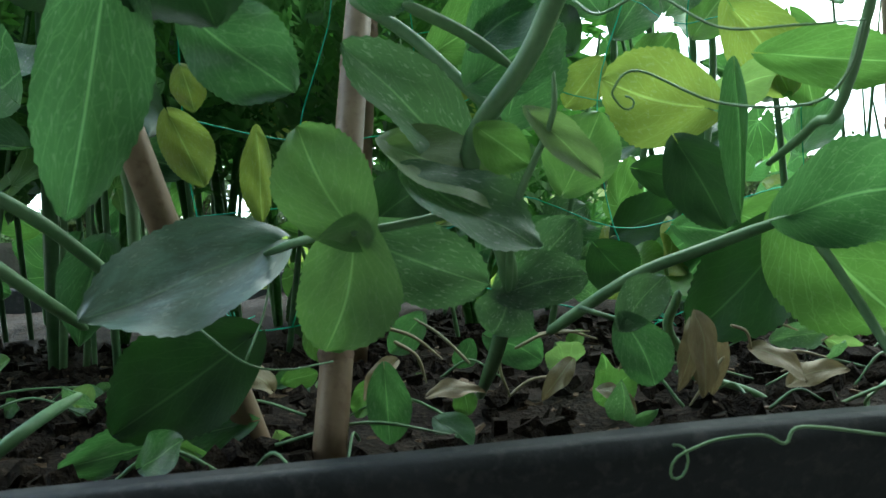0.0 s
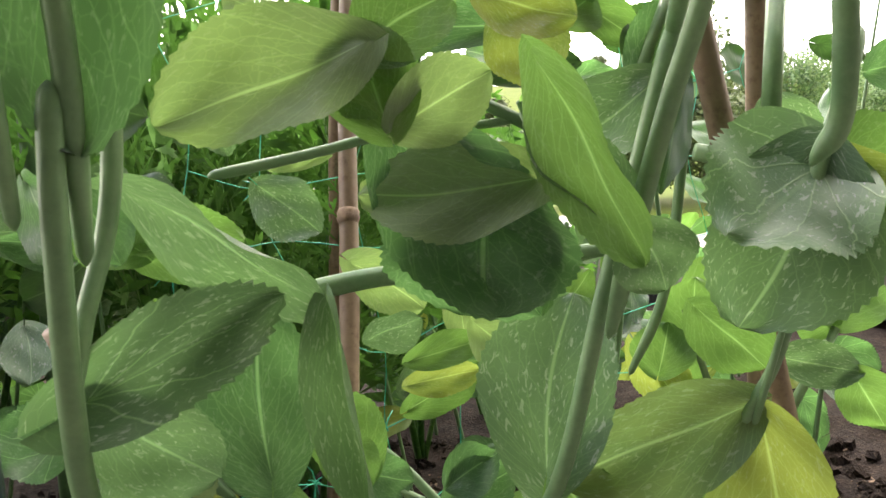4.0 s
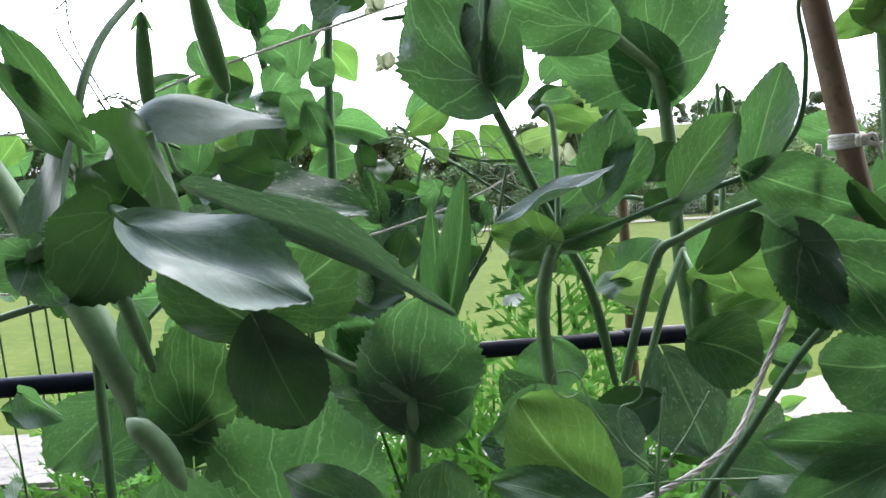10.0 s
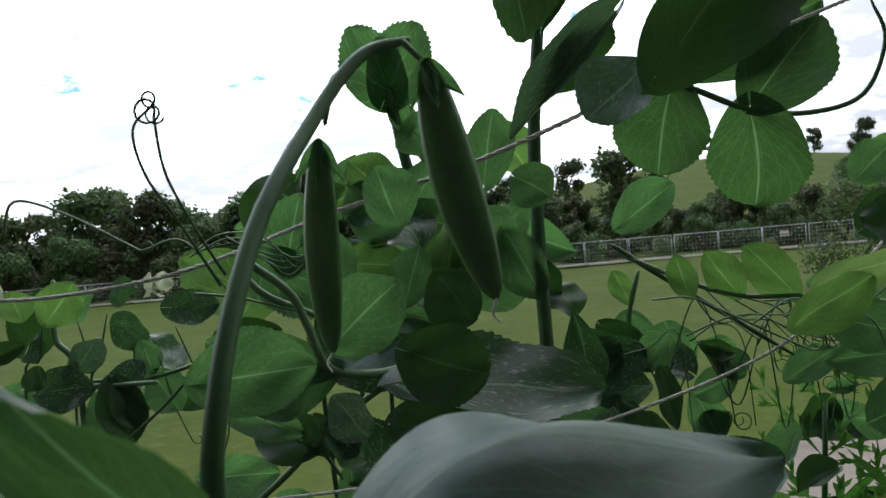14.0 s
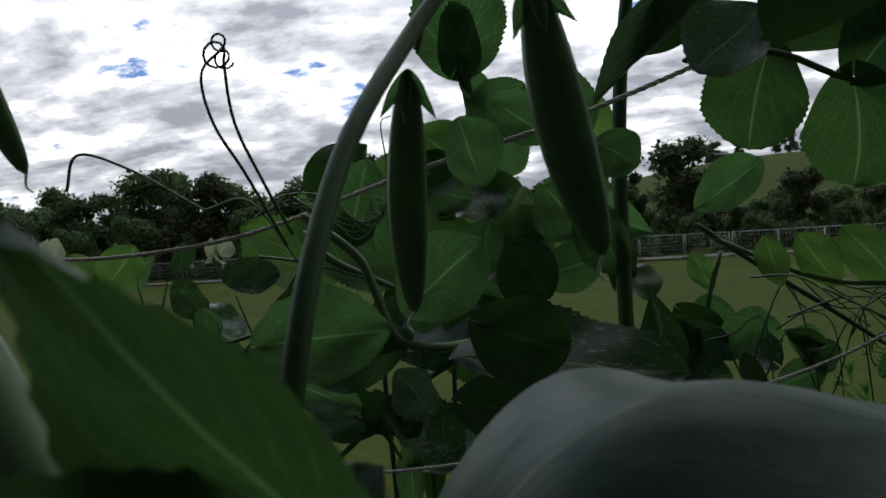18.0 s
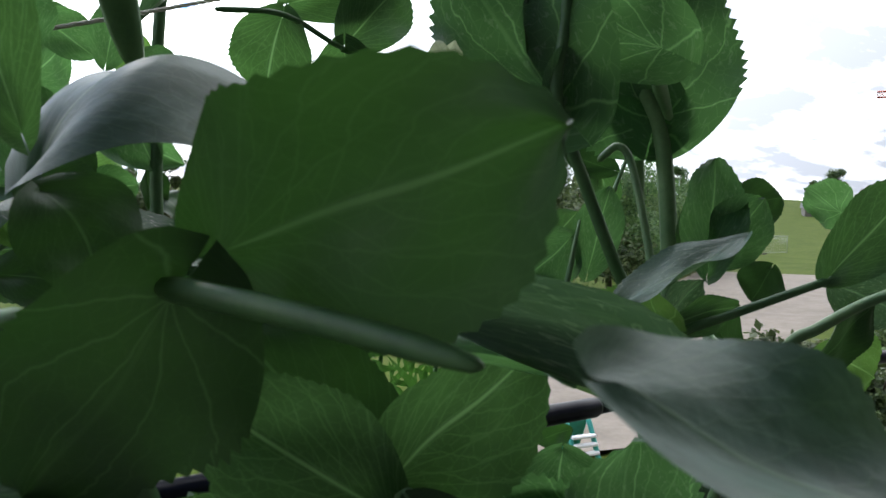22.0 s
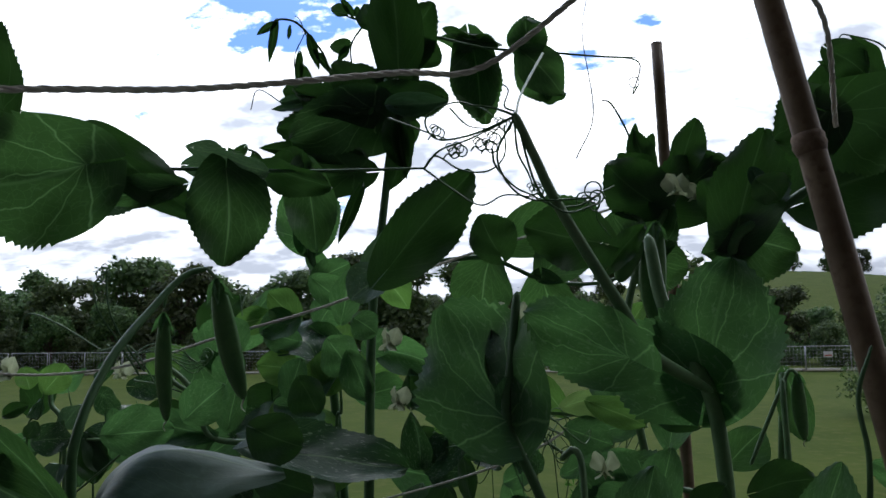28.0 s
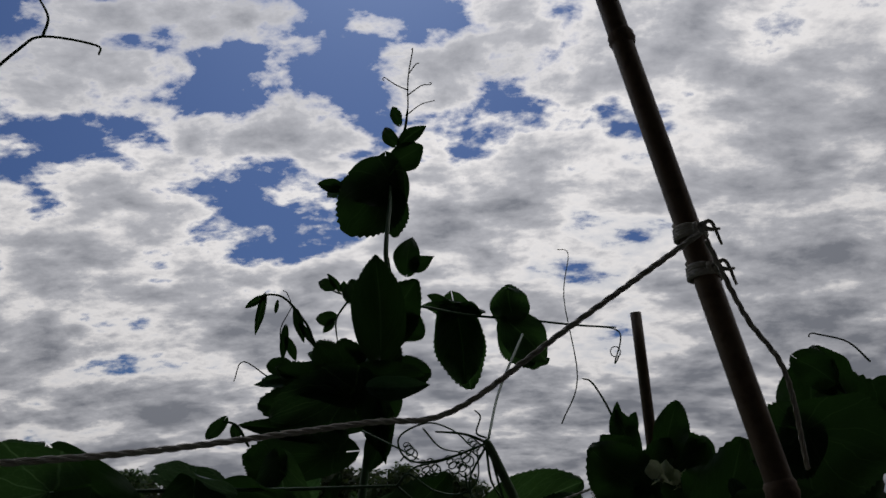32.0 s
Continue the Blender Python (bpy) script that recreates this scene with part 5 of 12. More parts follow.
stem(PLANT["b"], [(0.1586, 0.2510, 0.0308), (0.1616, 0.2507, 0.0324), (0.1673, 0.2500, 0.0301)], 0.0006, 0.0004, "straw", "dead_stem")
stem(PLANT["b"], [(0.0875, 0.2737, 0.0311), (0.0965, 0.2727, 0.0318), (0.1070, 0.2715, 0.0285)], 0.0006, 0.0004, "straw", "dead_stem")
stem(PLANT["b"], [(0.1648, 0.2625, 0.0199), (0.1738, 0.2616, 0.0212), (0.1833, 0.2605, 0.0187)], 0.0006, 0.0004, "straw", "dead_stem")
stem(PLANT["b"], [(0.1126, 0.2359, 0.0329), (0.1061, 0.2366, 0.0302), (0.1030, 0.2368, 0.0239)], 0.0006, 0.0004, "straw", "dead_stem")
stem(PLANT["b"], [(0.0194, 0.2515, 0.0256), (0.0197, 0.2515, 0.0277), (0.0211, 0.2513, 0.0264)], 0.0006, 0.0004, "straw", "dead_stem")
stem(PLANT["b"], [(0.1851, 0.2393, 0.0311), (0.1768, 0.2402, 0.0312), (0.1702, 0.2409, 0.0277)], 0.0006, 0.0004, "straw", "dead_stem")
stem(PLANT["b"], [(0.0694, 0.2479, 0.0289), (0.0689, 0.2478, 0.0244), (0.0715, 0.2473, 0.0162)], 0.0006, 0.0004, "straw", "dead_stem")
stem(PLANT["b"], [(0.0196, 0.2734, 0.0254), (0.0222, 0.2733, 0.0316), (0.0261, 0.2729, 0.0340)], 0.0006, 0.0004, "straw", "dead_stem")
stem(PLANT["b"], [(0.0367, 0.2390, 0.0362), (0.0428, 0.2383, 0.0317), (0.0452, 0.2378, 0.0240)], 0.0006, 0.0004, "straw", "dead_stem")
stem(PLANT["b"], [(0.1312, 0.2273, 0.0270), (0.1272, 0.2276, 0.0219), (0.1209, 0.2281, 0.0137)], 0.0006, 0.0004, "straw", "dead_stem")
stem(PLANT["b"], [(0.0737, 0.2606, 0.0133), (0.0808, 0.2599, 0.0182), (0.0903, 0.2589, 0.0193)], 0.0006, 0.0004, "straw", "dead_stem")
stem(PLANT["b"], [(0.0746, 0.2501, 0.0304), (0.0840, 0.2491, 0.0343), (0.0974, 0.2476, 0.0346)], 0.0006, 0.0004, "straw", "dead_stem")
stem(PLANT["b"], [(0.0828, 0.2371, 0.0369), (0.1060, 0.2298, 0.0519), (0.1284, 0.2255, 0.0598), (0.1517, 0.2221, 0.0672)], 0.00184, 0.00178, "stem", "stem")
stem(PLANT["b"], [(0.1525, 0.2220, 0.0667), (0.1574, 0.2141, 0.0545), (0.1649, 0.2027, 0.0319), (0.1643, 0.1874, 0.0158)], 0.00162, 0.00112, "stem", "stem")
stem(PLANT["a"], [(0.0819, 0.2022, 0.0468), (0.0921, 0.1969, 0.0431)], 0.00071, 0.00056, "stem", "stem")
stem(PLANT["a"], [(0.0635, 0.1993, 0.0527), (0.0634, 0.1857, 0.0721), (0.0718, 0.1821, 0.0914), (0.0730, 0.1822, 0.1022)], 0.00112, 0.00051, "stem", "stem")
stem(PLANT["a"], [(0.0298, 0.2452, 0.1376), (0.0447, 0.2382, 0.1255), (0.0564, 0.2316, 0.1124), (0.0676, 0.2250, 0.0991)], 0.00201, 0.00188, "stem", "stem")
stem(PLANT["a"], [(-0.0653, 0.2142, 0.0846), (-0.0529, 0.2227, 0.0744), (-0.0429, 0.2414, 0.0597), (-0.0383, 0.2607, 0.0462)], 0.00181, 0.00192, "stem", "stem")
stem(PLANT["a"], [(-0.0615, 0.2034, 0.0679), (-0.0528, 0.2123, 0.0575), (-0.0475, 0.2316, 0.0466)], 0.00172, 0.00169, "stem", "stem")
stem(PLANT["a"], [(-0.0561, 0.2943, 0.1106), (-0.0495, 0.2931, 0.0887), (-0.0490, 0.2924, 0.0594)], 0.00234, 0.00234, "stem", "stem")
stem(PLANT["a"], [(-0.0674, 0.2130, 0.0163), (-0.0585, 0.2222, 0.0233), (-0.0569, 0.2523, 0.0247)], 0.00195, 0.00167, "stem", "stem")
stem(PLANT["a"], [(-0.0231, 0.1615, 0.2039), (-0.0165, 0.1599, 0.1876), (-0.0096, 0.1584, 0.1729), (-0.0016, 0.1568, 0.1593)], 0.0024, 0.0022)
stem(PLANT["a"], [(-0.0375, 0.1526, 0.1923), (-0.0314, 0.1526, 0.1815), (-0.0215, 0.1528, 0.1691), (-0.0111, 0.1541, 0.1576)], 0.0021, 0.0019)
stem(PLANT["c"], [(0.0112, 0.1774, 0.1623), (0.0178, 0.1754, 0.1527), (0.0207, 0.1792, 0.1443), (0.0223, 0.1832, 0.1355)], 0.0011, 0.0009)
tendril(PLANT["a"], [(-0.0131, 0.2077, 0.0471), (-0.0018, 0.2012, 0.0389), (0.0076, 0.2001, 0.0364), (0.0197, 0.2038, 0.0371)], 0.00035, 0, 0.006, "stem")
tendril(PLANT["a"], [(-0.0018, 0.2062, 0.0382), (0.0027, 0.2161, 0.0510), (0.0045, 0.2212, 0.0670)], 0.00035, 0, 0.006, "stem")
tendril(PLANT["a"], [(0.1349, 0.1605, 0.0205), (0.1149, 0.1578, 0.0244), (0.1102, 0.1562, 0.0218), (0.1043, 0.1539, 0.0245), (0.0946, 0.1530, 0.0246), (0.0872, 0.1508, 0.0234)], 0.00041, 1, 0.004, "stem")
tendril(PLANT["a"], [(0.0831, 0.1987, 0.1232), (0.0860, 0.1882, 0.1168), (0.0943, 0.1772, 0.1181), (0.1043, 0.1658, 0.1077), (0.1168, 0.1594, 0.1061), (0.1305, 0.1559, 0.1061)], 0.00042, 0, 0.006, "stem")
tendril(PLANT["a"], [(0.1304, 0.1558, 0.1058), (0.1277, 0.1579, 0.0958), (0.1223, 0.1635, 0.0906), (0.1080, 0.1752, 0.0933), (0.0927, 0.1821, 0.1022), (0.0867, 0.1826, 0.0980), (0.0879, 0.1824, 0.0947)], 0.00040, 0.6, 0.003, "stem")
stem(PLANT["b"], [(0.1487, 0.1454, 0.1887), (0.1383, 0.1719, 0.0995), (0.1404, 0.1916, 0.0896), (0.1391, 0.2117, 0.0817)], 0.00124, 0.00123, "stem", "stem")
leaf(PLANT["a"], "dr", "dry", (0.1431, 0.2707, 0.0364), (0.1458, 0.2697, 0.0042), (-0.3906, -0.9206, -0.0047), 0.0156)
leaf(PLANT["a"], "dr", "dry", (0.1479, 0.2751, 0.0314), (0.1400, 0.2755, 0.0138), (-0.7518, -0.5761, 0.3207), 0.0115)
leaf(PLANT["b"], "rd", "green", (0.1479, 0.2155, 0.0676), (0.1793, 0.2021, 0.0732), (-0.3955, -0.9183, 0.0198), 0.0298)
leaf(PLANT["b"], "rd", "lime", (0.1533, 0.2249, 0.0667), (0.1767, 0.2116, 0.0363), (-0.4938, -0.8695, 0.0004), 0.0377)
leaf(PLANT["b"], "rd", "dark", (0.1669, 0.2505, 0.0639), (0.1333, 0.2535, 0.0309), (-0.3028, -0.9264, 0.2237), 0.0320)
leaf(PLANT["b"], "rd", "yellow", (0.1311, 0.2331, 0.1006), (0.1017, 0.2366, 0.1105), (-0.1844, -0.9595, -0.2129), 0.0293)
leaf(PLANT["b"], "ov", "lime", (0.1403, 0.2122, 0.1116), (0.1786, 0.2079, 0.1074), (-0.1346, -0.9631, -0.2330), 0.0172)
leaf(PLANT["b"], "fo", "green", (0.1217, 0.1940, 0.1038), (0.1214, 0.1932, 0.0662), (-0.5958, -0.8029, 0.0217), 0.0092)
leaf(PLANT["b"], "ov", "dark", (0.1150, 0.2145, 0.0883), (0.1267, 0.2127, 0.0647), (-0.3729, -0.9208, -0.1145), 0.0192)
leaf(PLANT["a"], "rd", "green", (0.0737, 0.2395, 0.1010), (0.0858, 0.2387, 0.1255), (-0.1176, -0.9927, 0.0258), 0.0259)
leaf(PLANT["b"], "ov", "fresh", (0.0918, 0.2471, 0.0789), (0.1037, 0.2463, 0.1019), (-0.2020, -0.9768, 0.0705), 0.0235)
leaf(PLANT["b"], "ov", "lime", (0.0576, 0.2822, 0.1299), (0.0906, 0.2789, 0.1485), (-0.0073, -0.9873, -0.1585), 0.0238)
leaf(PLANT["b"], "ov", "pale", (0.1383, 0.2425, 0.1054), (0.1577, 0.2405, 0.1114), (0.1209, -0.7554, -0.6440), 0.0182)
leaf(PLANT["b"], "ov", "spot", (0.1942, 0.3149, 0.0173), (0.2153, 0.3126, 0.0190), (-0.1207, -0.9759, 0.1817), 0.0120)
leaf(PLANT["b"], "ov", "pale", (0.2216, 0.3219, 0.0151), (0.2388, 0.3198, 0.0043), (-0.1806, -0.9792, -0.0928), 0.0107)
leaf(PLANT["b"], "ov", "lime", (0.2028, 0.3137, 0.0077), (0.2208, 0.3116, 0.0010), (-0.1091, -0.9937, 0.0240), 0.0092)
leaf(PLANT["b"], "rd", "yellow", (0.1707, 0.2901, 0.1438), (0.1898, 0.2873, 0.1114), (-0.4583, -0.8671, -0.1950), 0.0272)
leaf(PLANT["b"], "ov", "lime", (0.1913, 0.2878, 0.1406), (0.1979, 0.2863, 0.1068), (-0.5253, -0.8484, -0.0650), 0.0230)
leaf(PLANT["b"], "ov", "lime", (0.1688, 0.2887, 0.0685), (0.1933, 0.2857, 0.0589), (-0.1646, -0.9788, -0.1222), 0.0251)
leaf(PLANT["b"], "rd", "dark", (0.1072, 0.2651, 0.0595), (0.1179, 0.2636, 0.0477), (-0.2088, -0.9755, -0.0691), 0.0188)
leaf(PLANT["b"], "ov", "dark", (0.1252, 0.2737, 0.0858), (0.1482, 0.2710, 0.0788), (-0.1529, -0.9805, -0.1239), 0.0156)
leaf(PLANT["b"], "ov", "green", (0.1458, 0.2911, 0.0655), (0.1725, 0.2881, 0.0599), (-0.1242, -0.9911, -0.0489), 0.0167)
stem(PLANT["b"], [(0.1405, 0.2811, 0.0413), (0.1415, 0.2907, 0.0238), (0.1740, 0.2965, -0.0051)], 0.00182, 0.00195, "stem", "stem")
stem(PLANT["b"], [(0.1429, 0.2903, 0.0112), (0.1628, 0.2779, 0.0058), (0.1731, 0.2665, -0.0016)], 0.00146, 0.00117, "stem", "stem")
leaf(PLANT["b"], "rd", "spot", (0.0792, 0.1598, 0.1484), (0.0950, 0.1723, 0.1994), (-0.2814, -0.9084, 0.3093), 0.0419)
leaf(PLANT["b"], "ov", "turn", (0.1441, 0.1556, 0.1619), (0.0837, 0.1638, 0.1440), (-0.1722, -0.9758, 0.1347), 0.0360)
leaf(PLANT["b"], "rd", "lime", (0.0825, 0.1691, 0.1451), (0.0971, 0.1646, 0.1223), (-0.3025, -0.9531, -0.0024), 0.0279)
leaf(PLANT["b"], "ov", "yellow", (0.1474, 0.1550, 0.1583), (0.1516, 0.1475, 0.1084), (-0.5344, -0.8413, 0.0819), 0.0377)
leaf(PLANT["b"], "rd", "spot", (0.1615, 0.1492, 0.2365), (0.1358, 0.1481, 0.1891), (-0.4778, -0.8335, 0.2776), 0.0488)
leaf(PLANT["b"], "rd", "yellow", (0.1666, 0.1512, 0.2360), (0.1876, 0.1433, 0.2096), (-0.5195, -0.8382, -0.1659), 0.0314)
leaf(PLANT["b"], "ov", "lime", (0.1620, 0.2196, 0.1631), (0.1640, 0.2226, 0.1890), (-0.4908, -0.8601, 0.1391), 0.0276)
leaf(PLANT["b"], "ov", "lime", (0.2225, 0.2177, 0.1644), (0.2368, 0.2175, 0.1851), (-0.5143, -0.7833, 0.3492), 0.0264)
leaf(PLANT["b"], "ov", "lime", (0.1468, 0.2213, 0.1524), (0.1524, 0.2228, 0.1723), (-0.4551, -0.8689, 0.1946), 0.0251)
leaf(PLANT["b"], "ov", "lime", (0.2225, 0.2177, 0.1644), (0.2062, 0.2221, 0.1728), (-0.2673, -0.9636, -0.0084), 0.0195)
leaf(PLANT["b"], "ov", "dark", (0.1451, 0.1951, 0.2626), (0.1350, 0.1922, 0.2249), (-0.6963, -0.6768, 0.2389), 0.0145)
leaf(PLANT["b"], "ov", "spot", (0.1158, 0.2147, 0.2101), (0.1245, 0.2156, 0.2300), (-0.3268, -0.9272, 0.1830), 0.0146)
leaf(PLANT["b"], "ov", "spot", (0.1922, 0.2125, 0.1563), (0.2245, 0.2049, 0.1483), (-0.1962, -0.9708, 0.1384), 0.0188)
leaf(PLANT["b"], "ov", "lime", (0.2204, 0.2057, 0.1485), (0.2310, 0.2007, 0.1272), (-0.5070, -0.8605, -0.0505), 0.0251)
stem(PLANT["b"], [(0.1541, 0.1481, 0.1942), (0.1496, 0.1516, 0.1747), (0.1434, 0.1559, 0.1585), (0.1417, 0.1589, 0.1398)], 0.00204, 0.00184, "stem", "stem")
stem(PLANT["b"], [(0.1861, 0.1624, 0.2728), (0.1747, 0.1548, 0.2528), (0.1624, 0.1487, 0.2344), (0.1570, 0.1498, 0.2112), (0.1527, 0.1511, 0.1908)], 0.00295, 0.00238, "stem", "stem")
stem(PLANT["b"], [(0.1589, 0.2220, 0.1767), (0.1650, 0.2171, 0.1494)], 0.00146, 0.00146, "stem", "stem")
stem(PLANT["b"], [(0.2224, 0.2176, 0.1633), (0.2007, 0.2176, 0.1301)], 0.00195, 0.00195, "stem", "stem")
stem(PLANT["b"], [(0.1513, 0.2028, 0.2527), (0.1430, 0.2065, 0.1902), (0.1325, 0.2146, 0.1575)], 0.00188, 0.00202, "stem", "stem")
leaf(PLANT["c"], "ov", "green", (0.0388, 0.1536, 0.2511), (0.0757, 0.1494, 0.1994), (-0.1855, -0.9812, -0.0539), 0.0425)
leaf(PLANT["c"], "ov", "spot", (-0.0270, 0.1402, 0.2430), (0.0190, 0.1367, 0.2102), (-0.4733, -0.6517, -0.5927), 0.0277)
leaf(PLANT["c"], "fo", "spot", (0.0175, 0.1321, 0.2117), (0.0259, 0.1231, 0.1574), (-0.5430, -0.8379, 0.0546), 0.0181)
leaf(PLANT["c"], "ov", "lime", (0.0368, 0.1437, 0.2513), (0.0299, 0.1489, 0.2800), (-0.2061, -0.9702, 0.1274), 0.0265)
leaf(PLANT["c"], "ov", "pale", (0.0381, 0.1435, 0.2519), (0.0628, 0.1402, 0.2651), (-0.0864, -0.9926, -0.0859), 0.0219)
leaf(PLANT["b"], "ov", "lime", (0.0727, 0.1333, 0.2673), (0.0956, 0.1218, 0.2159), (-0.8373, -0.4788, -0.2641), 0.0254)
leaf(PLANT["c"], "st", "spot", (-0.0355, 0.1186, 0.1990), (0.0067, 0.1327, 0.2152), (0.2540, -0.9524, 0.1683), 0.0242)
leaf(PLANT["c"], "rd", "spot", (-0.0361, 0.1206, 0.1975), (-0.0108, 0.1326, 0.1720), (0.4332, -0.9013, 0.0056), 0.0234)
leaf(PLANT["c"], "rd", "green", (-0.0002, 0.1498, 0.1634), (0.0006, 0.1557, 0.2087), (0.0405, -0.9910, 0.1278), 0.0335)
leaf(PLANT["c"], "rd", "lime", (-0.0295, 0.1741, 0.2231), (-0.0021, 0.1687, 0.2246), (-0.1938, -0.9810, 0.0052), 0.0227)
leaf(PLANT["c"], "rd", "lime", (-0.0295, 0.1741, 0.2231), (-0.0421, 0.1785, 0.2369), (-0.0436, -0.9624, 0.2681), 0.0220)
leaf(PLANT["c"], "ov", "lime", (0.0164, 0.1770, 0.1610), (0.0278, 0.1727, 0.1461), (-0.0168, -0.9638, 0.2661), 0.0176)
leaf(PLANT["c"], "ov", "pale", (-0.0277, 0.1467, 0.1750), (-0.0199, 0.1428, 0.1575), (0.1660, -0.9443, 0.2842), 0.0199)
leaf(PLANT["c"], "ov", "dark", (-0.0455, 0.1728, 0.2659), (-0.0228, 0.1672, 0.2592), (-0.2459, -0.9688, -0.0320), 0.0195)
leaf(PLANT["c"], "ov", "spot", (-0.0104, 0.1866, 0.2691), (-0.0046, 0.1825, 0.2474), (-0.0120, -0.9832, 0.1820), 0.0138)
leaf(PLANT["c"], "ov", "green", (-0.0395, 0.1578, 0.2402), (-0.0318, 0.1539, 0.2226), (0.1008, -0.9606, 0.2591), 0.0146)
leaf(PLANT["c"], "ov", "pale", (0.0082, 0.2306, 0.2415), (0.0288, 0.2269, 0.2451), (-0.1649, -0.9834, -0.0763), 0.0056)
leaf(PLANT["c"], "ov", "spot", (0.0331, 0.1975, 0.1855), (0.0506, 0.1947, 0.1915), (-0.0289, -0.9360, -0.3507), 0.0161)
leaf(PLANT["c"], "ov", "pale", (0.0721, 0.2099, 0.1838), (0.0876, 0.2048, 0.1699), (-0.1966, -0.9716, 0.1317), 0.0207)
leaf(PLANT["c"], "ov", "lime", (0.0533, 0.2419, 0.1636), (0.0825, 0.2368, 0.1704), (-0.2124, -0.9564, 0.2006), 0.0146)
leaf(PLANT["c"], "ov", "green", (0.0620, 0.2238, 0.1190), (0.0808, 0.2215, 0.1301), (-0.2928, -0.9071, 0.3023), 0.0202)
stem(PLANT["c"], [(-0.0074, 0.1517, 0.2435), (0.0158, 0.1526, 0.2470), (0.0385, 0.1536, 0.2511), (0.0614, 0.1490, 0.2520), (0.0821, 0.1451, 0.2539)], 0.00159, 0.00098, "stem", "stem")
stem(PLANT["b"], [(0.0632, 0.1494, 0.2574), (0.0815, 0.1442, 0.2467), (0.0979, 0.1446, 0.2358), (0.1023, 0.1478, 0.2278)], 0.00181, 0.00190, "stem_dark", "stem")
stem(PLANT["c"], [(-0.0329, 0.1080, 0.2627), (-0.0345, 0.1071, 0.2376), (-0.0368, 0.1108, 0.2007), (-0.0378, 0.1181, 0.1765), (-0.0338, 0.1249, 0.1564)], 0.00264, 0.00284, "stem", "stem")
stem(PLANT["c"], [(-0.0253, 0.1276, 0.2668), (-0.0261, 0.1254, 0.2491), (-0.0289, 0.1239, 0.2337), (-0.0338, 0.1175, 0.2167), (-0.0368, 0.1130, 0.2013)], 0.00245, 0.00191, "stem", "stem")
stem(PLANT["c"], [(-0.0161, 0.1660, 0.1831), (-0.0024, 0.1660, 0.1579), (0.0049, 0.1758, 0.1345)], 0.00220, 0.00208, "stem", "stem")
stem(PLANT["c"], [(-0.0264, 0.1464, 0.1749), (-0.0165, 0.1533, 0.1646), (-0.0082, 0.1607, 0.1551)], 0.00132, 0.00132, "stem", "stem")
stem(PLANT["c"], [(-0.0376, 0.1576, 0.1911), (-0.0253, 0.1589, 0.1719), (-0.0131, 0.1656, 0.1567), (-0.0017, 0.1659, 0.1579)], 0.00178, 0.00148, "stem", "stem")
stem(PLANT["c"], [(-0.0212, 0.1658, 0.1980), (-0.0134, 0.1648, 0.1801), (-0.0033, 0.1664, 0.1605)], 0.00213, 0.00197, "stem", "stem")
stem(PLANT["c"], [(-0.0406, 0.1343, 0.1554), (-0.0326, 0.1425, 0.1483), (-0.0217, 0.1503, 0.1413)], 0.00371, 0.00335, "stem", "stem")
stem(PLANT["c"], [(0.0430, 0.2094, 0.1255), (0.0567, 0.2064, 0.1175), (0.0685, 0.2088, 0.1095)], 0.00176, 0.00164, "stem", "stem")
stem(PLANT["c"], [(0.0309, 0.2131, 0.1332), (0.0220, 0.2049, 0.1486), (0.0124, 0.1873, 0.1611)], 0.00129, 0.00112, "stem", "stem")
leaf(PLANT["c"], "ov", "lime", (0.0299, 0.2103, 0.1336), (0.0172, 0.2154, 0.1660), (-0.0781, -0.9887, 0.1277), 0.0270)
leaf(PLANT["c"], "ov", "green", (0.0301, 0.2132, 0.1332), (0.0466, 0.2102, 0.1292), (-0.1517, -0.9799, 0.1296), 0.0177)
leaf(PLANT["c"], "ov", "green", (0.0618, 0.2250, 0.1087), (0.0869, 0.2223, 0.1230), (-0.2114, -0.9594, 0.1869), 0.0261)
leaf(PLANT["c"], "ov", "yellow", (0.0553, 0.2604, 0.1481), (0.0854, 0.2559, 0.1524), (-0.1537, -0.9875, 0.0363), 0.0156)
leaf(PLANT["c"], "ov", "pale", (0.0774, 0.2608, 0.1898), (0.0794, 0.2579, 0.1634), (-0.2420, -0.9664, 0.0861), 0.0137)
leaf(PLANT["c"], "ov", "yellow", (0.0855, 0.2600, 0.1952), (0.0976, 0.2561, 0.1751), (-0.3226, -0.9465, -0.0103), 0.0176)
leaf(PLANT["c"], "ov", "lime", (0.1687, 0.2441, 0.1713), (0.1964, 0.2405, 0.1815), (-0.1625, -0.9818, 0.0985), 0.0312)
leaf(PLANT["c"], "rd", "pale", (0.0339, 0.2388, 0.2041), (0.0584, 0.2329, 0.1854), (-0.2603, -0.9646, -0.0418), 0.0227)
leaf(PLANT["c"], "ov", "spot", (-0.0322, 0.1459, 0.1838), (-0.0260, 0.1420, 0.1537), (0.2162, -0.9615, 0.1695), 0.0220)
leaf(PLANT["c"], "ov", "spot", (-0.0007, 0.1697, 0.1678), (-0.0086, 0.1738, 0.1971), (0.0251, -0.9890, 0.1456), 0.0276)
leaf(PLANT["c"], "ov", "lime", (0.1343, 0.1701, 0.1908), (0.1560, 0.1646, 0.1701), (-0.4447, -0.8639, -0.2365), 0.0251)
leaf(PLANT["c"], "rd", "spot", (-0.0345, 0.0896, 0.3253), (-0.0752, 0.0782, 0.3283), (0.2766, -0.9497, 0.1467), 0.0360)
leaf(PLANT["c"], "rd", "spot", (-0.0348, 0.0927, 0.3248), (-0.0224, 0.0884, 0.3142), (-0.0763, -0.9527, 0.2941), 0.0195)
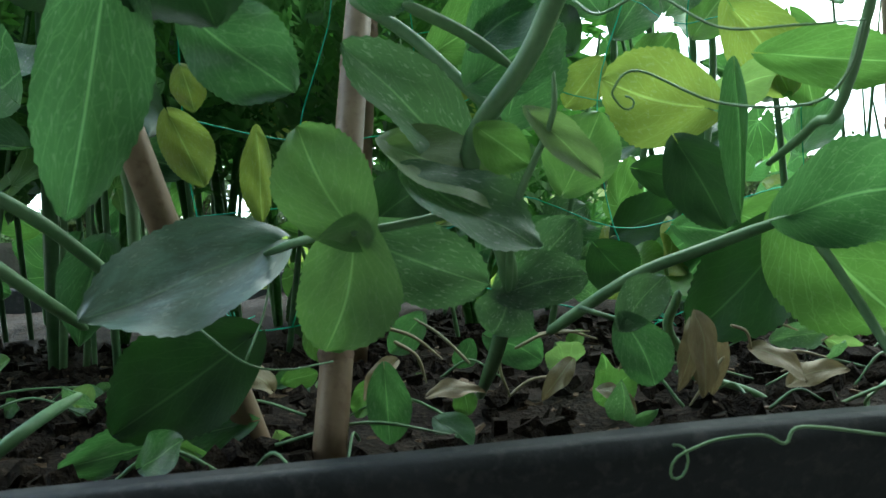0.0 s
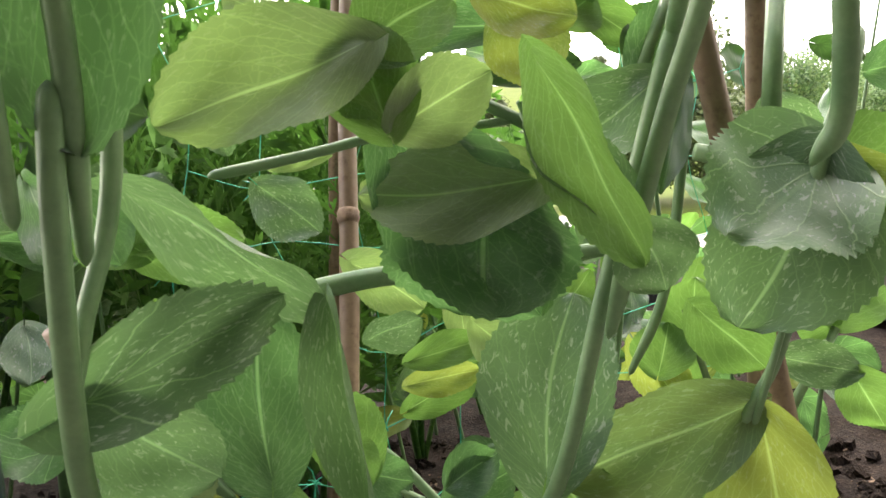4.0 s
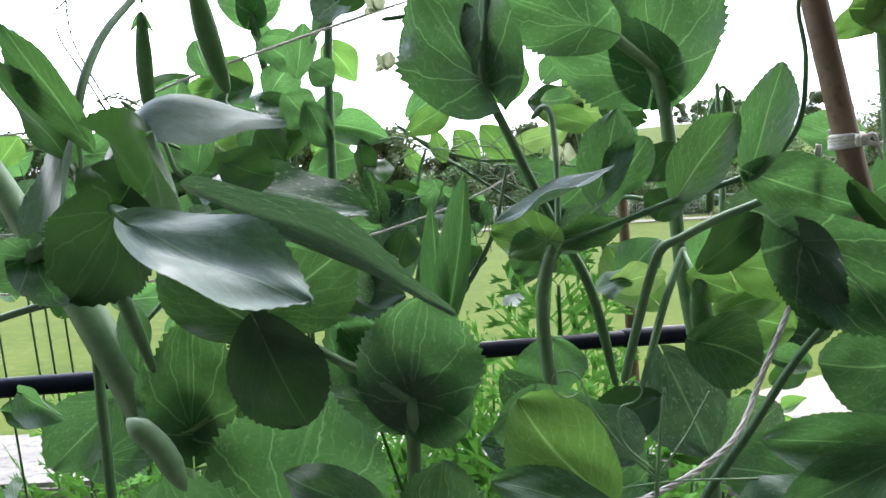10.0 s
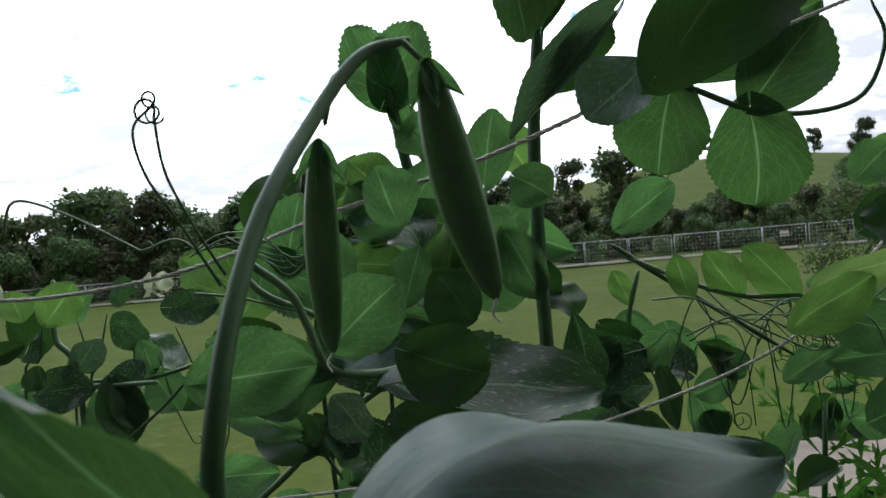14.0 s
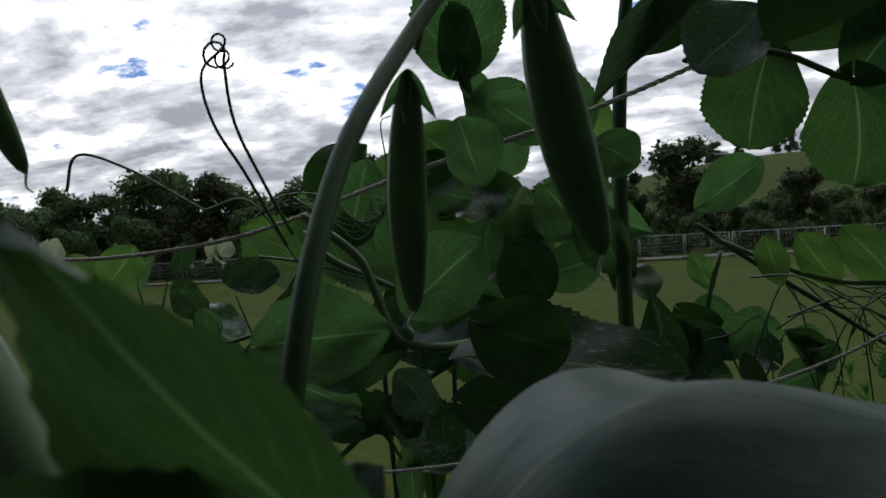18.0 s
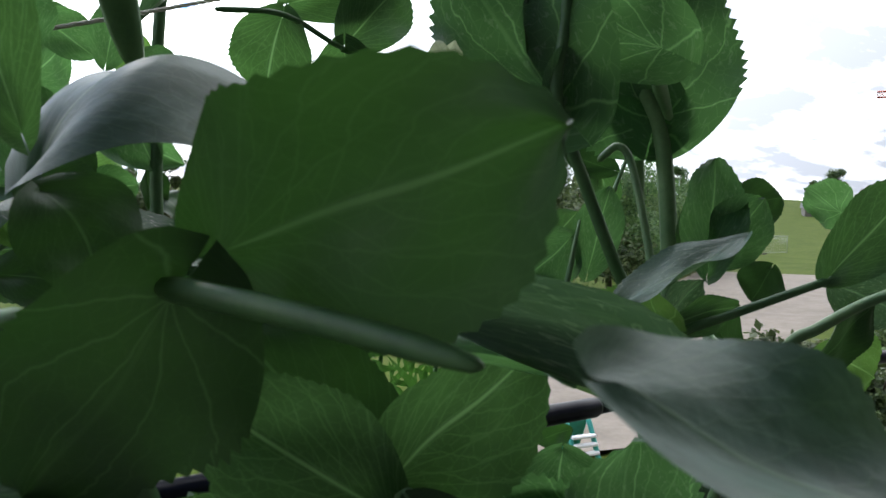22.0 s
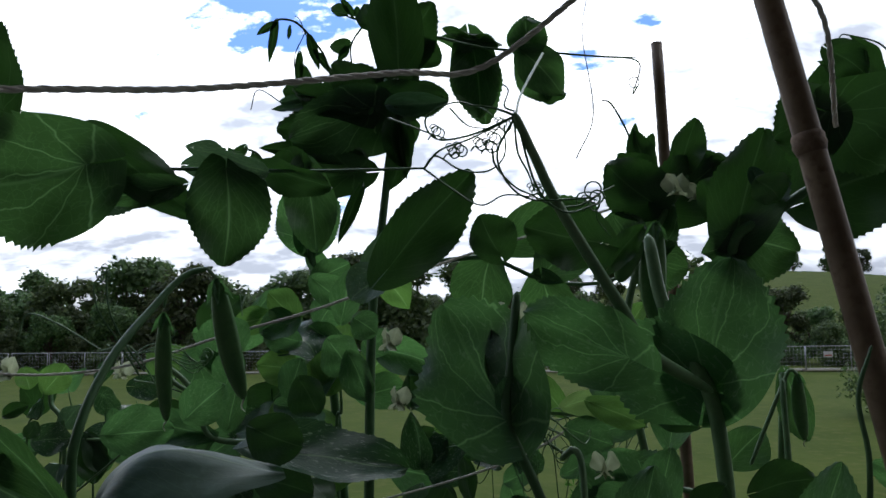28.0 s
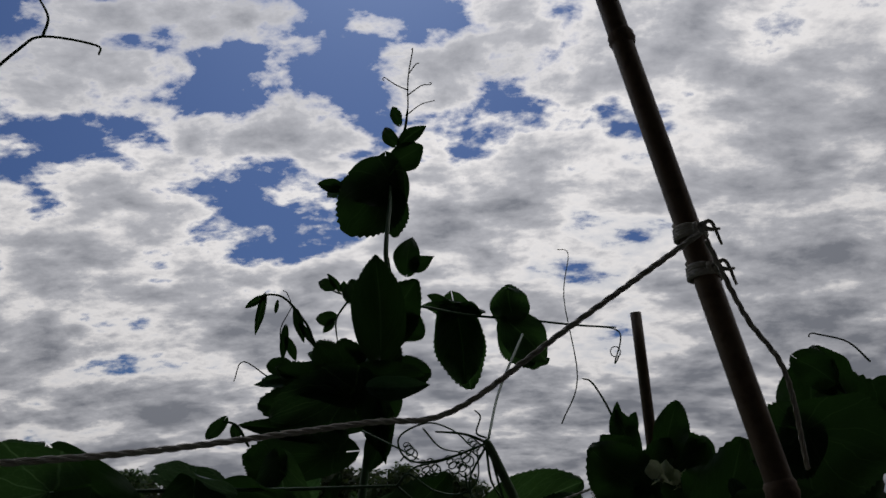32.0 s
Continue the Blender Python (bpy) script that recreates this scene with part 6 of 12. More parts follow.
leaf(PLANT["c"], "ov", "green", (-0.0283, 0.1228, 0.3282), (-0.0290, 0.1113, 0.2498), (0.0347, -0.9888, 0.1451), 0.0407)
leaf(PLANT["c"], "ov", "green", (-0.0639, 0.1375, 0.3053), (-0.0740, 0.1318, 0.2525), (0.1601, -0.9842, 0.0755), 0.0352)
leaf(PLANT["c"], "st", "green", (-0.0445, 0.1425, 0.3533), (-0.0002, 0.1461, 0.3730), (0.0838, -0.9965, -0.0064), 0.0454)
leaf(PLANT["c"], "rd", "green", (-0.0434, 0.1452, 0.3524), (-0.0255, 0.1378, 0.3291), (-0.0823, -0.9665, 0.2431), 0.0337)
leaf(PLANT["c"], "st", "green", (-0.0285, 0.0653, 0.3870), (-0.0353, 0.0722, 0.4274), (0.0251, -0.9849, 0.1716), 0.0214)
leaf(PLANT["c"], "st", "green", (-0.0260, 0.0668, 0.3865), (0.0093, 0.0735, 0.4160), (0.0478, -0.9850, 0.1657), 0.0238)
leaf(PLANT["b"], "ov", "green", (0.0618, 0.1051, 0.4052), (0.0393, 0.0950, 0.3318), (-0.3490, -0.9079, 0.2322), 0.0557)
leaf(PLANT["b"], "ov", "green", (0.0639, 0.1098, 0.4052), (0.0492, 0.1193, 0.4527), (-0.4178, -0.9070, 0.0520), 0.0439)
leaf(PLANT["b"], "ov", "dark", (0.1179, 0.0868, 0.3972), (0.0683, 0.0905, 0.4220), (-0.0462, -0.9974, 0.0546), 0.0337)
leaf(PLANT["b"], "ov", "lime", (0.1278, 0.0969, 0.3960), (0.0929, 0.1107, 0.4430), (-0.5139, -0.8475, -0.1331), 0.0488)
leaf(PLANT["c"], "rd", "dark", (0.0139, 0.1048, 0.3648), (-0.0113, 0.1085, 0.3514), (-0.2374, -0.9529, 0.1888), 0.0230)
stem(PLANT["b"], [(0.0172, 0.0997, 0.4092), (0.0352, 0.1005, 0.4053), (0.0615, 0.1048, 0.4028), (0.0936, 0.0974, 0.3988), (0.1248, 0.0954, 0.3952)], 0.00159, 0.00176, "stem", "stem")
stem(PLANT["b"], [(0.1406, 0.1040, 0.4464), (0.1329, 0.0998, 0.4257), (0.1247, 0.0953, 0.3940), (0.1256, 0.0958, 0.3610), (0.1280, 0.0971, 0.3203)], 0.00330, 0.00310, "stem", "stem")
stem(PLANT["c"], [(-0.0287, 0.0661, 0.3772), (-0.0319, 0.0722, 0.3558), (-0.0356, 0.0807, 0.3363)], 0.00159, 0.00178, "stem", "stem")
stem(PLANT["c"], [(-0.0717, 0.1366, 0.3919), (-0.0614, 0.1385, 0.3852), (-0.0518, 0.1391, 0.3681), (-0.0452, 0.1427, 0.3534)], 0.00390, 0.00363, "stem", "stem")
stem(PLANT["c"], [(-0.0285, 0.0809, 0.3728), (-0.0322, 0.0857, 0.3510), (-0.0351, 0.0928, 0.3249), (-0.0407, 0.0957, 0.3014), (-0.0413, 0.1055, 0.2396)], 0.00209, 0.00252, "stem", "stem")
stem(PLANT["c"], [(-0.0329, 0.1103, 0.3116), (-0.0296, 0.1088, 0.2753), (-0.0309, 0.1122, 0.2312)], 0.00258, 0.00279, "stem", "stem")
leaf(PLANT["c"], "ov", "pale", (0.0319, 0.1428, 0.2731), (-0.0185, 0.1409, 0.2555), (-0.0926, -0.9251, 0.3684), 0.0333)
leaf(PLANT["b"], "rd", "lime", (0.0331, 0.1477, 0.2725), (0.0549, 0.1447, 0.2850), (-0.2826, -0.9171, 0.2810), 0.0270)
leaf(PLANT["b"], "rd", "lime", (0.0327, 0.1474, 0.2699), (0.0379, 0.1438, 0.2537), (-0.1594, -0.9738, 0.1621), 0.0218)
leaf(PLANT["c"], "ov", "green", (0.0331, 0.1605, 0.3242), (0.0023, 0.1645, 0.3058), (-0.1993, -0.9722, 0.1232), 0.0199)
leaf(PLANT["c"], "ov", "green", (0.0353, 0.1680, 0.3288), (0.0013, 0.1751, 0.3269), (-0.2097, -0.9731, 0.0951), 0.0192)
leaf(PLANT["b"], "rd", "lime", (0.0422, 0.1281, 0.3284), (0.0427, 0.1320, 0.3550), (-0.2798, -0.9494, 0.1427), 0.0384)
leaf(PLANT["b"], "rd", "green", (0.1172, 0.2872, 0.2907), (0.1172, 0.2911, 0.3171), (-0.3423, -0.9294, 0.1383), 0.0424)
leaf(PLANT["b"], "ov", "green", (0.1101, 0.2683, 0.2925), (0.0536, 0.2808, 0.2940), (-0.2103, -0.9649, 0.1574), 0.0225)
leaf(PLANT["b"], "rd", "spot", (0.1407, 0.2086, 0.2627), (0.1051, 0.2133, 0.2421), (-0.3197, -0.8798, 0.3518), 0.0306)
leaf(PLANT["b"], "ov", "green", (0.1396, 0.2160, 0.2625), (0.1609, 0.2164, 0.2962), (-0.4357, -0.8540, 0.2845), 0.0249)
leaf(PLANT["b"], "ov", "green", (0.0983, 0.0939, 0.3198), (0.0950, 0.1003, 0.3580), (-0.5397, -0.8366, 0.0935), 0.0357)
leaf(PLANT["b"], "ov", "green", (0.1140, 0.1177, 0.3154), (0.0899, 0.1271, 0.3426), (-0.3922, -0.9193, -0.0329), 0.0243)
leaf(PLANT["b"], "ov", "pale", (0.1078, 0.1070, 0.3173), (0.1257, 0.1010, 0.3036), (-0.6057, -0.5864, -0.5378), 0.0184)
leaf(PLANT["b"], "st", "spot", (0.1492, 0.1208, 0.3109), (0.1348, 0.1291, 0.3459), (-0.5599, -0.8279, -0.0332), 0.0373)
leaf(PLANT["b"], "rd", "spot", (0.1492, 0.1207, 0.3105), (0.1358, 0.1208, 0.2913), (-0.5099, -0.7846, 0.3527), 0.0305)
leaf(PLANT["b"], "st", "spot", (0.1504, 0.1205, 0.3107), (0.1755, 0.1175, 0.3272), (-0.3518, -0.8556, 0.3798), 0.0339)
leaf(PLANT["b"], "rd", "spot", (0.1516, 0.1221, 0.3092), (0.1680, 0.1156, 0.2901), (-0.4465, -0.8909, -0.0834), 0.0256)
leaf(PLANT["b"], "st", "spot", (0.1629, 0.1489, 0.2347), (0.1289, 0.1431, 0.2160), (-0.2232, -0.7412, 0.6331), 0.0515)
leaf(PLANT["b"], "rd", "lime", (0.1645, 0.1495, 0.2342), (0.1892, 0.1434, 0.2295), (-0.1687, -0.9307, 0.3245), 0.0397)
leaf(PLANT["b"], "ov", "spot", (0.0981, 0.1349, 0.2238), (0.0707, 0.1463, 0.2568), (0.1459, -0.8920, 0.4278), 0.0227)
leaf(PLANT["b"], "rd", "spot", (0.0980, 0.1348, 0.2229), (0.1044, 0.1307, 0.2064), (-0.3331, -0.9372, 0.1033), 0.0230)
leaf(PLANT["b"], "rd", "pale", (0.0742, 0.1423, 0.2374), (0.0283, 0.1521, 0.2363), (-0.2033, -0.9172, 0.3426), 0.0270)
leaf(PLANT["b"], "rd", "green", (0.0635, 0.1506, 0.2325), (0.0594, 0.1462, 0.2004), (-0.3511, -0.9207, 0.1705), 0.0538)
leaf(PLANT["b"], "ov", "yellow", (0.0813, 0.1908, 0.2857), (0.0948, 0.1846, 0.2634), (-0.2683, -0.9574, 0.1068), 0.0272)
leaf(PLANT["b"], "ov", "lime", (0.1214, 0.2448, 0.2901), (0.1349, 0.2431, 0.2987), (-0.2743, -0.9284, 0.2505), 0.0226)
leaf(PLANT["b"], "ov", "lime", (0.1276, 0.2448, 0.2994), (0.1508, 0.2368, 0.2794), (-0.2907, -0.9557, 0.0471), 0.0176)
leaf(PLANT["b"], "ov", "dark", (0.0987, 0.2676, 0.2713), (0.1357, 0.2601, 0.2753), (-0.2166, -0.9496, 0.2267), 0.0159)
leaf(PLANT["b"], "ov", "dark", (0.1107, 0.2516, 0.3200), (0.1351, 0.2460, 0.3187), (-0.2156, -0.9727, 0.0852), 0.0075)
stem(PLANT["b"], [(0.1555, 0.1292, 0.3597), (0.1543, 0.1295, 0.3093), (0.1563, 0.1300, 0.2710), (0.1596, 0.1359, 0.2476), (0.1554, 0.1402, 0.2373)], 0.00377, 0.00333, "stem", "stem")
stem(PLANT["b"], [(0.1114, 0.1132, 0.3178), (0.1094, 0.1164, 0.2839), (0.1041, 0.1279, 0.2526), (0.0980, 0.1348, 0.2229), (0.0931, 0.1415, 0.1946)], 0.00272, 0.00290, "stem", "stem")
stem(PLANT["b"], [(0.1106, 0.1134, 0.3179), (0.0825, 0.1206, 0.3370), (0.0511, 0.1267, 0.3518)], 0.00212, 0.00192, "stem_dark", "stem")
stem(PLANT["b"], [(0.0624, 0.2424, 0.3270), (0.0773, 0.2413, 0.3083), (0.1002, 0.2393, 0.2947), (0.1209, 0.2341, 0.2584)], 0.00322, 0.00337, "stem", "stem")
stem(PLANT["b"], [(0.0332, 0.1604, 0.3254), (0.0328, 0.1607, 0.2952), (0.0357, 0.1610, 0.2688), (0.0451, 0.1519, 0.2576), (0.0624, 0.1462, 0.2455)], 0.00154, 0.00192, "stem", "stem")
stem(PLANT["b"], [(0.1549, 0.2179, 0.2997), (0.1393, 0.2158, 0.2658)], 0.00253, 0.00230, "stem", "stem")
stem(PLANT["b"], [(0.1710, 0.1812, 0.2864), (0.1654, 0.1761, 0.2484)], 0.00314, 0.00314, "stem", "stem")
stem(PLANT["b"], [(-0.0175, 0.2064, 0.1912), (-0.0001, 0.2039, 0.1989), (0.0337, 0.2056, 0.2039), (0.0610, 0.2033, 0.2044), (0.0893, 0.2019, 0.2058), (0.1151, 0.1970, 0.2078), (0.1307, 0.1943, 0.2109)], 0.00418, 0.00227, "stem", "stem")
stem(PLANT["b"], [(0.1407, 0.1800, 0.2393), (0.1626, 0.1744, 0.2341)], 0.00293, 0.00293, "stem", "stem")
stem(PLANT["b"], [(0.1722, 0.1876, 0.3972), (0.1684, 0.1841, 0.3684), (0.1625, 0.1811, 0.3398)], 0.00293, 0.00293, "stem", "stem")
leaf(PLANT["b"], "ov", "yellow", (0.2024, 0.2262, 0.3535), (0.2270, 0.2215, 0.3582), (-0.2013, -0.9759, 0.0840), 0.0220)
leaf(PLANT["b"], "ov", "pale", (0.2179, 0.2323, 0.3475), (0.2542, 0.2241, 0.3462), (-0.2184, -0.9759, 0.0009), 0.0151)
leaf(PLANT["b"], "ov", "lime", (0.2076, 0.2120, 0.3357), (0.2364, 0.2046, 0.3279), (-0.2638, -0.9630, -0.0548), 0.0190)
leaf(PLANT["b"], "ov", "spot", (0.1841, 0.2042, 0.2545), (0.1924, 0.1985, 0.2308), (-0.5093, -0.8601, 0.0287), 0.0253)
leaf(PLANT["b"], "ov", "green", (0.2264, 0.2068, 0.2631), (0.2454, 0.2032, 0.2659), (-0.2189, -0.9428, 0.2515), 0.0213)
leaf(PLANT["b"], "dr", "dark", (0.1428, 0.2289, 0.2843), (0.1474, 0.2249, 0.2643), (-0.4297, -0.8993, 0.0811), 0.0146)
leaf(PLANT["c"], "rd", "green", (0.0307, 0.2142, 0.3683), (-0.0019, 0.2193, 0.3551), (-0.1413, -0.9893, -0.0364), 0.0314)
leaf(PLANT["c"], "ov", "lime", (0.0489, 0.2596, 0.3527), (0.0556, 0.2602, 0.3666), (-0.1463, -0.9827, 0.1137), 0.0171)
leaf(PLANT["c"], "ov", "lime", (-0.1018, 0.1708, 0.2998), (-0.0818, 0.1649, 0.2893), (-0.0550, -0.9104, 0.4100), 0.0201)
leaf(PLANT["c"], "ov", "green", (-0.1015, 0.1907, 0.2946), (-0.1172, 0.1965, 0.3107), (0.0872, -0.9071, 0.4118), 0.0363)
leaf(PLANT["c"], "rd", "dark", (-0.0049, 0.2328, 0.3690), (0.0275, 0.2226, 0.3492), (-0.2956, -0.9552, 0.0117), 0.0335)
leaf(PLANT["c"], "ov", "lime", (0.0489, 0.2540, 0.3798), (0.0414, 0.2490, 0.3394), (-0.1349, -0.9800, 0.1464), 0.0207)
leaf(PLANT["c"], "ov", "spot", (0.0028, 0.2095, 0.2371), (0.0212, 0.2029, 0.2208), (-0.0776, -0.9506, 0.3004), 0.0209)
leaf(PLANT["c"], "ov", "pale", (-0.0025, 0.2427, 0.3026), (0.0059, 0.2400, 0.2972), (-0.1585, -0.9622, 0.2216), 0.0138)
leaf(PLANT["c"], "ov", "green", (-0.0888, 0.1299, 0.3872), (-0.0702, 0.1267, 0.3937), (-0.1447, -0.9876, -0.0607), 0.0307)
leaf(PLANT["c"], "ov", "green", (-0.0907, 0.1173, 0.3676), (-0.0720, 0.1152, 0.3816), (-0.0481, -0.9950, -0.0872), 0.0265)
leaf(PLANT["c"], "ov", "spot", (-0.0675, 0.0896, 0.3513), (-0.0343, 0.0831, 0.3563), (-0.2220, -0.9402, 0.2584), 0.0237)
stem(PLANT["c"], [(-0.0915, 0.1320, 0.3986), (-0.0765, 0.1287, 0.3978), (-0.0646, 0.1304, 0.3913), (-0.0523, 0.1301, 0.3706), (-0.0466, 0.1321, 0.3556)], 0.00335, 0.00330, "stem", "stem")
leaf(PLANT["c"], "ov", "lime", (0.0517, 0.1908, 0.2971), (0.0641, 0.1860, 0.2812), (-0.1188, -0.9725, 0.2005), 0.0167)
leaf(PLANT["c"], "ov", "yellow", (0.0735, 0.1853, 0.2907), (0.1012, 0.1781, 0.2817), (-0.1365, -0.9363, 0.3236), 0.0272)
tendril(PLANT["c"], [(-0.0857, 0.1325, 0.4120), (-0.0783, 0.1301, 0.4057), (-0.0700, 0.1284, 0.4063), (-0.0654, 0.1311, 0.3957), (-0.0492, 0.1312, 0.3834)], 0.00035, 1.5, 0.004, "stem")
tendril(PLANT["c"], [(-0.0208, 0.1005, 0.3541), (-0.0090, 0.0980, 0.3542), (-0.0023, 0.0976, 0.3615), (-0.0039, 0.0997, 0.3749)], 0.00040, 0, 0.006, "stem")
tendril(PLANT["c"], [(0.0129, 0.0800, 0.4091), (0.0163, 0.0804, 0.4176), (0.0156, 0.0823, 0.4307), (0.0159, 0.0838, 0.4425)], 0.00071, 0, 0.006, "stem")
tendril(PLANT["c"], [(-0.0074, 0.1172, 0.3559), (0.0006, 0.1160, 0.3592), (-0.0006, 0.1179, 0.3705), (-0.0102, 0.1216, 0.3812)], 0.00042, 0.5, 0.006, "stem")
leaf(PLANT["c"], "st", "green", (-0.0595, 0.1783, 0.4767), (-0.0543, 0.1819, 0.5110), (0.1230, -0.9888, 0.0845), 0.0414)
leaf(PLANT["c"], "st", "green", (-0.0601, 0.1823, 0.4761), (-0.0855, 0.1866, 0.5038), (0.0731, -0.9729, 0.2194), 0.0311)
leaf(PLANT["c"], "rd", "green", (-0.0595, 0.1783, 0.4767), (-0.0409, 0.1763, 0.4671), (0.0096, -0.9756, 0.2192), 0.0270)
leaf(PLANT["c"], "rd", "dark", (-0.1056, 0.1676, 0.5051), (-0.0914, 0.1635, 0.4749), (0.2301, -0.9443, 0.2353), 0.0307)
leaf(PLANT["c"], "ov", "deep", (-0.1083, 0.1757, 0.5047), (-0.1395, 0.1798, 0.5273), (0.0538, -0.9673, 0.2477), 0.0261)
leaf(PLANT["c"], "ov", "deep", (-0.1076, 0.1811, 0.5075), (-0.0766, 0.1821, 0.5303), (0.1139, -0.9873, -0.1110), 0.0311)
leaf(PLANT["c"], "ov", "gloss", (-0.1150, 0.1013, 0.5423), (-0.0745, 0.096, 0.5220), (0.31, -0.57, 0.76), 0.027)
leaf(PLANT["c"], "fo", "blue", (-0.122, 0.172, 0.548), (-0.0435, 0.1480, 0.5080), (0.35, -0.75, 0.55), 0.012)
leaf(PLANT["c"], "ov", "green", (-0.128, 0.180, 0.542), (-0.078, 0.165, 0.526), (0.3, -0.5, 0.8), 0.011)
leaf(PLANT["c"], "rd", "lime", (-0.0067, 0.1279, 0.4636), (-0.0270, 0.1317, 0.4888), (-0.0014, -0.9889, 0.1484), 0.0288)
leaf(PLANT["c"], "ov", "green", (-0.0060, 0.1187, 0.4626), (-0.0357, 0.1210, 0.4702), (0.1181, -0.7231, 0.6806), 0.0139)
leaf(PLANT["c"], "rd", "green", (0.0039, 0.1131, 0.4436), (-0.0062, 0.1145, 0.4523), (0.0380, -0.9773, 0.2086), 0.0128)
leaf(PLANT["c"], "ov", "green", (0.0039, 0.1131, 0.4436), (0.0161, 0.1140, 0.4574), (-0.2227, -0.9394, 0.2608), 0.0156)
leaf(PLANT["c"], "rd", "green", (0.0039, 0.1130, 0.4433), (-0.0009, 0.1124, 0.4353), (-0.2264, -0.9504, 0.2130), 0.0114)
leaf(PLANT["c"], "st", "green", (-0.1067, 0.1876, 0.4316), (-0.0900, 0.1922, 0.4796), (0.1964, -0.9802, 0.0246), 0.0631)
leaf(PLANT["c"], "st", "green", (-0.1208, 0.1461, 0.4140), (-0.1348, 0.1524, 0.4644), (0.4147, -0.8816, 0.2255), 0.0537)
leaf(PLANT["c"], "st", "green", (-0.0531, 0.1602, 0.4262), (-0.0496, 0.1641, 0.4623), (0.0891, -0.9912, 0.0974), 0.0334)
leaf(PLANT["c"], "dr", "green", (-0.0701, 0.1500, 0.4532), (-0.0998, 0.1526, 0.4635), (0.0297, -0.9458, 0.3234), 0.0181)
leaf(PLANT["c"], "st", "green", (-0.0349, 0.1937, 0.3822), (-0.0197, 0.1980, 0.4271), (-0.0823, -0.9891, 0.1219), 0.0646)
leaf(PLANT["c"], "st", "deep", (-0.1399, 0.1950, 0.4648), (-0.1399, 0.1995, 0.5053), (0.3833, -0.9180, 0.1016), 0.0313)
leaf(PLANT["c"], "st", "green", (-0.1412, 0.1980, 0.4643), (-0.1577, 0.2015, 0.4887), (0.2879, -0.9010, 0.3246), 0.0249)
leaf(PLANT["c"], "ov", "lime", (-0.0644, 0.3326, 0.5754), (-0.0432, 0.3329, 0.5871), (0.0906, -0.9856, -0.1428), 0.0145)
leaf(PLANT["c"], "ov", "pale", (-0.1471, 0.2020, 0.4523), (-0.1264, 0.2028, 0.4684), (0.3708, -0.8200, -0.4360), 0.0248)
leaf(PLANT["c"], "ov", "green", (-0.0549, 0.2113, 0.3951), (-0.0609, 0.2153, 0.4289), (0.1441, -0.9792, 0.1431), 0.0335)
stem(PLANT["c"], [(-0.0855, 0.1260, 0.4299), (-0.0670, 0.1249, 0.4551), (-0.0480, 0.1243, 0.4582), (-0.0292, 0.1233, 0.4581), (-0.0153, 0.1246, 0.4486), (-0.0038, 0.1278, 0.4372), (0.0138, 0.1298, 0.4174)], 0.00264, 0.00215, "stem", "stem")
stem(PLANT["c"], [(-0.0595, 0.1783, 0.4767), (-0.0597, 0.1766, 0.4612), (-0.0600, 0.1748, 0.4450), (-0.0625, 0.1824, 0.4042)], 0.00234, 0.00245, "stem", "stem")
stem(PLANT["c"], [(-0.0595, 0.1783, 0.4767), (-0.0735, 0.1771, 0.4867), (-0.0843, 0.1734, 0.4941), (-0.1050, 0.1729, 0.5078), (-0.1070, 0.1717, 0.5049)], 0.00162, 0.00154, "stem", "stem")
stem(PLANT["c"], [(-0.0531, 0.1602, 0.4262), (-0.0578, 0.1618, 0.4020)], 0.00274, 0.00279, "stem", "stem")
stem(PLANT["c"], [(-0.0531, 0.1602, 0.4262), (-0.0399, 0.1643, 0.4321), (-0.0198, 0.1743, 0.4400)], 0.00154, 0.00163, "stem", "stem")
stem(PLANT["c"], [(0.0039, 0.1131, 0.4436), (0.0066, 0.1160, 0.4712), (0.0092, 0.1182, 0.4919)], 0.00070, 0.00042, "stem", "stem")
tendril(PLANT["c"], [(0.0063, 0.1160, 0.4712), (0.0001, 0.1170, 0.4772), (-0.0076, 0.1185, 0.4874), (-0.0111, 0.1196, 0.4960)], 0.00035, 1, 0.005, "stem")
tendril(PLANT["c"], [(0.0063, 0.1160, 0.4712), (0.0144, 0.1168, 0.4818), (0.0207, 0.1177, 0.4925)], 0.00035, 0, 0.006, "stem")
tendril(PLANT["c"], [(0.0064, 0.1162, 0.4726), (-0.0011, 0.1174, 0.4800), (-0.0019, 0.1183, 0.4884), (0.0017, 0.1184, 0.4903)], 0.00035, 0.7, 0.004, "stem")
tendril(PLANT["c"], [(0.0414, 0.1432, 0.4591), (0.0189, 0.1443, 0.4590), (-0.0005, 0.1450, 0.4571)], 0.00040, 0, 0.006, "stem")
tendril(PLANT["c"], [(0.0992, 0.1672, 0.4833), (0.0872, 0.1658, 0.5018), (0.0762, 0.1682, 0.5182)], 0.00053, 0, 0.006, "stem")
tendril(PLANT["b"], [(0.0992, 0.1671, 0.4824), (0.1122, 0.1628, 0.4854), (0.1297, 0.1619, 0.4851)], 0.00053, 0, 0.006, "stem")
stem(PLANT["c"], [(-0.1380, 0.1445, 0.4825), (-0.1308, 0.1434, 0.4759), (-0.1254, 0.1421, 0.4664)], 0.00399, 0.00368, "stem", "stem")
stem(PLANT["c"], [(-0.1811, 0.1755, 0.5313), (-0.1745, 0.1761, 0.5355), (-0.1622, 0.1709, 0.5402), (-0.1511, 0.1689, 0.5226), (-0.1423, 0.1706, 0.4944)], 0.00284, 0.00220, "stem_dark", "stem")
stem(PLANT["c"], [(-0.2006, 0.1766, 0.5104), (-0.1752, 0.1758, 0.5163), (-0.1518, 0.1732, 0.5169)], 0.00128, 0.00125, "stem_dark", "stem")
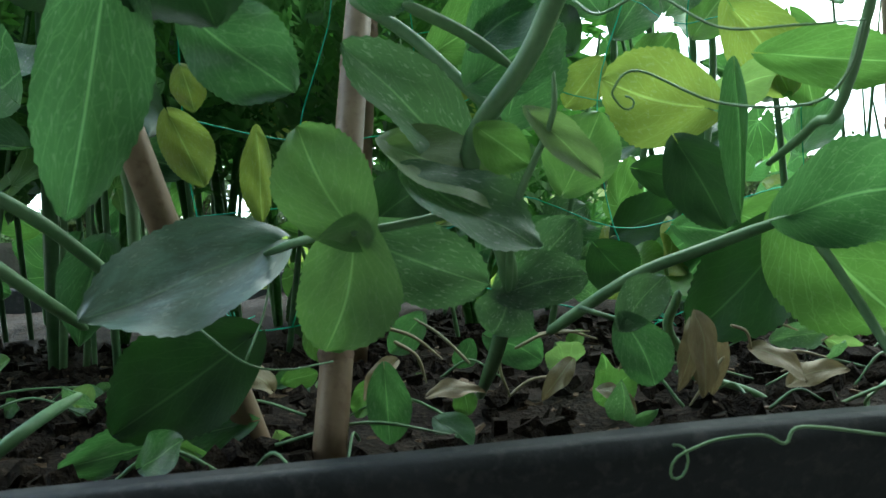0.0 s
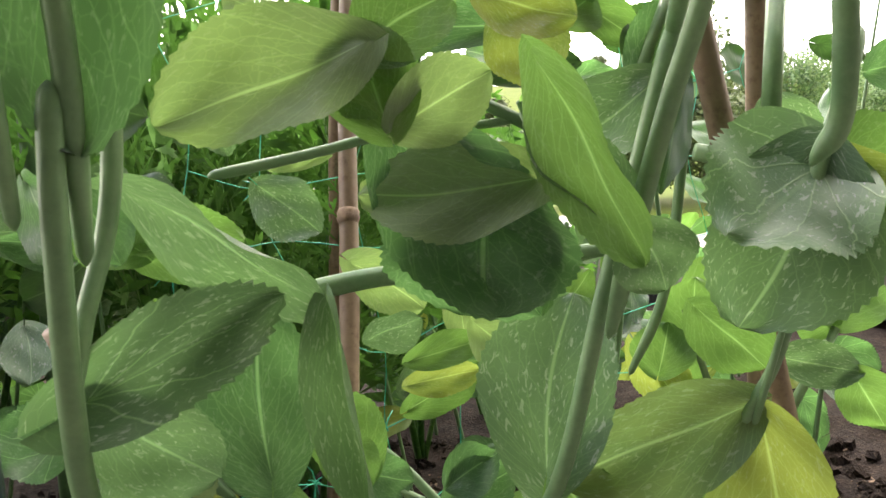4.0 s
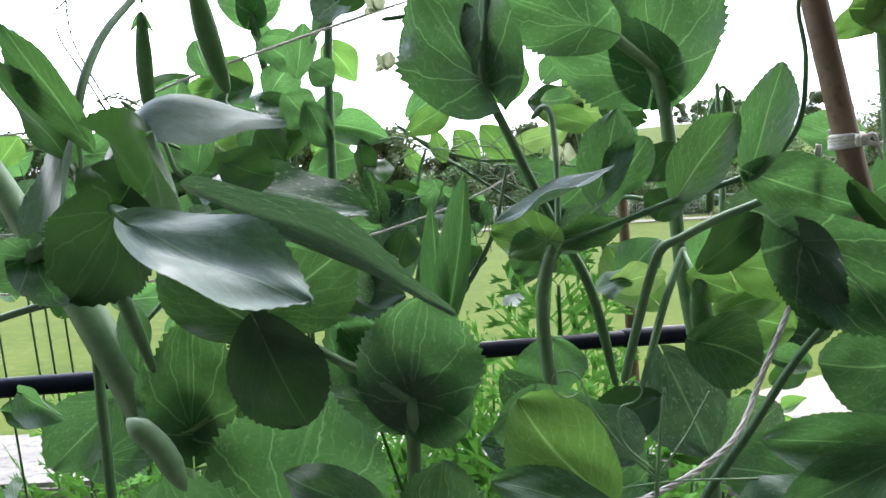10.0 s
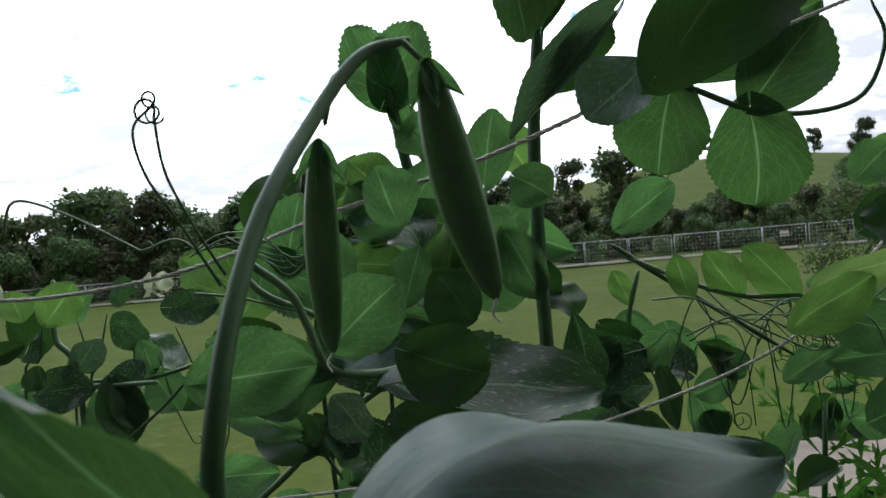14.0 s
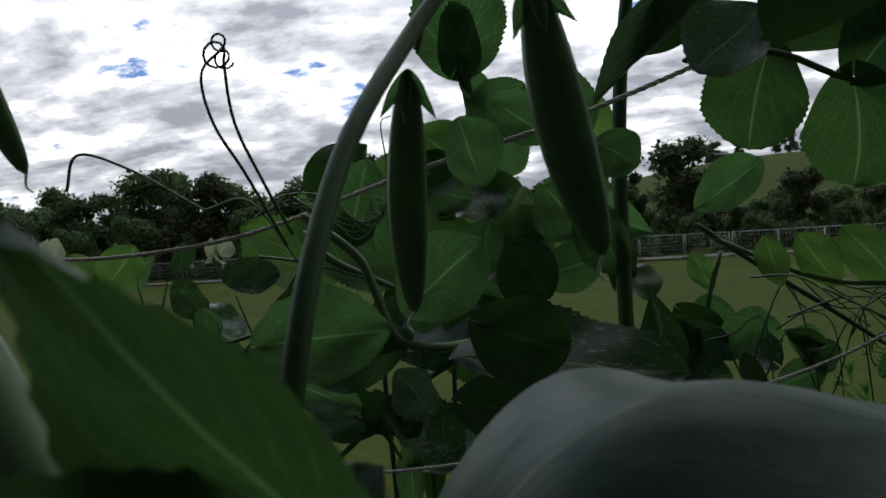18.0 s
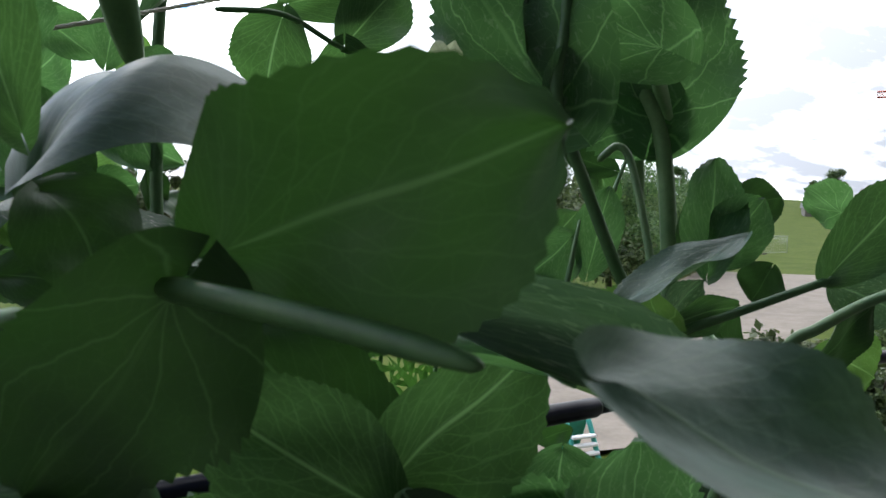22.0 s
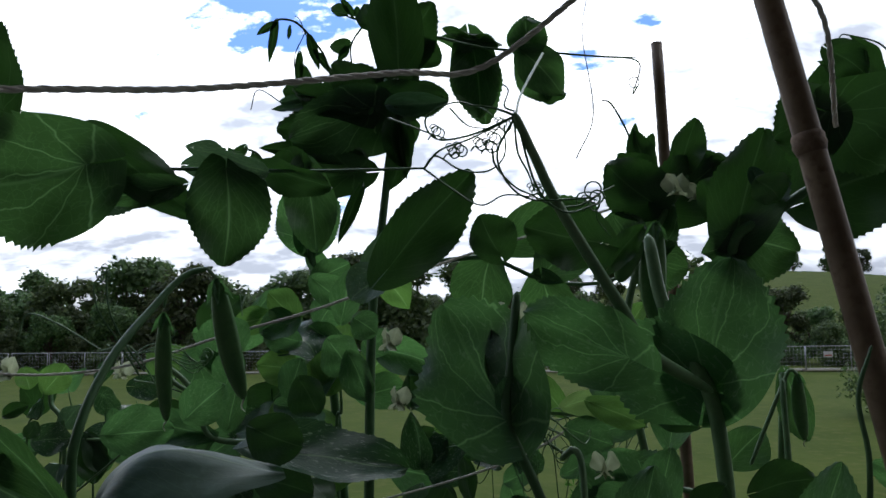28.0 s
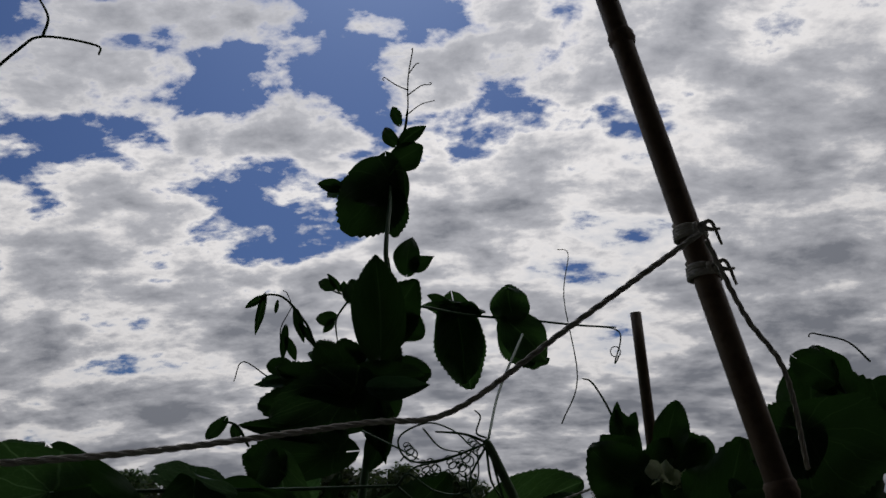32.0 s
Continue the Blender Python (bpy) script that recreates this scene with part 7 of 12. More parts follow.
leaf(PLANT["c"], "st", "green", (-0.1814, 0.1756, 0.5321), (-0.1583, 0.1743, 0.5187), (0.1429, -0.9324, 0.3321), 0.0236)
leaf(PLANT["c"], "st", "green", (-0.1814, 0.1756, 0.5321), (-0.1957, 0.1746, 0.5260), (0.0844, -0.9958, -0.0344), 0.0189)
leaf(PLANT["c"], "dr", "dark", (-0.1619, 0.1833, 0.5595), (-0.1518, 0.1815, 0.5429), (0.2465, -0.9352, 0.2542), 0.0208)
leaf(PLANT["c"], "fo", "green", (-0.1594, 0.1974, 0.5099), (-0.1574, 0.1947, 0.4872), (0.3473, -0.9269, 0.1421), 0.0157)
leaf(PLANT["c"], "st", "green", (-0.0594, 0.1847, 0.4737), (-0.0827, 0.1878, 0.5019), (0.1080, -0.9750, 0.1941), 0.0251)
leaf(PLANT["c"], "rd", "green", (-0.0180, 0.1759, 0.4777), (-0.0145, 0.1736, 0.4583), (-0.1663, -0.9822, 0.0876), 0.0369)
leaf(PLANT["c"], "ov", "blue", (0.0035, 0.1949, 0.4655), (0.0163, 0.1929, 0.4473), (-0.0617, -0.9959, 0.0668), 0.0209)
leaf(PLANT["d"], "st", "lime", (-0.0074, 0.2316, 0.5240), (-0.0275, 0.2436, 0.5276), (-0.4687, -0.8541, 0.2255), 0.0202)
leaf(PLANT["d"], "st", "green", (-0.0067, 0.2345, 0.5230), (-0.0205, 0.2362, 0.5118), (-0.2461, -0.9571, 0.1531), 0.0188)
leaf(PLANT["d"], "ov", "blue", (0.0144, 0.2252, 0.5488), (-0.0263, 0.2272, 0.5301), (-0.4168, -0.1800, 0.8910), 0.0151)
leaf(PLANT["d"], "ov", "green", (0.0137, 0.2369, 0.5392), (0.0247, 0.2474, 0.5733), (-0.2261, -0.9088, 0.3506), 0.0218)
leaf(PLANT["d"], "ov", "deep", (-0.0022, 0.2388, 0.5233), (0.0237, 0.2345, 0.5295), (-0.0289, -0.8783, -0.4773), 0.0159)
stem(PLANT["d"], [(-0.0056, 0.2309, 0.5208), (-0.0103, 0.2294, 0.5019), (-0.0095, 0.2314, 0.4771), (-0.0061, 0.2333, 0.4513), (-0.0036, 0.2378, 0.4058), (-0.0007, 0.2578, 0.3216)], 0.00258, 0.00322, "stem", "stem")
stem(PLANT["d"], [(-0.0033, 0.2359, 0.5205), (0.0188, 0.2263, 0.5288), (0.0399, 0.2160, 0.5376), (0.0638, 0.2058, 0.5460), (0.0773, 0.2004, 0.5604), (0.0801, 0.1989, 0.5833), (0.0786, 0.2006, 0.6021), (0.0829, 0.2002, 0.6171)], 0.00151, 0.00063, "stem_dark", "stem")
stem(PLANT["d"], [(0.0231, 0.2448, 0.4631), (0.0282, 0.2346, 0.4913), (0.0342, 0.2259, 0.5164), (0.0422, 0.2217, 0.5226), (0.0551, 0.2180, 0.5294), (0.0695, 0.2138, 0.5352), (0.0856, 0.2144, 0.5424)], 0.00199, 0.00154, "stem", "stem")
leaf(PLANT["d"], "ov", "deep", (0.0395, 0.2152, 0.5390), (0.0577, 0.2007, 0.5666), (-0.5745, -0.8171, -0.0487), 0.0214)
leaf(PLANT["d"], "ov", "green", (0.0627, 0.2041, 0.5469), (0.0742, 0.2029, 0.5831), (-0.5381, -0.8309, 0.1418), 0.0194)
leaf(PLANT["d"], "ov", "green", (0.0630, 0.2040, 0.5456), (0.0961, 0.1926, 0.5319), (-0.3362, -0.9413, -0.0290), 0.0242)
leaf(PLANT["d"], "ov", "green", (0.0207, 0.2403, 0.5418), (0.0351, 0.2370, 0.5613), (-0.3501, -0.9312, 0.1018), 0.0200)
leaf(PLANT["d"], "ov", "blue", (-0.0005, 0.2455, 0.5191), (0.0156, 0.2415, 0.5365), (0.0976, -0.9475, -0.3043), 0.0191)
leaf(PLANT["d"], "ov", "dark", (0.0450, 0.2429, 0.5392), (0.0379, 0.2444, 0.5283), (-0.4079, -0.9025, 0.1386), 0.0163)
leaf(PLANT["d"], "ov", "blue", (0.0657, 0.2360, 0.5338), (0.0880, 0.2283, 0.5249), (-0.4458, -0.7769, -0.4446), 0.0230)
leaf(PLANT["d"], "st", "green", (-0.0284, 0.2537, 0.5889), (-0.0523, 0.2746, 0.6316), (-0.3756, -0.8979, 0.2294), 0.0530)
leaf(PLANT["d"], "rd", "green", (-0.0281, 0.2557, 0.5891), (-0.0153, 0.2523, 0.5986), (-0.1784, -0.9774, -0.1132), 0.0232)
leaf(PLANT["d"], "ov", "dark", (-0.0296, 0.2599, 0.5973), (-0.0337, 0.2628, 0.6225), (-0.1989, -0.9766, 0.0822), 0.0105)
leaf(PLANT["d"], "st", "green", (0.0183, 0.2666, 0.6111), (-0.0208, 0.2803, 0.6301), (-0.3876, -0.9106, -0.1434), 0.0348)
leaf(PLANT["d"], "st", "green", (0.0575, 0.3193, 0.5952), (0.0098, 0.3357, 0.6136), (-0.3582, -0.9278, -0.1047), 0.0453)
leaf(PLANT["d"], "st", "green", (0.0575, 0.3193, 0.5952), (0.0710, 0.3188, 0.6520), (-0.3436, -0.9363, 0.0727), 0.0546)
stem(PLANT["d"], [(-0.0236, 0.2552, 0.6358), (-0.0260, 0.2544, 0.6119), (-0.0283, 0.2547, 0.5899), (-0.0188, 0.2544, 0.5660), (-0.0047, 0.2531, 0.5342), (0.0116, 0.2510, 0.5011), (0.0213, 0.2557, 0.4593)], 0.00171, 0.00226, "stem_dark", "stem")
stem(PLANT["d"], [(0.0360, 0.3327, 0.6629), (0.0414, 0.3267, 0.6299), (0.0575, 0.3193, 0.5952), (0.0628, 0.3176, 0.5628), (0.0666, 0.3178, 0.5036), (0.0776, 0.3199, 0.4289), (0.0830, 0.3235, 0.3499)], 0.00304, 0.00402, "stem", "stem")
stem(PLANT["d"], [(-0.0080, 0.2619, 0.5734), (-0.0036, 0.2587, 0.5773), (-0.0008, 0.2553, 0.5715), (-0.0005, 0.2474, 0.5487), (-0.0024, 0.2377, 0.5201)], 0.00127, 0.00135, "stem", "stem")
stem(PLANT["d"], [(0.1044, 0.3748, 0.5935), (0.1048, 0.3710, 0.5378), (0.1026, 0.3680, 0.4822), (0.1082, 0.3801, 0.3729)], 0.00139, 0.00234, "stem", "stem")
leaf(PLANT["d"], "fo", "green", (-0.0483, 0.2587, 0.4902), (-0.0377, 0.2699, 0.5512), (-0.0995, -0.9755, 0.1959), 0.0200)
leaf(PLANT["d"], "fo", "green", (-0.0526, 0.2702, 0.4837), (-0.0535, 0.2741, 0.5392), (-0.0639, -0.9955, 0.0693), 0.0172)
stem(PLANT["d"], [(-0.0486, 0.2575, 0.4702), (-0.0449, 0.2580, 0.4946), (-0.0346, 0.2558, 0.5120), (-0.0261, 0.2543, 0.5294), (-0.0203, 0.2541, 0.5538)], 0.00157, 0.00070, "stem", "stem")
pod(PLANT["d"], (0.0607, 0.2668, 0.4992), (0.0644, 0.2634, 0.4655), 0.0105)
stem(PLANT["d"], [(0.0603, 0.2887, 0.5110), (0.0481, 0.2804, 0.4855), (0.0375, 0.2813, 0.4479)], 0.00195, 0.00188, "stem", "stem")
stem(PLANT["d"], [(0.0603, 0.2887, 0.5110), (0.0607, 0.2668, 0.4992)], 0.00086, 0.00081, "stem", "stem")
leaf(PLANT["d"], "ov", "lime", (0.0578, 0.2679, 0.5022), (0.0750, 0.2619, 0.4942), (-0.2721, -0.9537, 0.1280), 0.0162)
leaf(PLANT["d"], "ov", "pale", (0.0283, 0.2875, 0.4979), (0.0503, 0.2808, 0.5022), (-0.1783, -0.8730, -0.4539), 0.0191)
leaf(PLANT["d"], "rd", "lime", (0.0740, 0.2722, 0.4856), (0.0960, 0.2656, 0.4919), (-0.3481, -0.8934, 0.2839), 0.0188)
leaf(PLANT["d"], "rd", "deep", (0.0566, 0.2560, 0.4751), (0.0807, 0.2477, 0.4654), (-0.2359, -0.9461, 0.2220), 0.0332)
leaf(PLANT["d"], "ov", "green", (-0.0000, 0.2947, 0.4707), (-0.0024, 0.2939, 0.4478), (-0.2605, -0.9637, 0.0588), 0.0335)
leaf(PLANT["d"], "ov", "green", (0.0332, 0.3303, 0.5319), (0.0428, 0.3295, 0.5674), (-0.3119, -0.9479, 0.0654), 0.0213)
leaf(PLANT["d"], "ov", "green", (0.0266, 0.3333, 0.5461), (0.0106, 0.3374, 0.5318), (-0.2883, -0.9564, 0.0459), 0.0261)
leaf(PLANT["d"], "ov", "dark", (0.0567, 0.3466, 0.5753), (0.0353, 0.3539, 0.5827), (-0.3346, -0.9415, -0.0414), 0.0151)
leaf(PLANT["d"], "dr", "green", (0.0237, 0.3792, 0.5917), (0.0060, 0.3848, 0.5916), (-0.3011, -0.9505, -0.0765), 0.0159)
leaf(PLANT["d"], "ov", "lime", (0.0088, 0.3729, 0.5832), (0.0357, 0.3637, 0.5730), (-0.3280, -0.9446, -0.0126), 0.0155)
leaf(PLANT["d"], "ov", "dark", (0.0552, 0.2830, 0.5586), (0.0430, 0.2859, 0.5439), (-0.3446, -0.9332, 0.1018), 0.0167)
leaf(PLANT["d"], "rd", "dark", (0.0697, 0.2887, 0.5563), (0.0904, 0.2826, 0.5628), (-0.3029, -0.9507, 0.0669), 0.0195)
leaf(PLANT["h"], "st", "green", (0.0706, 0.1811, 0.5226), (0.1016, 0.1695, 0.4957), (-0.3897, -0.9195, -0.0522), 0.0337)
leaf(PLANT["h"], "st", "dark", (0.0706, 0.1811, 0.5226), (0.0786, 0.1787, 0.4945), (-0.6284, -0.7631, 0.1512), 0.0220)
leaf(PLANT["h"], "fo", "dark", (0.0901, 0.1866, 0.5399), (0.1065, 0.1799, 0.5182), (-0.5186, -0.8443, -0.1348), 0.0115)
leaf(PLANT["h"], "st", "lime", (0.1295, 0.2415, 0.6058), (0.1712, 0.2279, 0.6001), (-0.3284, -0.9233, -0.1991), 0.0264)
leaf(PLANT["h"], "st", "lime", (0.1295, 0.2415, 0.6058), (0.1521, 0.2355, 0.6244), (-0.3560, -0.9243, 0.1373), 0.0224)
leaf(PLANT["h"], "st", "lime", (0.1330, 0.2457, 0.6066), (0.1111, 0.2521, 0.5986), (-0.2822, -0.9593, 0.0026), 0.0139)
stem(PLANT["h"], [(0.1314, 0.2540, 0.6457), (0.1291, 0.2478, 0.6205), (0.1300, 0.2457, 0.5927), (0.1328, 0.2475, 0.5529), (0.1361, 0.2536, 0.5025), (0.1400, 0.2591, 0.4444)], 0.00222, 0.00281, "stem", "stem")
stem(PLANT["h"], [(0.1295, 0.2415, 0.6058), (0.1443, 0.2368, 0.6059), (0.1666, 0.2295, 0.6021)], 0.00156, 0.00117, "stem", "stem")
leaf(PLANT["h"], "rd", "green", (0.1089, 0.1846, 0.4808), (0.0776, 0.1862, 0.4810), (-0.0483, -0.9904, 0.1298), 0.0326)
leaf(PLANT["h"], "ov", "dark", (0.1064, 0.1777, 0.4808), (0.1156, 0.1752, 0.4627), (-0.3658, -0.9288, -0.0597), 0.0133)
leaf(PLANT["h"], "rd", "green", (0.0859, 0.1160, 0.5062), (0.0940, 0.1184, 0.5314), (-0.4440, -0.8671, 0.2261), 0.0272)
leaf(PLANT["h"], "ov", "green", (0.0932, 0.1561, 0.4624), (0.0478, 0.1587, 0.4655), (-0.0425, -0.9804, 0.1924), 0.0208)
leaf(PLANT["h"], "ov", "green", (0.0899, 0.1513, 0.4626), (0.0498, 0.1512, 0.4443), (-0.1597, -0.9215, 0.3539), 0.0221)
leaf(PLANT["h"], "rd", "green", (0.1123, 0.2188, 0.5362), (0.1342, 0.2186, 0.5435), (-0.0369, -0.9965, 0.0756), 0.0234)
leaf(PLANT["h"], "rd", "green", (0.1259, 0.1765, 0.5062), (0.0831, 0.1781, 0.5017), (-0.0471, -0.9943, 0.0956), 0.0205)
leaf(PLANT["h"], "st", "green", (0.1057, 0.1686, 0.4443), (0.1255, 0.1651, 0.4213), (-0.2205, -0.9746, -0.0397), 0.0326)
leaf(PLANT["h"], "ov", "lime", (0.0761, 0.1280, 0.4286), (0.1013, 0.1259, 0.4208), (-0.0012, -0.9664, 0.2572), 0.0169)
leaf(PLANT["h"], "ov", "blue", (0.0987, 0.2082, 0.4349), (0.1186, 0.2057, 0.4211), (-0.0904, -0.9946, 0.0508), 0.0230)
stem(PLANT["h"], [(0.1009, 0.1670, 0.4823), (0.1015, 0.1653, 0.4582), (0.1146, 0.1679, 0.4419), (0.1238, 0.1648, 0.4178)], 0.00177, 0.00181, "stem", "stem")
stem(PLANT["h"], [(0.0306, 0.2168, 0.3918), (0.0459, 0.2100, 0.4280), (0.0621, 0.2116, 0.4499), (0.0807, 0.2136, 0.4757), (0.0989, 0.2149, 0.4954), (0.1172, 0.2258, 0.5109)], 0.00216, 0.00108, "stem_dark", "stem")
leaf(PLANT["h"], "rd", "lime", (0.0731, 0.2477, 0.5072), (0.0978, 0.2456, 0.4987), (-0.0998, -0.9943, -0.0374), 0.0253)
leaf(PLANT["h"], "ov", "dark", (0.0523, 0.2290, 0.5109), (0.0752, 0.2299, 0.5288), (0.1340, -0.9832, -0.1240), 0.0207)
leaf(PLANT["h"], "rd", "lime", (0.0727, 0.2752, 0.4819), (0.1048, 0.2728, 0.4748), (-0.0622, -0.9968, 0.0508), 0.0276)
leaf(PLANT["h"], "ov", "blue", (0.0444, 0.2649, 0.4676), (0.0609, 0.2593, 0.4252), (-0.1662, -0.9840, 0.0640), 0.0366)
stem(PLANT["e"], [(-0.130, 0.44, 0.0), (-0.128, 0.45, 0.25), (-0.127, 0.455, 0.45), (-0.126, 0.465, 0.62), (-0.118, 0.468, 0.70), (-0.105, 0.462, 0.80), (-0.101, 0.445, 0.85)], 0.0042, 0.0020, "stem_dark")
pod(PLANT["e"], (-0.1532, 0.2787, 0.6438), (-0.1429, 0.2836, 0.5932), 0.0106)
pod(PLANT["e"], (-0.1783, 0.2811, 0.6298), (-0.1819, 0.2916, 0.5830), 0.0082)
pod(PLANT["e"], (-0.2808, 0.2855, 0.6586), (-0.2647, 0.2872, 0.6175), 0.0079)
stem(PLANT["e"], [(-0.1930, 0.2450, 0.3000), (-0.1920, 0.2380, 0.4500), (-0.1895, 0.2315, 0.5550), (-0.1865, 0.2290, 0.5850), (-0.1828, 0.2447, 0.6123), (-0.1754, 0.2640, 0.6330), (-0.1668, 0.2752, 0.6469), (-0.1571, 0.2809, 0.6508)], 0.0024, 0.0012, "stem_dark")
stem(PLANT["e"], [(-0.1713, 0.2725, 0.6432), (-0.1731, 0.2722, 0.6401), (-0.1750, 0.2740, 0.6338)], 0.00094, 0.00074, "stem_dark", "stem")
stem(PLANT["e"], [(-0.1581, 0.2797, 0.6503), (-0.1543, 0.2804, 0.6459)], 0.00086, 0.00065, "stem", "stem")
leaf(PLANT["e"], "ar", "gloss", (-0.1630, 0.2050, 0.5620), (-0.1045, 0.2200, 0.5775), (-0.20, -0.45, 0.85), 0.040)
leaf(PLANT["e"], "ov", "spotdark", (-0.1793, 0.3976, 0.5540), (-0.1054, 0.4693, 0.5293), (0.1, -0.75, 0.6), 0.040)
leaf(PLANT["e"], "ov", "green", (-0.1485, 0.4745, 0.6271), (-0.1417, 0.4759, 0.6605), (-0.0641, -0.9964, 0.0563), 0.0231)
leaf(PLANT["e"], "ov", "green", (-0.2172, 0.4445, 0.5839), (-0.2111, 0.4456, 0.6113), (0.1013, -0.9947, 0.0198), 0.0212)
leaf(PLANT["e"], "ov", "green", (-0.2022, 0.4129, 0.5643), (-0.1965, 0.4142, 0.5921), (0.0518, -0.9981, 0.0326), 0.0213)
leaf(PLANT["e"], "ov", "green", (-0.2101, 0.4030, 0.5615), (-0.2562, 0.4050, 0.5721), (-0.0039, -0.9859, 0.1675), 0.0212)
leaf(PLANT["e"], "rd", "green", (-0.2103, 0.4050, 0.5600), (-0.2434, 0.4054, 0.5466), (-0.0471, -0.9950, 0.0880), 0.0193)
leaf(PLANT["e"], "ov", "dark", (-0.2388, 0.4365, 0.5722), (-0.2667, 0.4373, 0.5706), (-0.0336, -0.9959, 0.0841), 0.0162)
leaf(PLANT["e"], "rd", "dark", (-0.1777, 0.3922, 0.5665), (-0.1500, 0.3909, 0.5567), (-0.0032, -0.9917, 0.1289), 0.0303)
leaf(PLANT["e"], "ov", "green", (-0.1348, 0.4541, 0.6281), (-0.1197, 0.4531, 0.6180), (-0.1186, -0.9896, -0.0813), 0.0213)
leaf(PLANT["e"], "ov", "dark", (-0.1707, 0.4533, 0.5891), (-0.1573, 0.4517, 0.5673), (-0.0332, -0.9983, 0.0487), 0.0261)
leaf(PLANT["e"], "ov", "green", (-0.1566, 0.4740, 0.6129), (-0.1398, 0.4725, 0.5922), (-0.0897, -0.9960, 0.0024), 0.0301)
leaf(PLANT["e"], "ov", "green", (-0.1801, 0.5170, 0.6567), (-0.1530, 0.5151, 0.6362), (-0.1078, -0.9928, -0.0514), 0.0251)
leaf(PLANT["e"], "rd", "dark", (-0.1918, 0.4409, 0.5282), (-0.1576, 0.4394, 0.5201), (0.0123, -0.9734, 0.2288), 0.0299)
leaf(PLANT["e"], "ov", "green", (-0.1405, 0.4631, 0.6047), (-0.1270, 0.4612, 0.5749), (-0.1199, -0.9927, 0.0094), 0.0220)
leaf(PLANT["e"], "ov", "blue", (-0.2200, 0.4523, 0.5389), (-0.2065, 0.4510, 0.5218), (-0.2791, -0.9484, -0.1503), 0.0246)
leaf(PLANT["e"], "ov", "green", (-0.1912, 0.4933, 0.5750), (-0.1822, 0.4943, 0.6012), (0.0140, -0.9993, 0.0341), 0.0212)
stem(PLANT["e"], [(-0.2382, 0.3961, 0.6058), (-0.2220, 0.3999, 0.5913), (-0.2168, 0.4021, 0.5789), (-0.2097, 0.4030, 0.5615), (-0.1941, 0.4123, 0.5561), (-0.1769, 0.4418, 0.5553)], 0.00156, 0.00184, "stem", "stem")
stem(PLANT["e"], [(-0.2447, 0.4161, 0.5998), (-0.2347, 0.4152, 0.5890), (-0.2131, 0.4239, 0.5768)], 0.00146, 0.00151, "stem", "stem")
leaf(PLANT["e"], "fo", "blue", (-0.0887, 0.4457, 0.6911), (-0.1340, 0.4649, 0.6447), (-0.3845, -0.9231, -0.0060), 0.0250)
leaf(PLANT["e"], "ru", "dark", (-0.1145, 0.4604, 0.6686), (-0.0895, 0.4608, 0.6917), (0.3513, -0.8617, -0.3661), 0.0250)
leaf(PLANT["e"], "ov", "deep", (-0.1650, 0.1870, 0.5700), (-0.1741, 0.1576, 0.6043), (0.28, -0.77, -0.56), 0.0140)
leaf(PLANT["e"], "ov", "deep", (-0.1765, 0.1980, 0.5640), (-0.1775, 0.1500, 0.5920), (1.0, -0.1, 0.0), 0.018)
leaf(PLANT["e"], "ov", "silver", (-0.1910, 0.1960, 0.5220), (-0.1665, 0.1926, 0.5820), (-0.5, -0.7, 0.5), 0.028)
stem(PLANT["e"], [(-0.1459, 0.1592, 0.5464), (-0.1370, 0.1460, 0.5452), (-0.1270, 0.1320, 0.5432), (-0.1190, 0.1200, 0.5412)], 0.0019, 0.0015, "stem_dark", "stem")
leaf(PLANT["e"], "st", "dark", (-0.1452, 0.1592, 0.5448), (-0.1635, 0.1658, 0.5198), (0.1, -0.95, -0.2), 0.034)
leaf(PLANT["e"], "ov", "dark", (-0.1370, 0.1640, 0.5514), (-0.1120, 0.1120, 0.5660), (-0.70, -0.48, -0.50), 0.038)
leaf(PLANT["e"], "ov", "dark", (-0.1028, 0.1928, 0.5009), (-0.1298, 0.2083, 0.5344), (-0.1548, -0.9388, 0.3077), 0.0346)
leaf(PLANT["e"], "st", "green", (-0.2312, 0.1874, 0.6083), (-0.2021, 0.1919, 0.6140), (0.1982, -0.9688, -0.1492), 0.0320)
stem(PLANT["e"], [(-0.2427, 0.2365, 0.5917), (-0.2202, 0.2283, 0.5592), (-0.2075, 0.2237, 0.5403), (-0.1937, 0.2188, 0.5235), (-0.1724, 0.2099, 0.4906), (-0.1501, 0.2097, 0.4445)], 0.00439, 0.00828, "stem", "stem")
leaf(PLANT["f"], "ov", "lime", (-0.1983, 0.5362, 0.6273), (-0.2209, 0.5379, 0.6486), (-0.0500, -0.9983, 0.0302), 0.0269)
leaf(PLANT["f"], "dr", "green", (-0.2384, 0.5474, 0.6269), (-0.2194, 0.5481, 0.6532), (0.1247, -0.9901, -0.0637), 0.0120)
leaf(PLANT["f"], "ov", "green", (-0.3069, 0.5473, 0.5210), (-0.2612, 0.5449, 0.5006), (0.0725, -0.9579, 0.2779), 0.0248)
leaf(PLANT["f"], "ov", "dark", (-0.2554, 0.5452, 0.5101), (-0.2472, 0.5438, 0.4886), (-0.1281, -0.9917, 0.0123), 0.0225)
leaf(PLANT["f"], "ov", "green", (-0.3493, 0.6127, 0.4597), (-0.2970, 0.6112, 0.4612), (-0.0369, -0.9623, 0.2696), 0.0307)
leaf(PLANT["f"], "ov", "green", (-0.2404, 0.5585, 0.4446), (-0.2405, 0.5603, 0.4822), (0.1320, -0.9900, 0.0497), 0.0163)
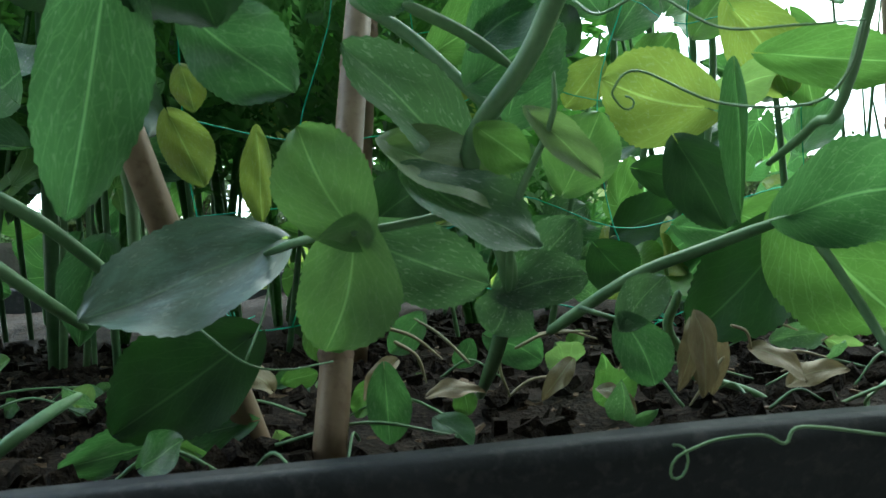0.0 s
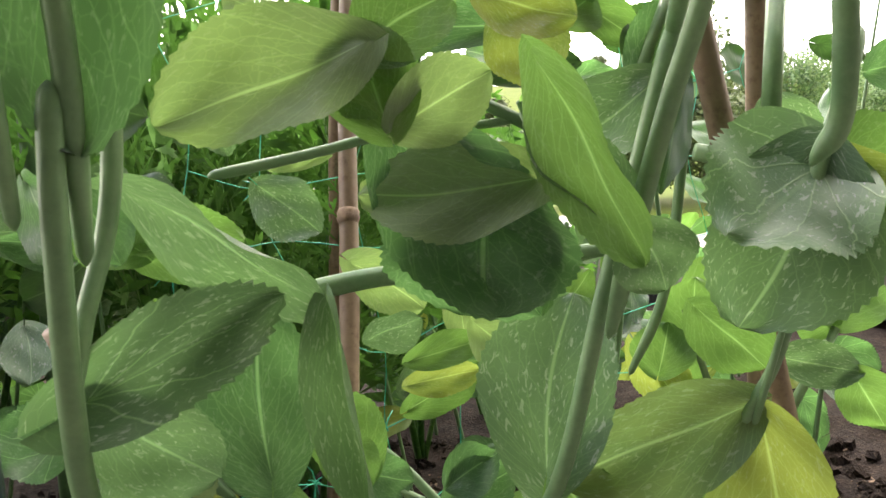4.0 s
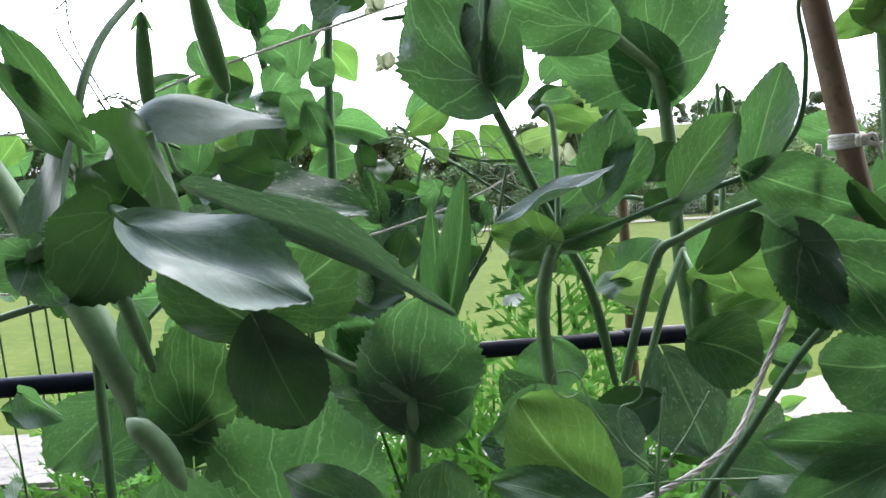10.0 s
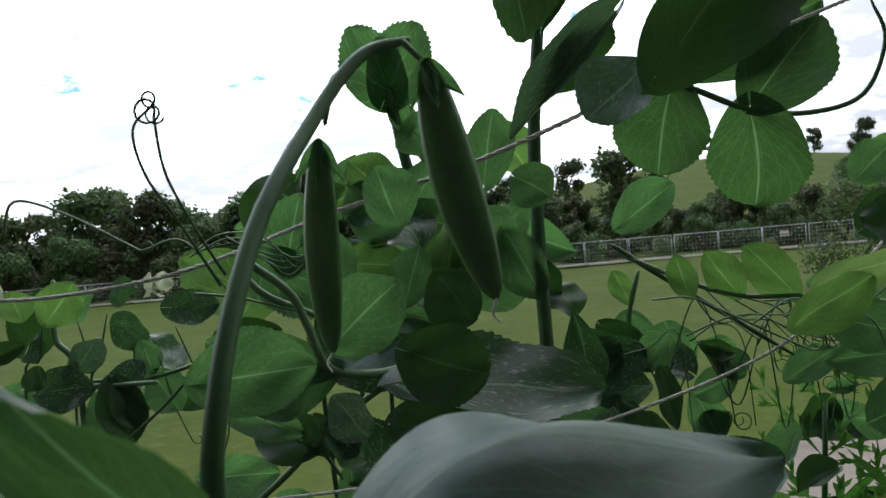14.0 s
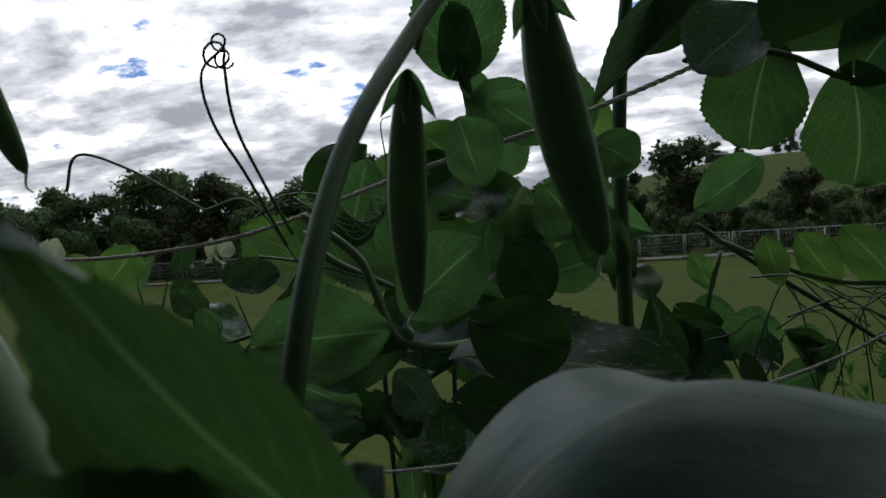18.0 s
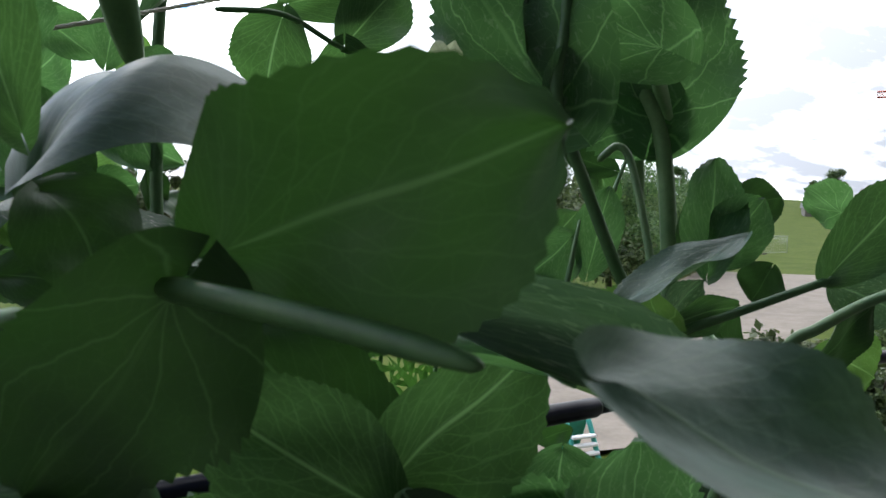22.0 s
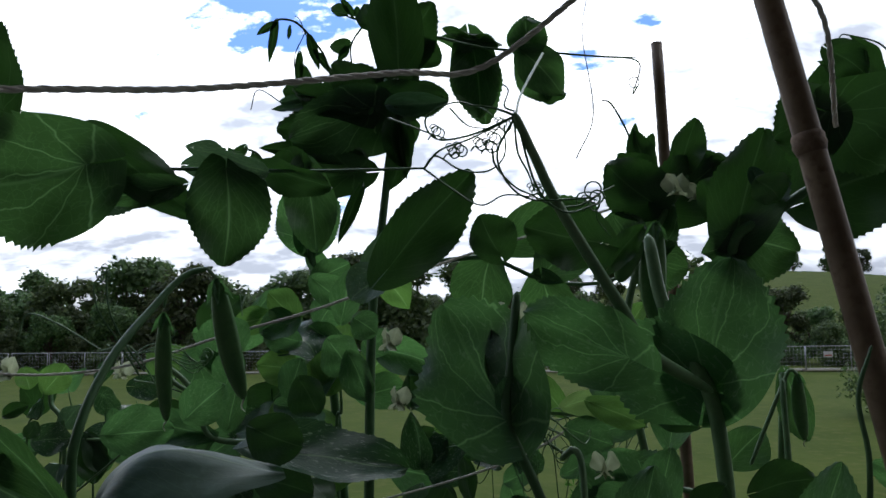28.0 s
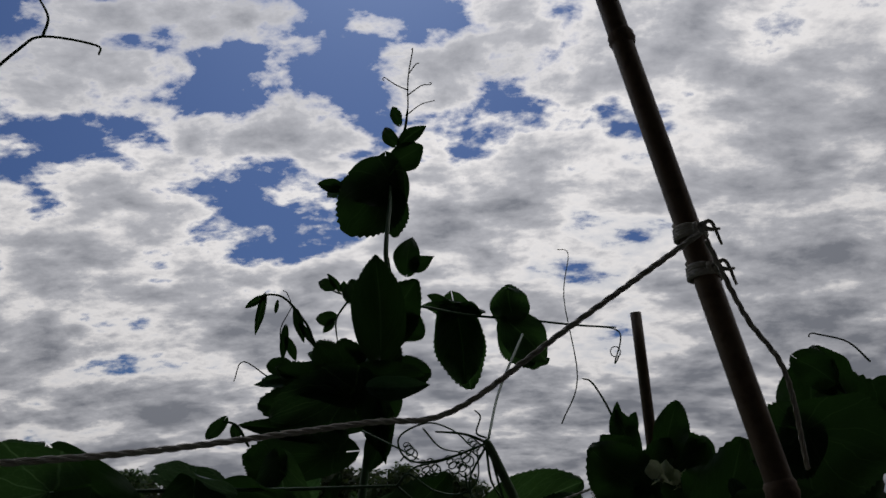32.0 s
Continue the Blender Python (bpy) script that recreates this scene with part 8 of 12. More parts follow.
leaf(PLANT["f"], "ov", "dark", (-0.2305, 0.5680, 0.4422), (-0.2291, 0.5698, 0.4774), (0.5802, -0.8143, 0.0169), 0.0148)
leaf(PLANT["f"], "ov", "dark", (-0.3547, 0.5169, 0.5434), (-0.3449, 0.5149, 0.5096), (0.3843, -0.9083, 0.1653), 0.0251)
leaf(PLANT["f"], "ov", "green", (-0.3680, 0.5269, 0.5337), (-0.3634, 0.5253, 0.5049), (0.4143, -0.9027, 0.1157), 0.0172)
leaf(PLANT["f"], "ov", "green", (-0.3399, 0.5364, 0.5424), (-0.3261, 0.5349, 0.5214), (0.2780, -0.9279, 0.2485), 0.0234)
leaf(PLANT["f"], "ov", "green", (-0.3451, 0.5375, 0.5602), (-0.3399, 0.5364, 0.5424), (0.3435, -0.9263, 0.1546), 0.0146)
leaf(PLANT["f"], "ov", "dark", (-0.3577, 0.5329, 0.4612), (-0.3420, 0.5339, 0.4898), (0.5913, -0.7483, -0.3008), 0.0304)
leaf(PLANT["f"], "ov", "green", (-0.3044, 0.6099, 0.4308), (-0.2760, 0.6096, 0.4437), (-0.0939, -0.9778, 0.1876), 0.0314)
stem(PLANT["f"], [(-0.3395, 0.6107, 0.4252), (-0.2872, 0.5711, 0.4668), (-0.2560, 0.5444, 0.4950), (-0.2236, 0.5317, 0.5205), (-0.1930, 0.5116, 0.5401)], 0.00209, 0.00167, "stem_dark", "stem")
stem(PLANT["f"], [(-0.3239, 0.5647, 0.5167), (-0.2905, 0.5531, 0.5067), (-0.2546, 0.5443, 0.4925), (-0.2412, 0.5401, 0.4772)], 0.00125, 0.00120, "stem_dark", "stem")
stem(PLANT["f"], [(-0.3751, 0.5375, 0.5408), (-0.3400, 0.5364, 0.5410), (-0.2987, 0.5255, 0.5511)], 0.00117, 0.00114, "stem", "stem")
stem(PLANT["f"], [(-0.3619, 0.5151, 0.5019), (-0.3119, 0.4952, 0.5372), (-0.2815, 0.4858, 0.5689), (-0.2580, 0.4663, 0.5944)], 0.00084, 0.00073, "stem_dark", "stem")
tendril(PLANT["f"], [(-0.2361, 0.3757, 0.6003), (-0.2371, 0.3565, 0.6158), (-0.2413, 0.3475, 0.6331), (-0.2423, 0.3453, 0.6486), (-0.2421, 0.3455, 0.6526)], 0.00054, 2, 0.004, "stem_dark")
tendril(PLANT["f"], [(-0.2381, 0.3756, 0.5967), (-0.2429, 0.3569, 0.6193), (-0.2477, 0.3477, 0.6334), (-0.2494, 0.3454, 0.6473), (-0.2428, 0.3456, 0.6542)], 0.00054, 1, 0.003, "stem_dark")
tendril(PLANT["f"], [(-0.2605, 0.4069, 0.6067), (-0.2481, 0.4069, 0.6143), (-0.2338, 0.4163, 0.6119), (-0.2259, 0.4154, 0.5991)], 0.00044, 0.0, 0.004, "stem")
tendril(PLANT["f"], [(-0.2580, 0.4069, 0.6078), (-0.2451, 0.4067, 0.6124), (-0.2322, 0.4161, 0.6094), (-0.2238, 0.4154, 0.6003)], 0.00044, 0.7, 0.004, "stem")
tendril(PLANT["f"], [(-0.2556, 0.4068, 0.6089), (-0.2421, 0.4065, 0.6104), (-0.2306, 0.4160, 0.6068), (-0.2216, 0.4154, 0.6015)], 0.00044, 1.4, 0.004, "stem")
tendril(PLANT["f"], [(-0.2531, 0.4068, 0.6100), (-0.2392, 0.4063, 0.6085), (-0.2290, 0.4158, 0.6042), (-0.2195, 0.4154, 0.6026)], 0.00044, 0.0, 0.004, "stem")
tendril(PLANT["f"], [(-0.2506, 0.4068, 0.6111), (-0.2362, 0.4061, 0.6066), (-0.2275, 0.4156, 0.6017), (-0.2173, 0.4154, 0.6038)], 0.00044, 0.7, 0.004, "stem")
tendril(PLANT["f"], [(-0.2481, 0.4068, 0.6123), (-0.2333, 0.4059, 0.6046), (-0.2259, 0.4154, 0.5991), (-0.2152, 0.4154, 0.6050)], 0.00044, 1.4, 0.004, "stem")
tendril(PLANT["f"], [(-0.2457, 0.4068, 0.6134), (-0.2303, 0.4057, 0.6027), (-0.2243, 0.4153, 0.5965), (-0.2131, 0.4154, 0.6062)], 0.00044, 0.0, 0.004, "stem")
tendril(PLANT["f"], [(-0.2638, 0.4163, 0.5922), (-0.2472, 0.4156, 0.5895), (-0.2306, 0.4149, 0.5846), (-0.2131, 0.4240, 0.5779)], 0.00063, 0, 0.006, "stem")
tendril(PLANT["f"], [(-0.3284, 0.3986, 0.6202), (-0.3234, 0.3993, 0.6334), (-0.3052, 0.4024, 0.6270), (-0.2794, 0.4070, 0.6106)], 0.00063, 0.5, 0.004, "stem")
tendril(PLANT["f"], [(-0.2794, 0.4070, 0.6106), (-0.2628, 0.4097, 0.6126), (-0.2459, 0.4129, 0.5874)], 0.00063, 0, 0.006, "stem")
tendril(PLANT["f"], [(-0.3070, 0.5123, 0.4803), (-0.2915, 0.5137, 0.5187), (-0.3068, 0.5160, 0.5555)], 0.00056, 0, 0.006, "stem")
tendril(PLANT["f"], [(-0.3365, 0.5369, 0.5540), (-0.3289, 0.5352, 0.5245), (-0.3209, 0.5340, 0.5051)], 0.00059, 0.6, 0.004, "stem")
tendril(PLANT["f"], [(-0.2341, 0.5174, 0.6309), (-0.2362, 0.5185, 0.6505), (-0.2310, 0.5185, 0.6539)], 0.00042, 0, 0.006, "stem")
tendril(PLANT["f"], [(-0.2401, 0.5171, 0.6199), (-0.2508, 0.5180, 0.6315), (-0.2569, 0.5183, 0.6331)], 0.00042, 0.5, 0.003, "stem")
leaf(PLANT["f"], "ov", "lime", (-0.3722, 0.4933, 0.5794), (-0.3571, 0.4955, 0.5980), (0.3620, -0.9142, -0.1821), 0.0223)
leaf(PLANT["f"], "ov", "lime", (-0.4000, 0.5087, 0.5939), (-0.3953, 0.5097, 0.5789), (0.5349, -0.8371, 0.1141), 0.0176)
flower(PLANT["f"], (-0.3976, 0.4889, 0.5909), 0.0167, (-0.5, -0.8, 0))
flower(PLANT["f"], (-0.3177, 0.5022, 0.5897), 0.0125, (0, -1, 0))
leaf(PLANT["f"], "ov", "blue", (-0.3711, 0.5141, 0.5509), (-0.3584, 0.5160, 0.5676), (0.6500, -0.6321, -0.4218), 0.0203)
stem(PLANT["f"], [(-0.3780, 0.5123, 0.5983), (-0.3800, 0.5124, 0.5691), (-0.3711, 0.5141, 0.5509), (-0.3861, 0.5431, 0.4778)], 0.00176, 0.00188, "stem", "stem")
stem(PLANT["f"], [(-0.3659, 0.5151, 0.5417), (-0.3313, 0.5209, 0.5406)], 0.00146, 0.00117, "stem", "stem")
leaf(PLANT["f"], "ov", "dark", (-0.3513, 0.5175, 0.5437), (-0.3416, 0.5195, 0.5166), (0.4800, -0.8705, 0.1084), 0.0176)
leaf(PLANT["f"], "ov", "green", (-0.2591, 0.4211, 0.5701), (-0.2262, 0.4268, 0.5506), (0.2681, -0.9481, 0.1712), 0.0238)
leaf(PLANT["g"], "rd", "deep", (-0.0525, 0.5236, 0.6690), (-0.0608, 0.5317, 0.6256), (-0.2895, -0.9493, -0.1225), 0.0480)
leaf(PLANT["g"], "rd", "deep", (-0.0151, 0.5236, 0.6527), (-0.0079, 0.5511, 0.6047), (-0.3491, -0.7897, -0.5044), 0.0506)
leaf(PLANT["g"], "ov", "deep", (-0.0143, 0.5218, 0.6567), (0.0209, 0.5226, 0.6957), (-0.1460, -0.9774, 0.1528), 0.0434)
leaf(PLANT["g"], "ov", "deep", (-0.0460, 0.5340, 0.6801), (0.0253, 0.5330, 0.7058), (0.0092, -0.9979, -0.0633), 0.0416)
stem(PLANT["g"], [(-0.0904, 0.5147, 0.6679), (-0.0526, 0.5186, 0.6695), (-0.0169, 0.5228, 0.6544), (0.0158, 0.5305, 0.6503), (0.0424, 0.5300, 0.6569), (0.0551, 0.5309, 0.6828), (0.0501, 0.5321, 0.7034)], 0.00195, 0.00088, "stem_dark", "stem")
leaf(PLANT["g"], "ov", "green", (-0.0783, 0.5611, 0.6009), (-0.0474, 0.5612, 0.6220), (-0.0729, -0.9912, 0.1102), 0.0257)
leaf(PLANT["g"], "ov", "lime", (-0.0523, 0.5184, 0.5641), (-0.0577, 0.5196, 0.5855), (-0.2753, -0.9612, -0.0147), 0.0149)
leaf(PLANT["g"], "ov", "lime", (-0.0289, 0.5176, 0.5632), (-0.0434, 0.5192, 0.5855), (-0.2387, -0.9671, -0.0880), 0.0194)
leaf(PLANT["g"], "ov", "lime", (-0.0026, 0.5167, 0.5617), (-0.0242, 0.5187, 0.5879), (-0.2374, -0.9637, -0.1220), 0.0223)
stem(PLANT["g"], [(-0.0861, 0.5308, 0.5915), (-0.0662, 0.5294, 0.5761), (-0.0320, 0.5271, 0.5514), (0.0006, 0.5350, 0.5281)], 0.00146, 0.00120, "stem_dark", "stem")
stem(PLANT["g"], [(-0.0805, 0.5304, 0.5854), (-0.0351, 0.5178, 0.5641), (0.0076, 0.5163, 0.5596), (0.0530, 0.5145, 0.5522)], 0.00117, 0.00114, "stem", "stem")
tendril(PLANT["g"], [(-0.0518, 0.5287, 0.5697), (-0.0380, 0.5272, 0.5487), (-0.0135, 0.5365, 0.5496), (0.0066, 0.5348, 0.5279)], 0.00050, 0.0, 0.005, "stem_dark")
tendril(PLANT["g"], [(-0.0431, 0.5282, 0.5667), (-0.0280, 0.5269, 0.5504), (-0.0071, 0.5361, 0.5458), (0.0127, 0.5347, 0.5309)], 0.00050, 0.8, 0.005, "stem_dark")
tendril(PLANT["g"], [(-0.0345, 0.5278, 0.5638), (-0.0179, 0.5267, 0.5520), (-0.0006, 0.5357, 0.5419), (0.0189, 0.5347, 0.5340)], 0.00050, 1.6, 0.005, "stem_dark")
tendril(PLANT["g"], [(-0.0258, 0.5274, 0.5608), (-0.0079, 0.5265, 0.5537), (0.0058, 0.5353, 0.5381), (0.0250, 0.5346, 0.5371)], 0.00050, 0.0, 0.005, "stem_dark")
tendril(PLANT["g"], [(-0.0171, 0.5270, 0.5579), (0.0021, 0.5262, 0.5554), (0.0123, 0.5349, 0.5343), (0.0311, 0.5346, 0.5401)], 0.00050, 0.8, 0.005, "stem_dark")
tendril(PLANT["g"], [(-0.0085, 0.5266, 0.5549), (0.0121, 0.5260, 0.5571), (0.0187, 0.5345, 0.5304), (0.0372, 0.5345, 0.5432)], 0.00050, 1.6, 0.005, "stem_dark")
tendril(PLANT["g"], [(0.0002, 0.5261, 0.5520), (0.0221, 0.5258, 0.5587), (0.0252, 0.5341, 0.5266), (0.0433, 0.5345, 0.5463)], 0.00050, 0.0, 0.005, "stem_dark")
tendril(PLANT["g"], [(0.0089, 0.5257, 0.5490), (0.0322, 0.5255, 0.5604), (0.0316, 0.5337, 0.5227), (0.0494, 0.5345, 0.5493)], 0.00050, 0.8, 0.005, "stem_dark")
tendril(PLANT["g"], [(0.0176, 0.5253, 0.5460), (0.0422, 0.5253, 0.5621), (0.0381, 0.5333, 0.5189), (0.0556, 0.5344, 0.5524)], 0.00050, 1.6, 0.005, "stem_dark")
leaf(PLANT["g"], "ov", "green", (0.0095, 0.5265, 0.5645), (0.0359, 0.5257, 0.5664), (-0.0368, -0.9918, 0.1228), 0.0146)
leaf(PLANT["g"], "ov", "green", (0.0205, 0.5252, 0.5465), (0.0530, 0.5246, 0.5541), (-0.0720, -0.9715, 0.2259), 0.0205)
leaf(PLANT["g"], "ov", "green", (0.0168, 0.5243, 0.5262), (0.0578, 0.5231, 0.5275), (-0.0360, -0.9799, 0.1964), 0.0205)
leaf(PLANT["g"], "ov", "green", (-0.0028, 0.5345, 0.5162), (0.0217, 0.5344, 0.5303), (-0.1826, -0.9318, 0.3136), 0.0180)
leaf(PLANT["g"], "st", "dark", (0.0399, 0.5269, 0.5926), (0.0609, 0.5269, 0.6065), (-0.1645, -0.9538, 0.2516), 0.0234)
leaf(PLANT["g"], "ov", "lime", (0.0407, 0.5279, 0.6131), (0.0562, 0.5285, 0.6359), (-0.3157, -0.9178, 0.2407), 0.0176)
leaf(PLANT["g"], "st", "green", (-0.2014, 0.5775, 0.6908), (-0.2197, 0.5800, 0.7298), (-0.0608, -0.9975, 0.0359), 0.0367)
leaf(PLANT["g"], "st", "green", (-0.2014, 0.5775, 0.6908), (-0.1814, 0.5787, 0.7283), (0.1263, -0.9914, -0.0346), 0.0367)
stem(PLANT["f"], [(-0.2014, 0.5775, 0.6908), (-0.1959, 0.5774, 0.6525), (-0.1901, 0.5855, 0.6173), (-0.1857, 0.6108, 0.5239), (-0.1869, 0.6548, 0.4010)], 0.00287, 0.00422, "stem_dark", "stem")
stem(PLANT["g"], [(0.0754, 0.4534, 0.7131), (0.0457, 0.4523, 0.6613), (0.0354, 0.4527, 0.6213), (0.0360, 0.4563, 0.5917), (0.0444, 0.4629, 0.5495), (0.0595, 0.4768, 0.4765)], 0.00218, 0.00264, "stem", "stem")
leaf(PLANT["g"], "st", "deep", (0.0457, 0.4522, 0.6608), (0.0295, 0.4571, 0.6911), (-0.5334, -0.8320, -0.1522), 0.0349)
leaf(PLANT["g"], "st", "deep", (0.0470, 0.4520, 0.6607), (0.0731, 0.4461, 0.6554), (-0.2536, -0.9442, -0.2102), 0.0349)
leaf(PLANT["g"], "st", "deep", (0.0475, 0.4550, 0.6618), (0.0657, 0.4527, 0.6965), (-0.4135, -0.8969, 0.1565), 0.0352)
leaf(PLANT["g"], "st", "dark", (0.0332, 0.4518, 0.5918), (0.0058, 0.4579, 0.5977), (-0.1001, -0.8861, 0.4526), 0.0279)
leaf(PLANT["g"], "st", "pale", (0.0332, 0.4518, 0.5918), (0.0663, 0.4452, 0.6019), (-0.0750, -0.9282, -0.3644), 0.0310)
leaf(PLANT["g"], "ov", "green", (0.0205, 0.4914, 0.6148), (0.0352, 0.4889, 0.6292), (-0.3000, -0.9430, 0.1437), 0.0205)
leaf(PLANT["g"], "ov", "pale", (-0.0024, 0.4840, 0.5692), (0.0342, 0.4766, 0.5799), (-0.0838, -0.9316, -0.3537), 0.0198)
leaf(PLANT["g"], "ov", "green", (-0.0000, 0.4828, 0.5549), (0.0277, 0.4765, 0.5458), (-0.2097, -0.9769, 0.0409), 0.0257)
leaf(PLANT["g"], "st", "green", (0.0141, 0.4476, 0.5208), (0.0588, 0.4391, 0.5437), (-0.3228, -0.8992, 0.2953), 0.0318)
leaf(PLANT["g"], "ov", "green", (0.0538, 0.4201, 0.5542), (0.0646, 0.4194, 0.5891), (-0.5807, -0.7976, 0.1631), 0.0276)
flower(PLANT["h"], (0.0281, 0.3998, 0.6619), 0.0127, (0, -1, 0))
flower(PLANT["h"], (-0.0274, 0.2972, 0.6206), 0.0169, (0, -1, 0))
flower(PLANT["h"], (-0.0392, 0.2886, 0.6008), 0.0161, (0, -1, 0))
flower(PLANT["h"], (-0.0402, 0.2831, 0.5880), 0.0100, (0, -1, 0))
flower(PLANT["g"], (0.0386, 0.4912, 0.6964), 0.0117, (0, -1, 0))
leaf(PLANT["g"], "st", "green", (0.0366, 0.4092, 0.5283), (0.0048, 0.4162, 0.5464), (-0.1913, -0.9806, 0.0434), 0.0389)
leaf(PLANT["g"], "st", "green", (0.0363, 0.4090, 0.5258), (0.0022, 0.4122, 0.5077), (-0.2409, -0.9273, 0.2866), 0.0376)
flower(PLANT["h"], (0.0122, 0.3346, 0.5553), 0.0117, (0, -1, 0))
stem(PLANT["g"], [(0.0364, 0.4091, 0.5270), (0.0598, 0.4061, 0.5327), (0.0885, 0.4006, 0.5238)], 0.00151, 0.00151, "stem", "stem")
leaf(PLANT["g"], "ov", "lime", (-0.0745, 0.5724, 0.5574), (-0.0821, 0.5757, 0.5759), (-0.1148, -0.9852, 0.1275), 0.0139)
leaf(PLANT["g"], "ov", "green", (-0.0755, 0.5718, 0.5505), (-0.0763, 0.5687, 0.5226), (-0.0902, -0.9898, 0.1104), 0.0279)
leaf(PLANT["g"], "ov", "green", (-0.0596, 0.5682, 0.5413), (-0.0456, 0.5635, 0.5184), (-0.1333, -0.9834, 0.1234), 0.0279)
leaf(PLANT["g"], "ov", "green", (-0.0367, 0.5636, 0.5312), (-0.0205, 0.5602, 0.5238), (-0.1497, -0.9817, 0.1180), 0.0174)
leaf(PLANT["g"], "ov", "dark", (-0.0671, 0.4819, 0.4877), (-0.0253, 0.4761, 0.4938), (-0.1687, -0.9545, 0.2459), 0.0234)
leaf(PLANT["g"], "ov", "blue", (-0.1071, 0.4887, 0.4931), (-0.0975, 0.4901, 0.5183), (0.2320, -0.9720, -0.0365), 0.0187)
leaf(PLANT["g"], "ov", "dark", (-0.0900, 0.4858, 0.4908), (-0.0803, 0.4871, 0.5160), (-0.1293, -0.9863, 0.1024), 0.0264)
leaf(PLANT["g"], "ov", "dark", (-0.0673, 0.5042, 0.5046), (-0.0722, 0.5082, 0.5330), (0.3969, -0.8971, 0.1940), 0.0142)
stem(PLANT["g"], [(-0.0685, 0.5733, 0.5741), (-0.0766, 0.5712, 0.5436), (-0.0760, 0.5663, 0.5015), (-0.0970, 0.5564, 0.3852)], 0.00139, 0.00139, "stem", "stem")
leaf(PLANT["g"], "ov", "blue", (-0.1265, 0.3989, 0.4824), (-0.0797, 0.3940, 0.5038), (-0.2061, -0.9499, 0.2349), 0.0299)
leaf(PLANT["g"], "ov", "green", (-0.0443, 0.5617, 0.5042), (-0.0343, 0.5572, 0.4783), (-0.1302, -0.9842, 0.1204), 0.0209)
stem(PLANT["e"], [(-0.2285, 0.2151, 0.6837), (-0.1835, 0.2257, 0.6855), (-0.1455, 0.2455, 0.6872), (-0.1040, 0.2609, 0.6878), (-0.0612, 0.2702, 0.6891)], 0.00084, 0.00070, "stem_dark", "stem")
leaf(PLANT["e"], "st", "deep", (-0.1807, 0.2210, 0.6858), (-0.2286, 0.2155, 0.6785), (0.1469, -0.9562, -0.2532), 0.0492)
leaf(PLANT["e"], "st", "dark", (-0.2103, 0.2155, 0.7064), (-0.2136, 0.2121, 0.7409), (0.1, -0.95, 0.2), 0.021)
leaf(PLANT["e"], "dr", "dark", (-0.1843, 0.2294, 0.7006), (-0.1435, 0.2374, 0.6671), (0.2211, -0.9746, 0.0351), 0.0205)
leaf(PLANT["e"], "ru", "deep", (-0.1533, 0.2351, 0.6791), (-0.1797, 0.2321, 0.6751), (0.1414, -0.9671, -0.2114), 0.0134)
leaf(PLANT["e"], "ru", "deep", (-0.1366, 0.2467, 0.6871), (-0.1387, 0.2497, 0.6489), (0.3794, -0.9205, -0.0933), 0.0335)
leaf(PLANT["e"], "ov", "blue", (-0.1486, 0.2444, 0.6957), (-0.1194, 0.2489, 0.6864), (-0.1656, -0.5778, -0.7992), 0.0191)
leaf(PLANT["e"], "ru", "dark", (-0.1245, 0.2582, 0.6888), (-0.0973, 0.2622, 0.6815), (0.0148, -0.8949, -0.4460), 0.0147)
leaf(PLANT["e"], "ru", "dark", (-0.0887, 0.3366, 0.6531), (-0.0474, 0.3379, 0.6990), (0.1509, -0.9826, -0.1084), 0.0340)
leaf(PLANT["e"], "ov", "blue", (-0.0954, 0.3561, 0.6521), (-0.1132, 0.3550, 0.6378), (-0.1844, -0.9375, 0.2952), 0.0237)
stem(PLANT["d"], [(-0.0222, 0.2416, 0.7022), (-0.0157, 0.2457, 0.6878), (-0.0087, 0.2507, 0.6723), (0.0036, 0.2574, 0.6511), (0.0166, 0.2676, 0.6305), (0.0288, 0.2842, 0.6121), (0.0563, 0.3094, 0.5950)], 0.0016, 0.0030)
tendril(PLANT["e"], [(-0.0222, 0.2416, 0.7022), (-0.0309, 0.2403, 0.7054), (-0.0412, 0.2369, 0.7061)], 0.00063, 0, 0.006, "stem_dark")
tendril(PLANT["e"], [(-0.0222, 0.2416, 0.7022), (-0.0293, 0.2421, 0.6865), (-0.0192, 0.2446, 0.6717), (0.0060, 0.2509, 0.6718)], 0.00053, 1, 0.004, "stem_dark")
tendril(PLANT["e"], [(-0.0222, 0.2416, 0.7022), (-0.0150, 0.2458, 0.6760), (-0.0047, 0.2500, 0.6666), (0.0081, 0.2513, 0.6696)], 0.00053, 1.5, 0.003, "stem_dark")
tendril(PLANT["e"], [(-0.0111, 0.4359, 0.7892), (-0.0215, 0.3377, 0.7389), (-0.0222, 0.2416, 0.7022)], 0.00087, 0, 0.006, "stem_dark")
leaf(PLANT["g"], "st", "deep", (-0.1174, 0.4252, 0.7570), (-0.1673, 0.4204, 0.7389), (0.1852, -0.9471, -0.2621), 0.0383)
leaf(PLANT["g"], "st", "dark", (-0.1156, 0.4251, 0.7604), (-0.0723, 0.4303, 0.7640), (0.1359, -0.9540, -0.2671), 0.0258)
leaf(PLANT["g"], "fo", "dark", (-0.0996, 0.4258, 0.7765), (-0.1032, 0.4198, 0.8409), (0.1623, -0.9833, -0.0825), 0.0471)
leaf(PLANT["g"], "st", "dark", (-0.1175, 0.4254, 0.7542), (-0.1638, 0.4183, 0.7688), (0.1872, -0.9751, 0.1192), 0.0237)
leaf(PLANT["g"], "st", "dark", (-0.1190, 0.4246, 0.7612), (-0.1392, 0.4200, 0.7858), (0.0885, -0.9894, -0.1152), 0.0230)
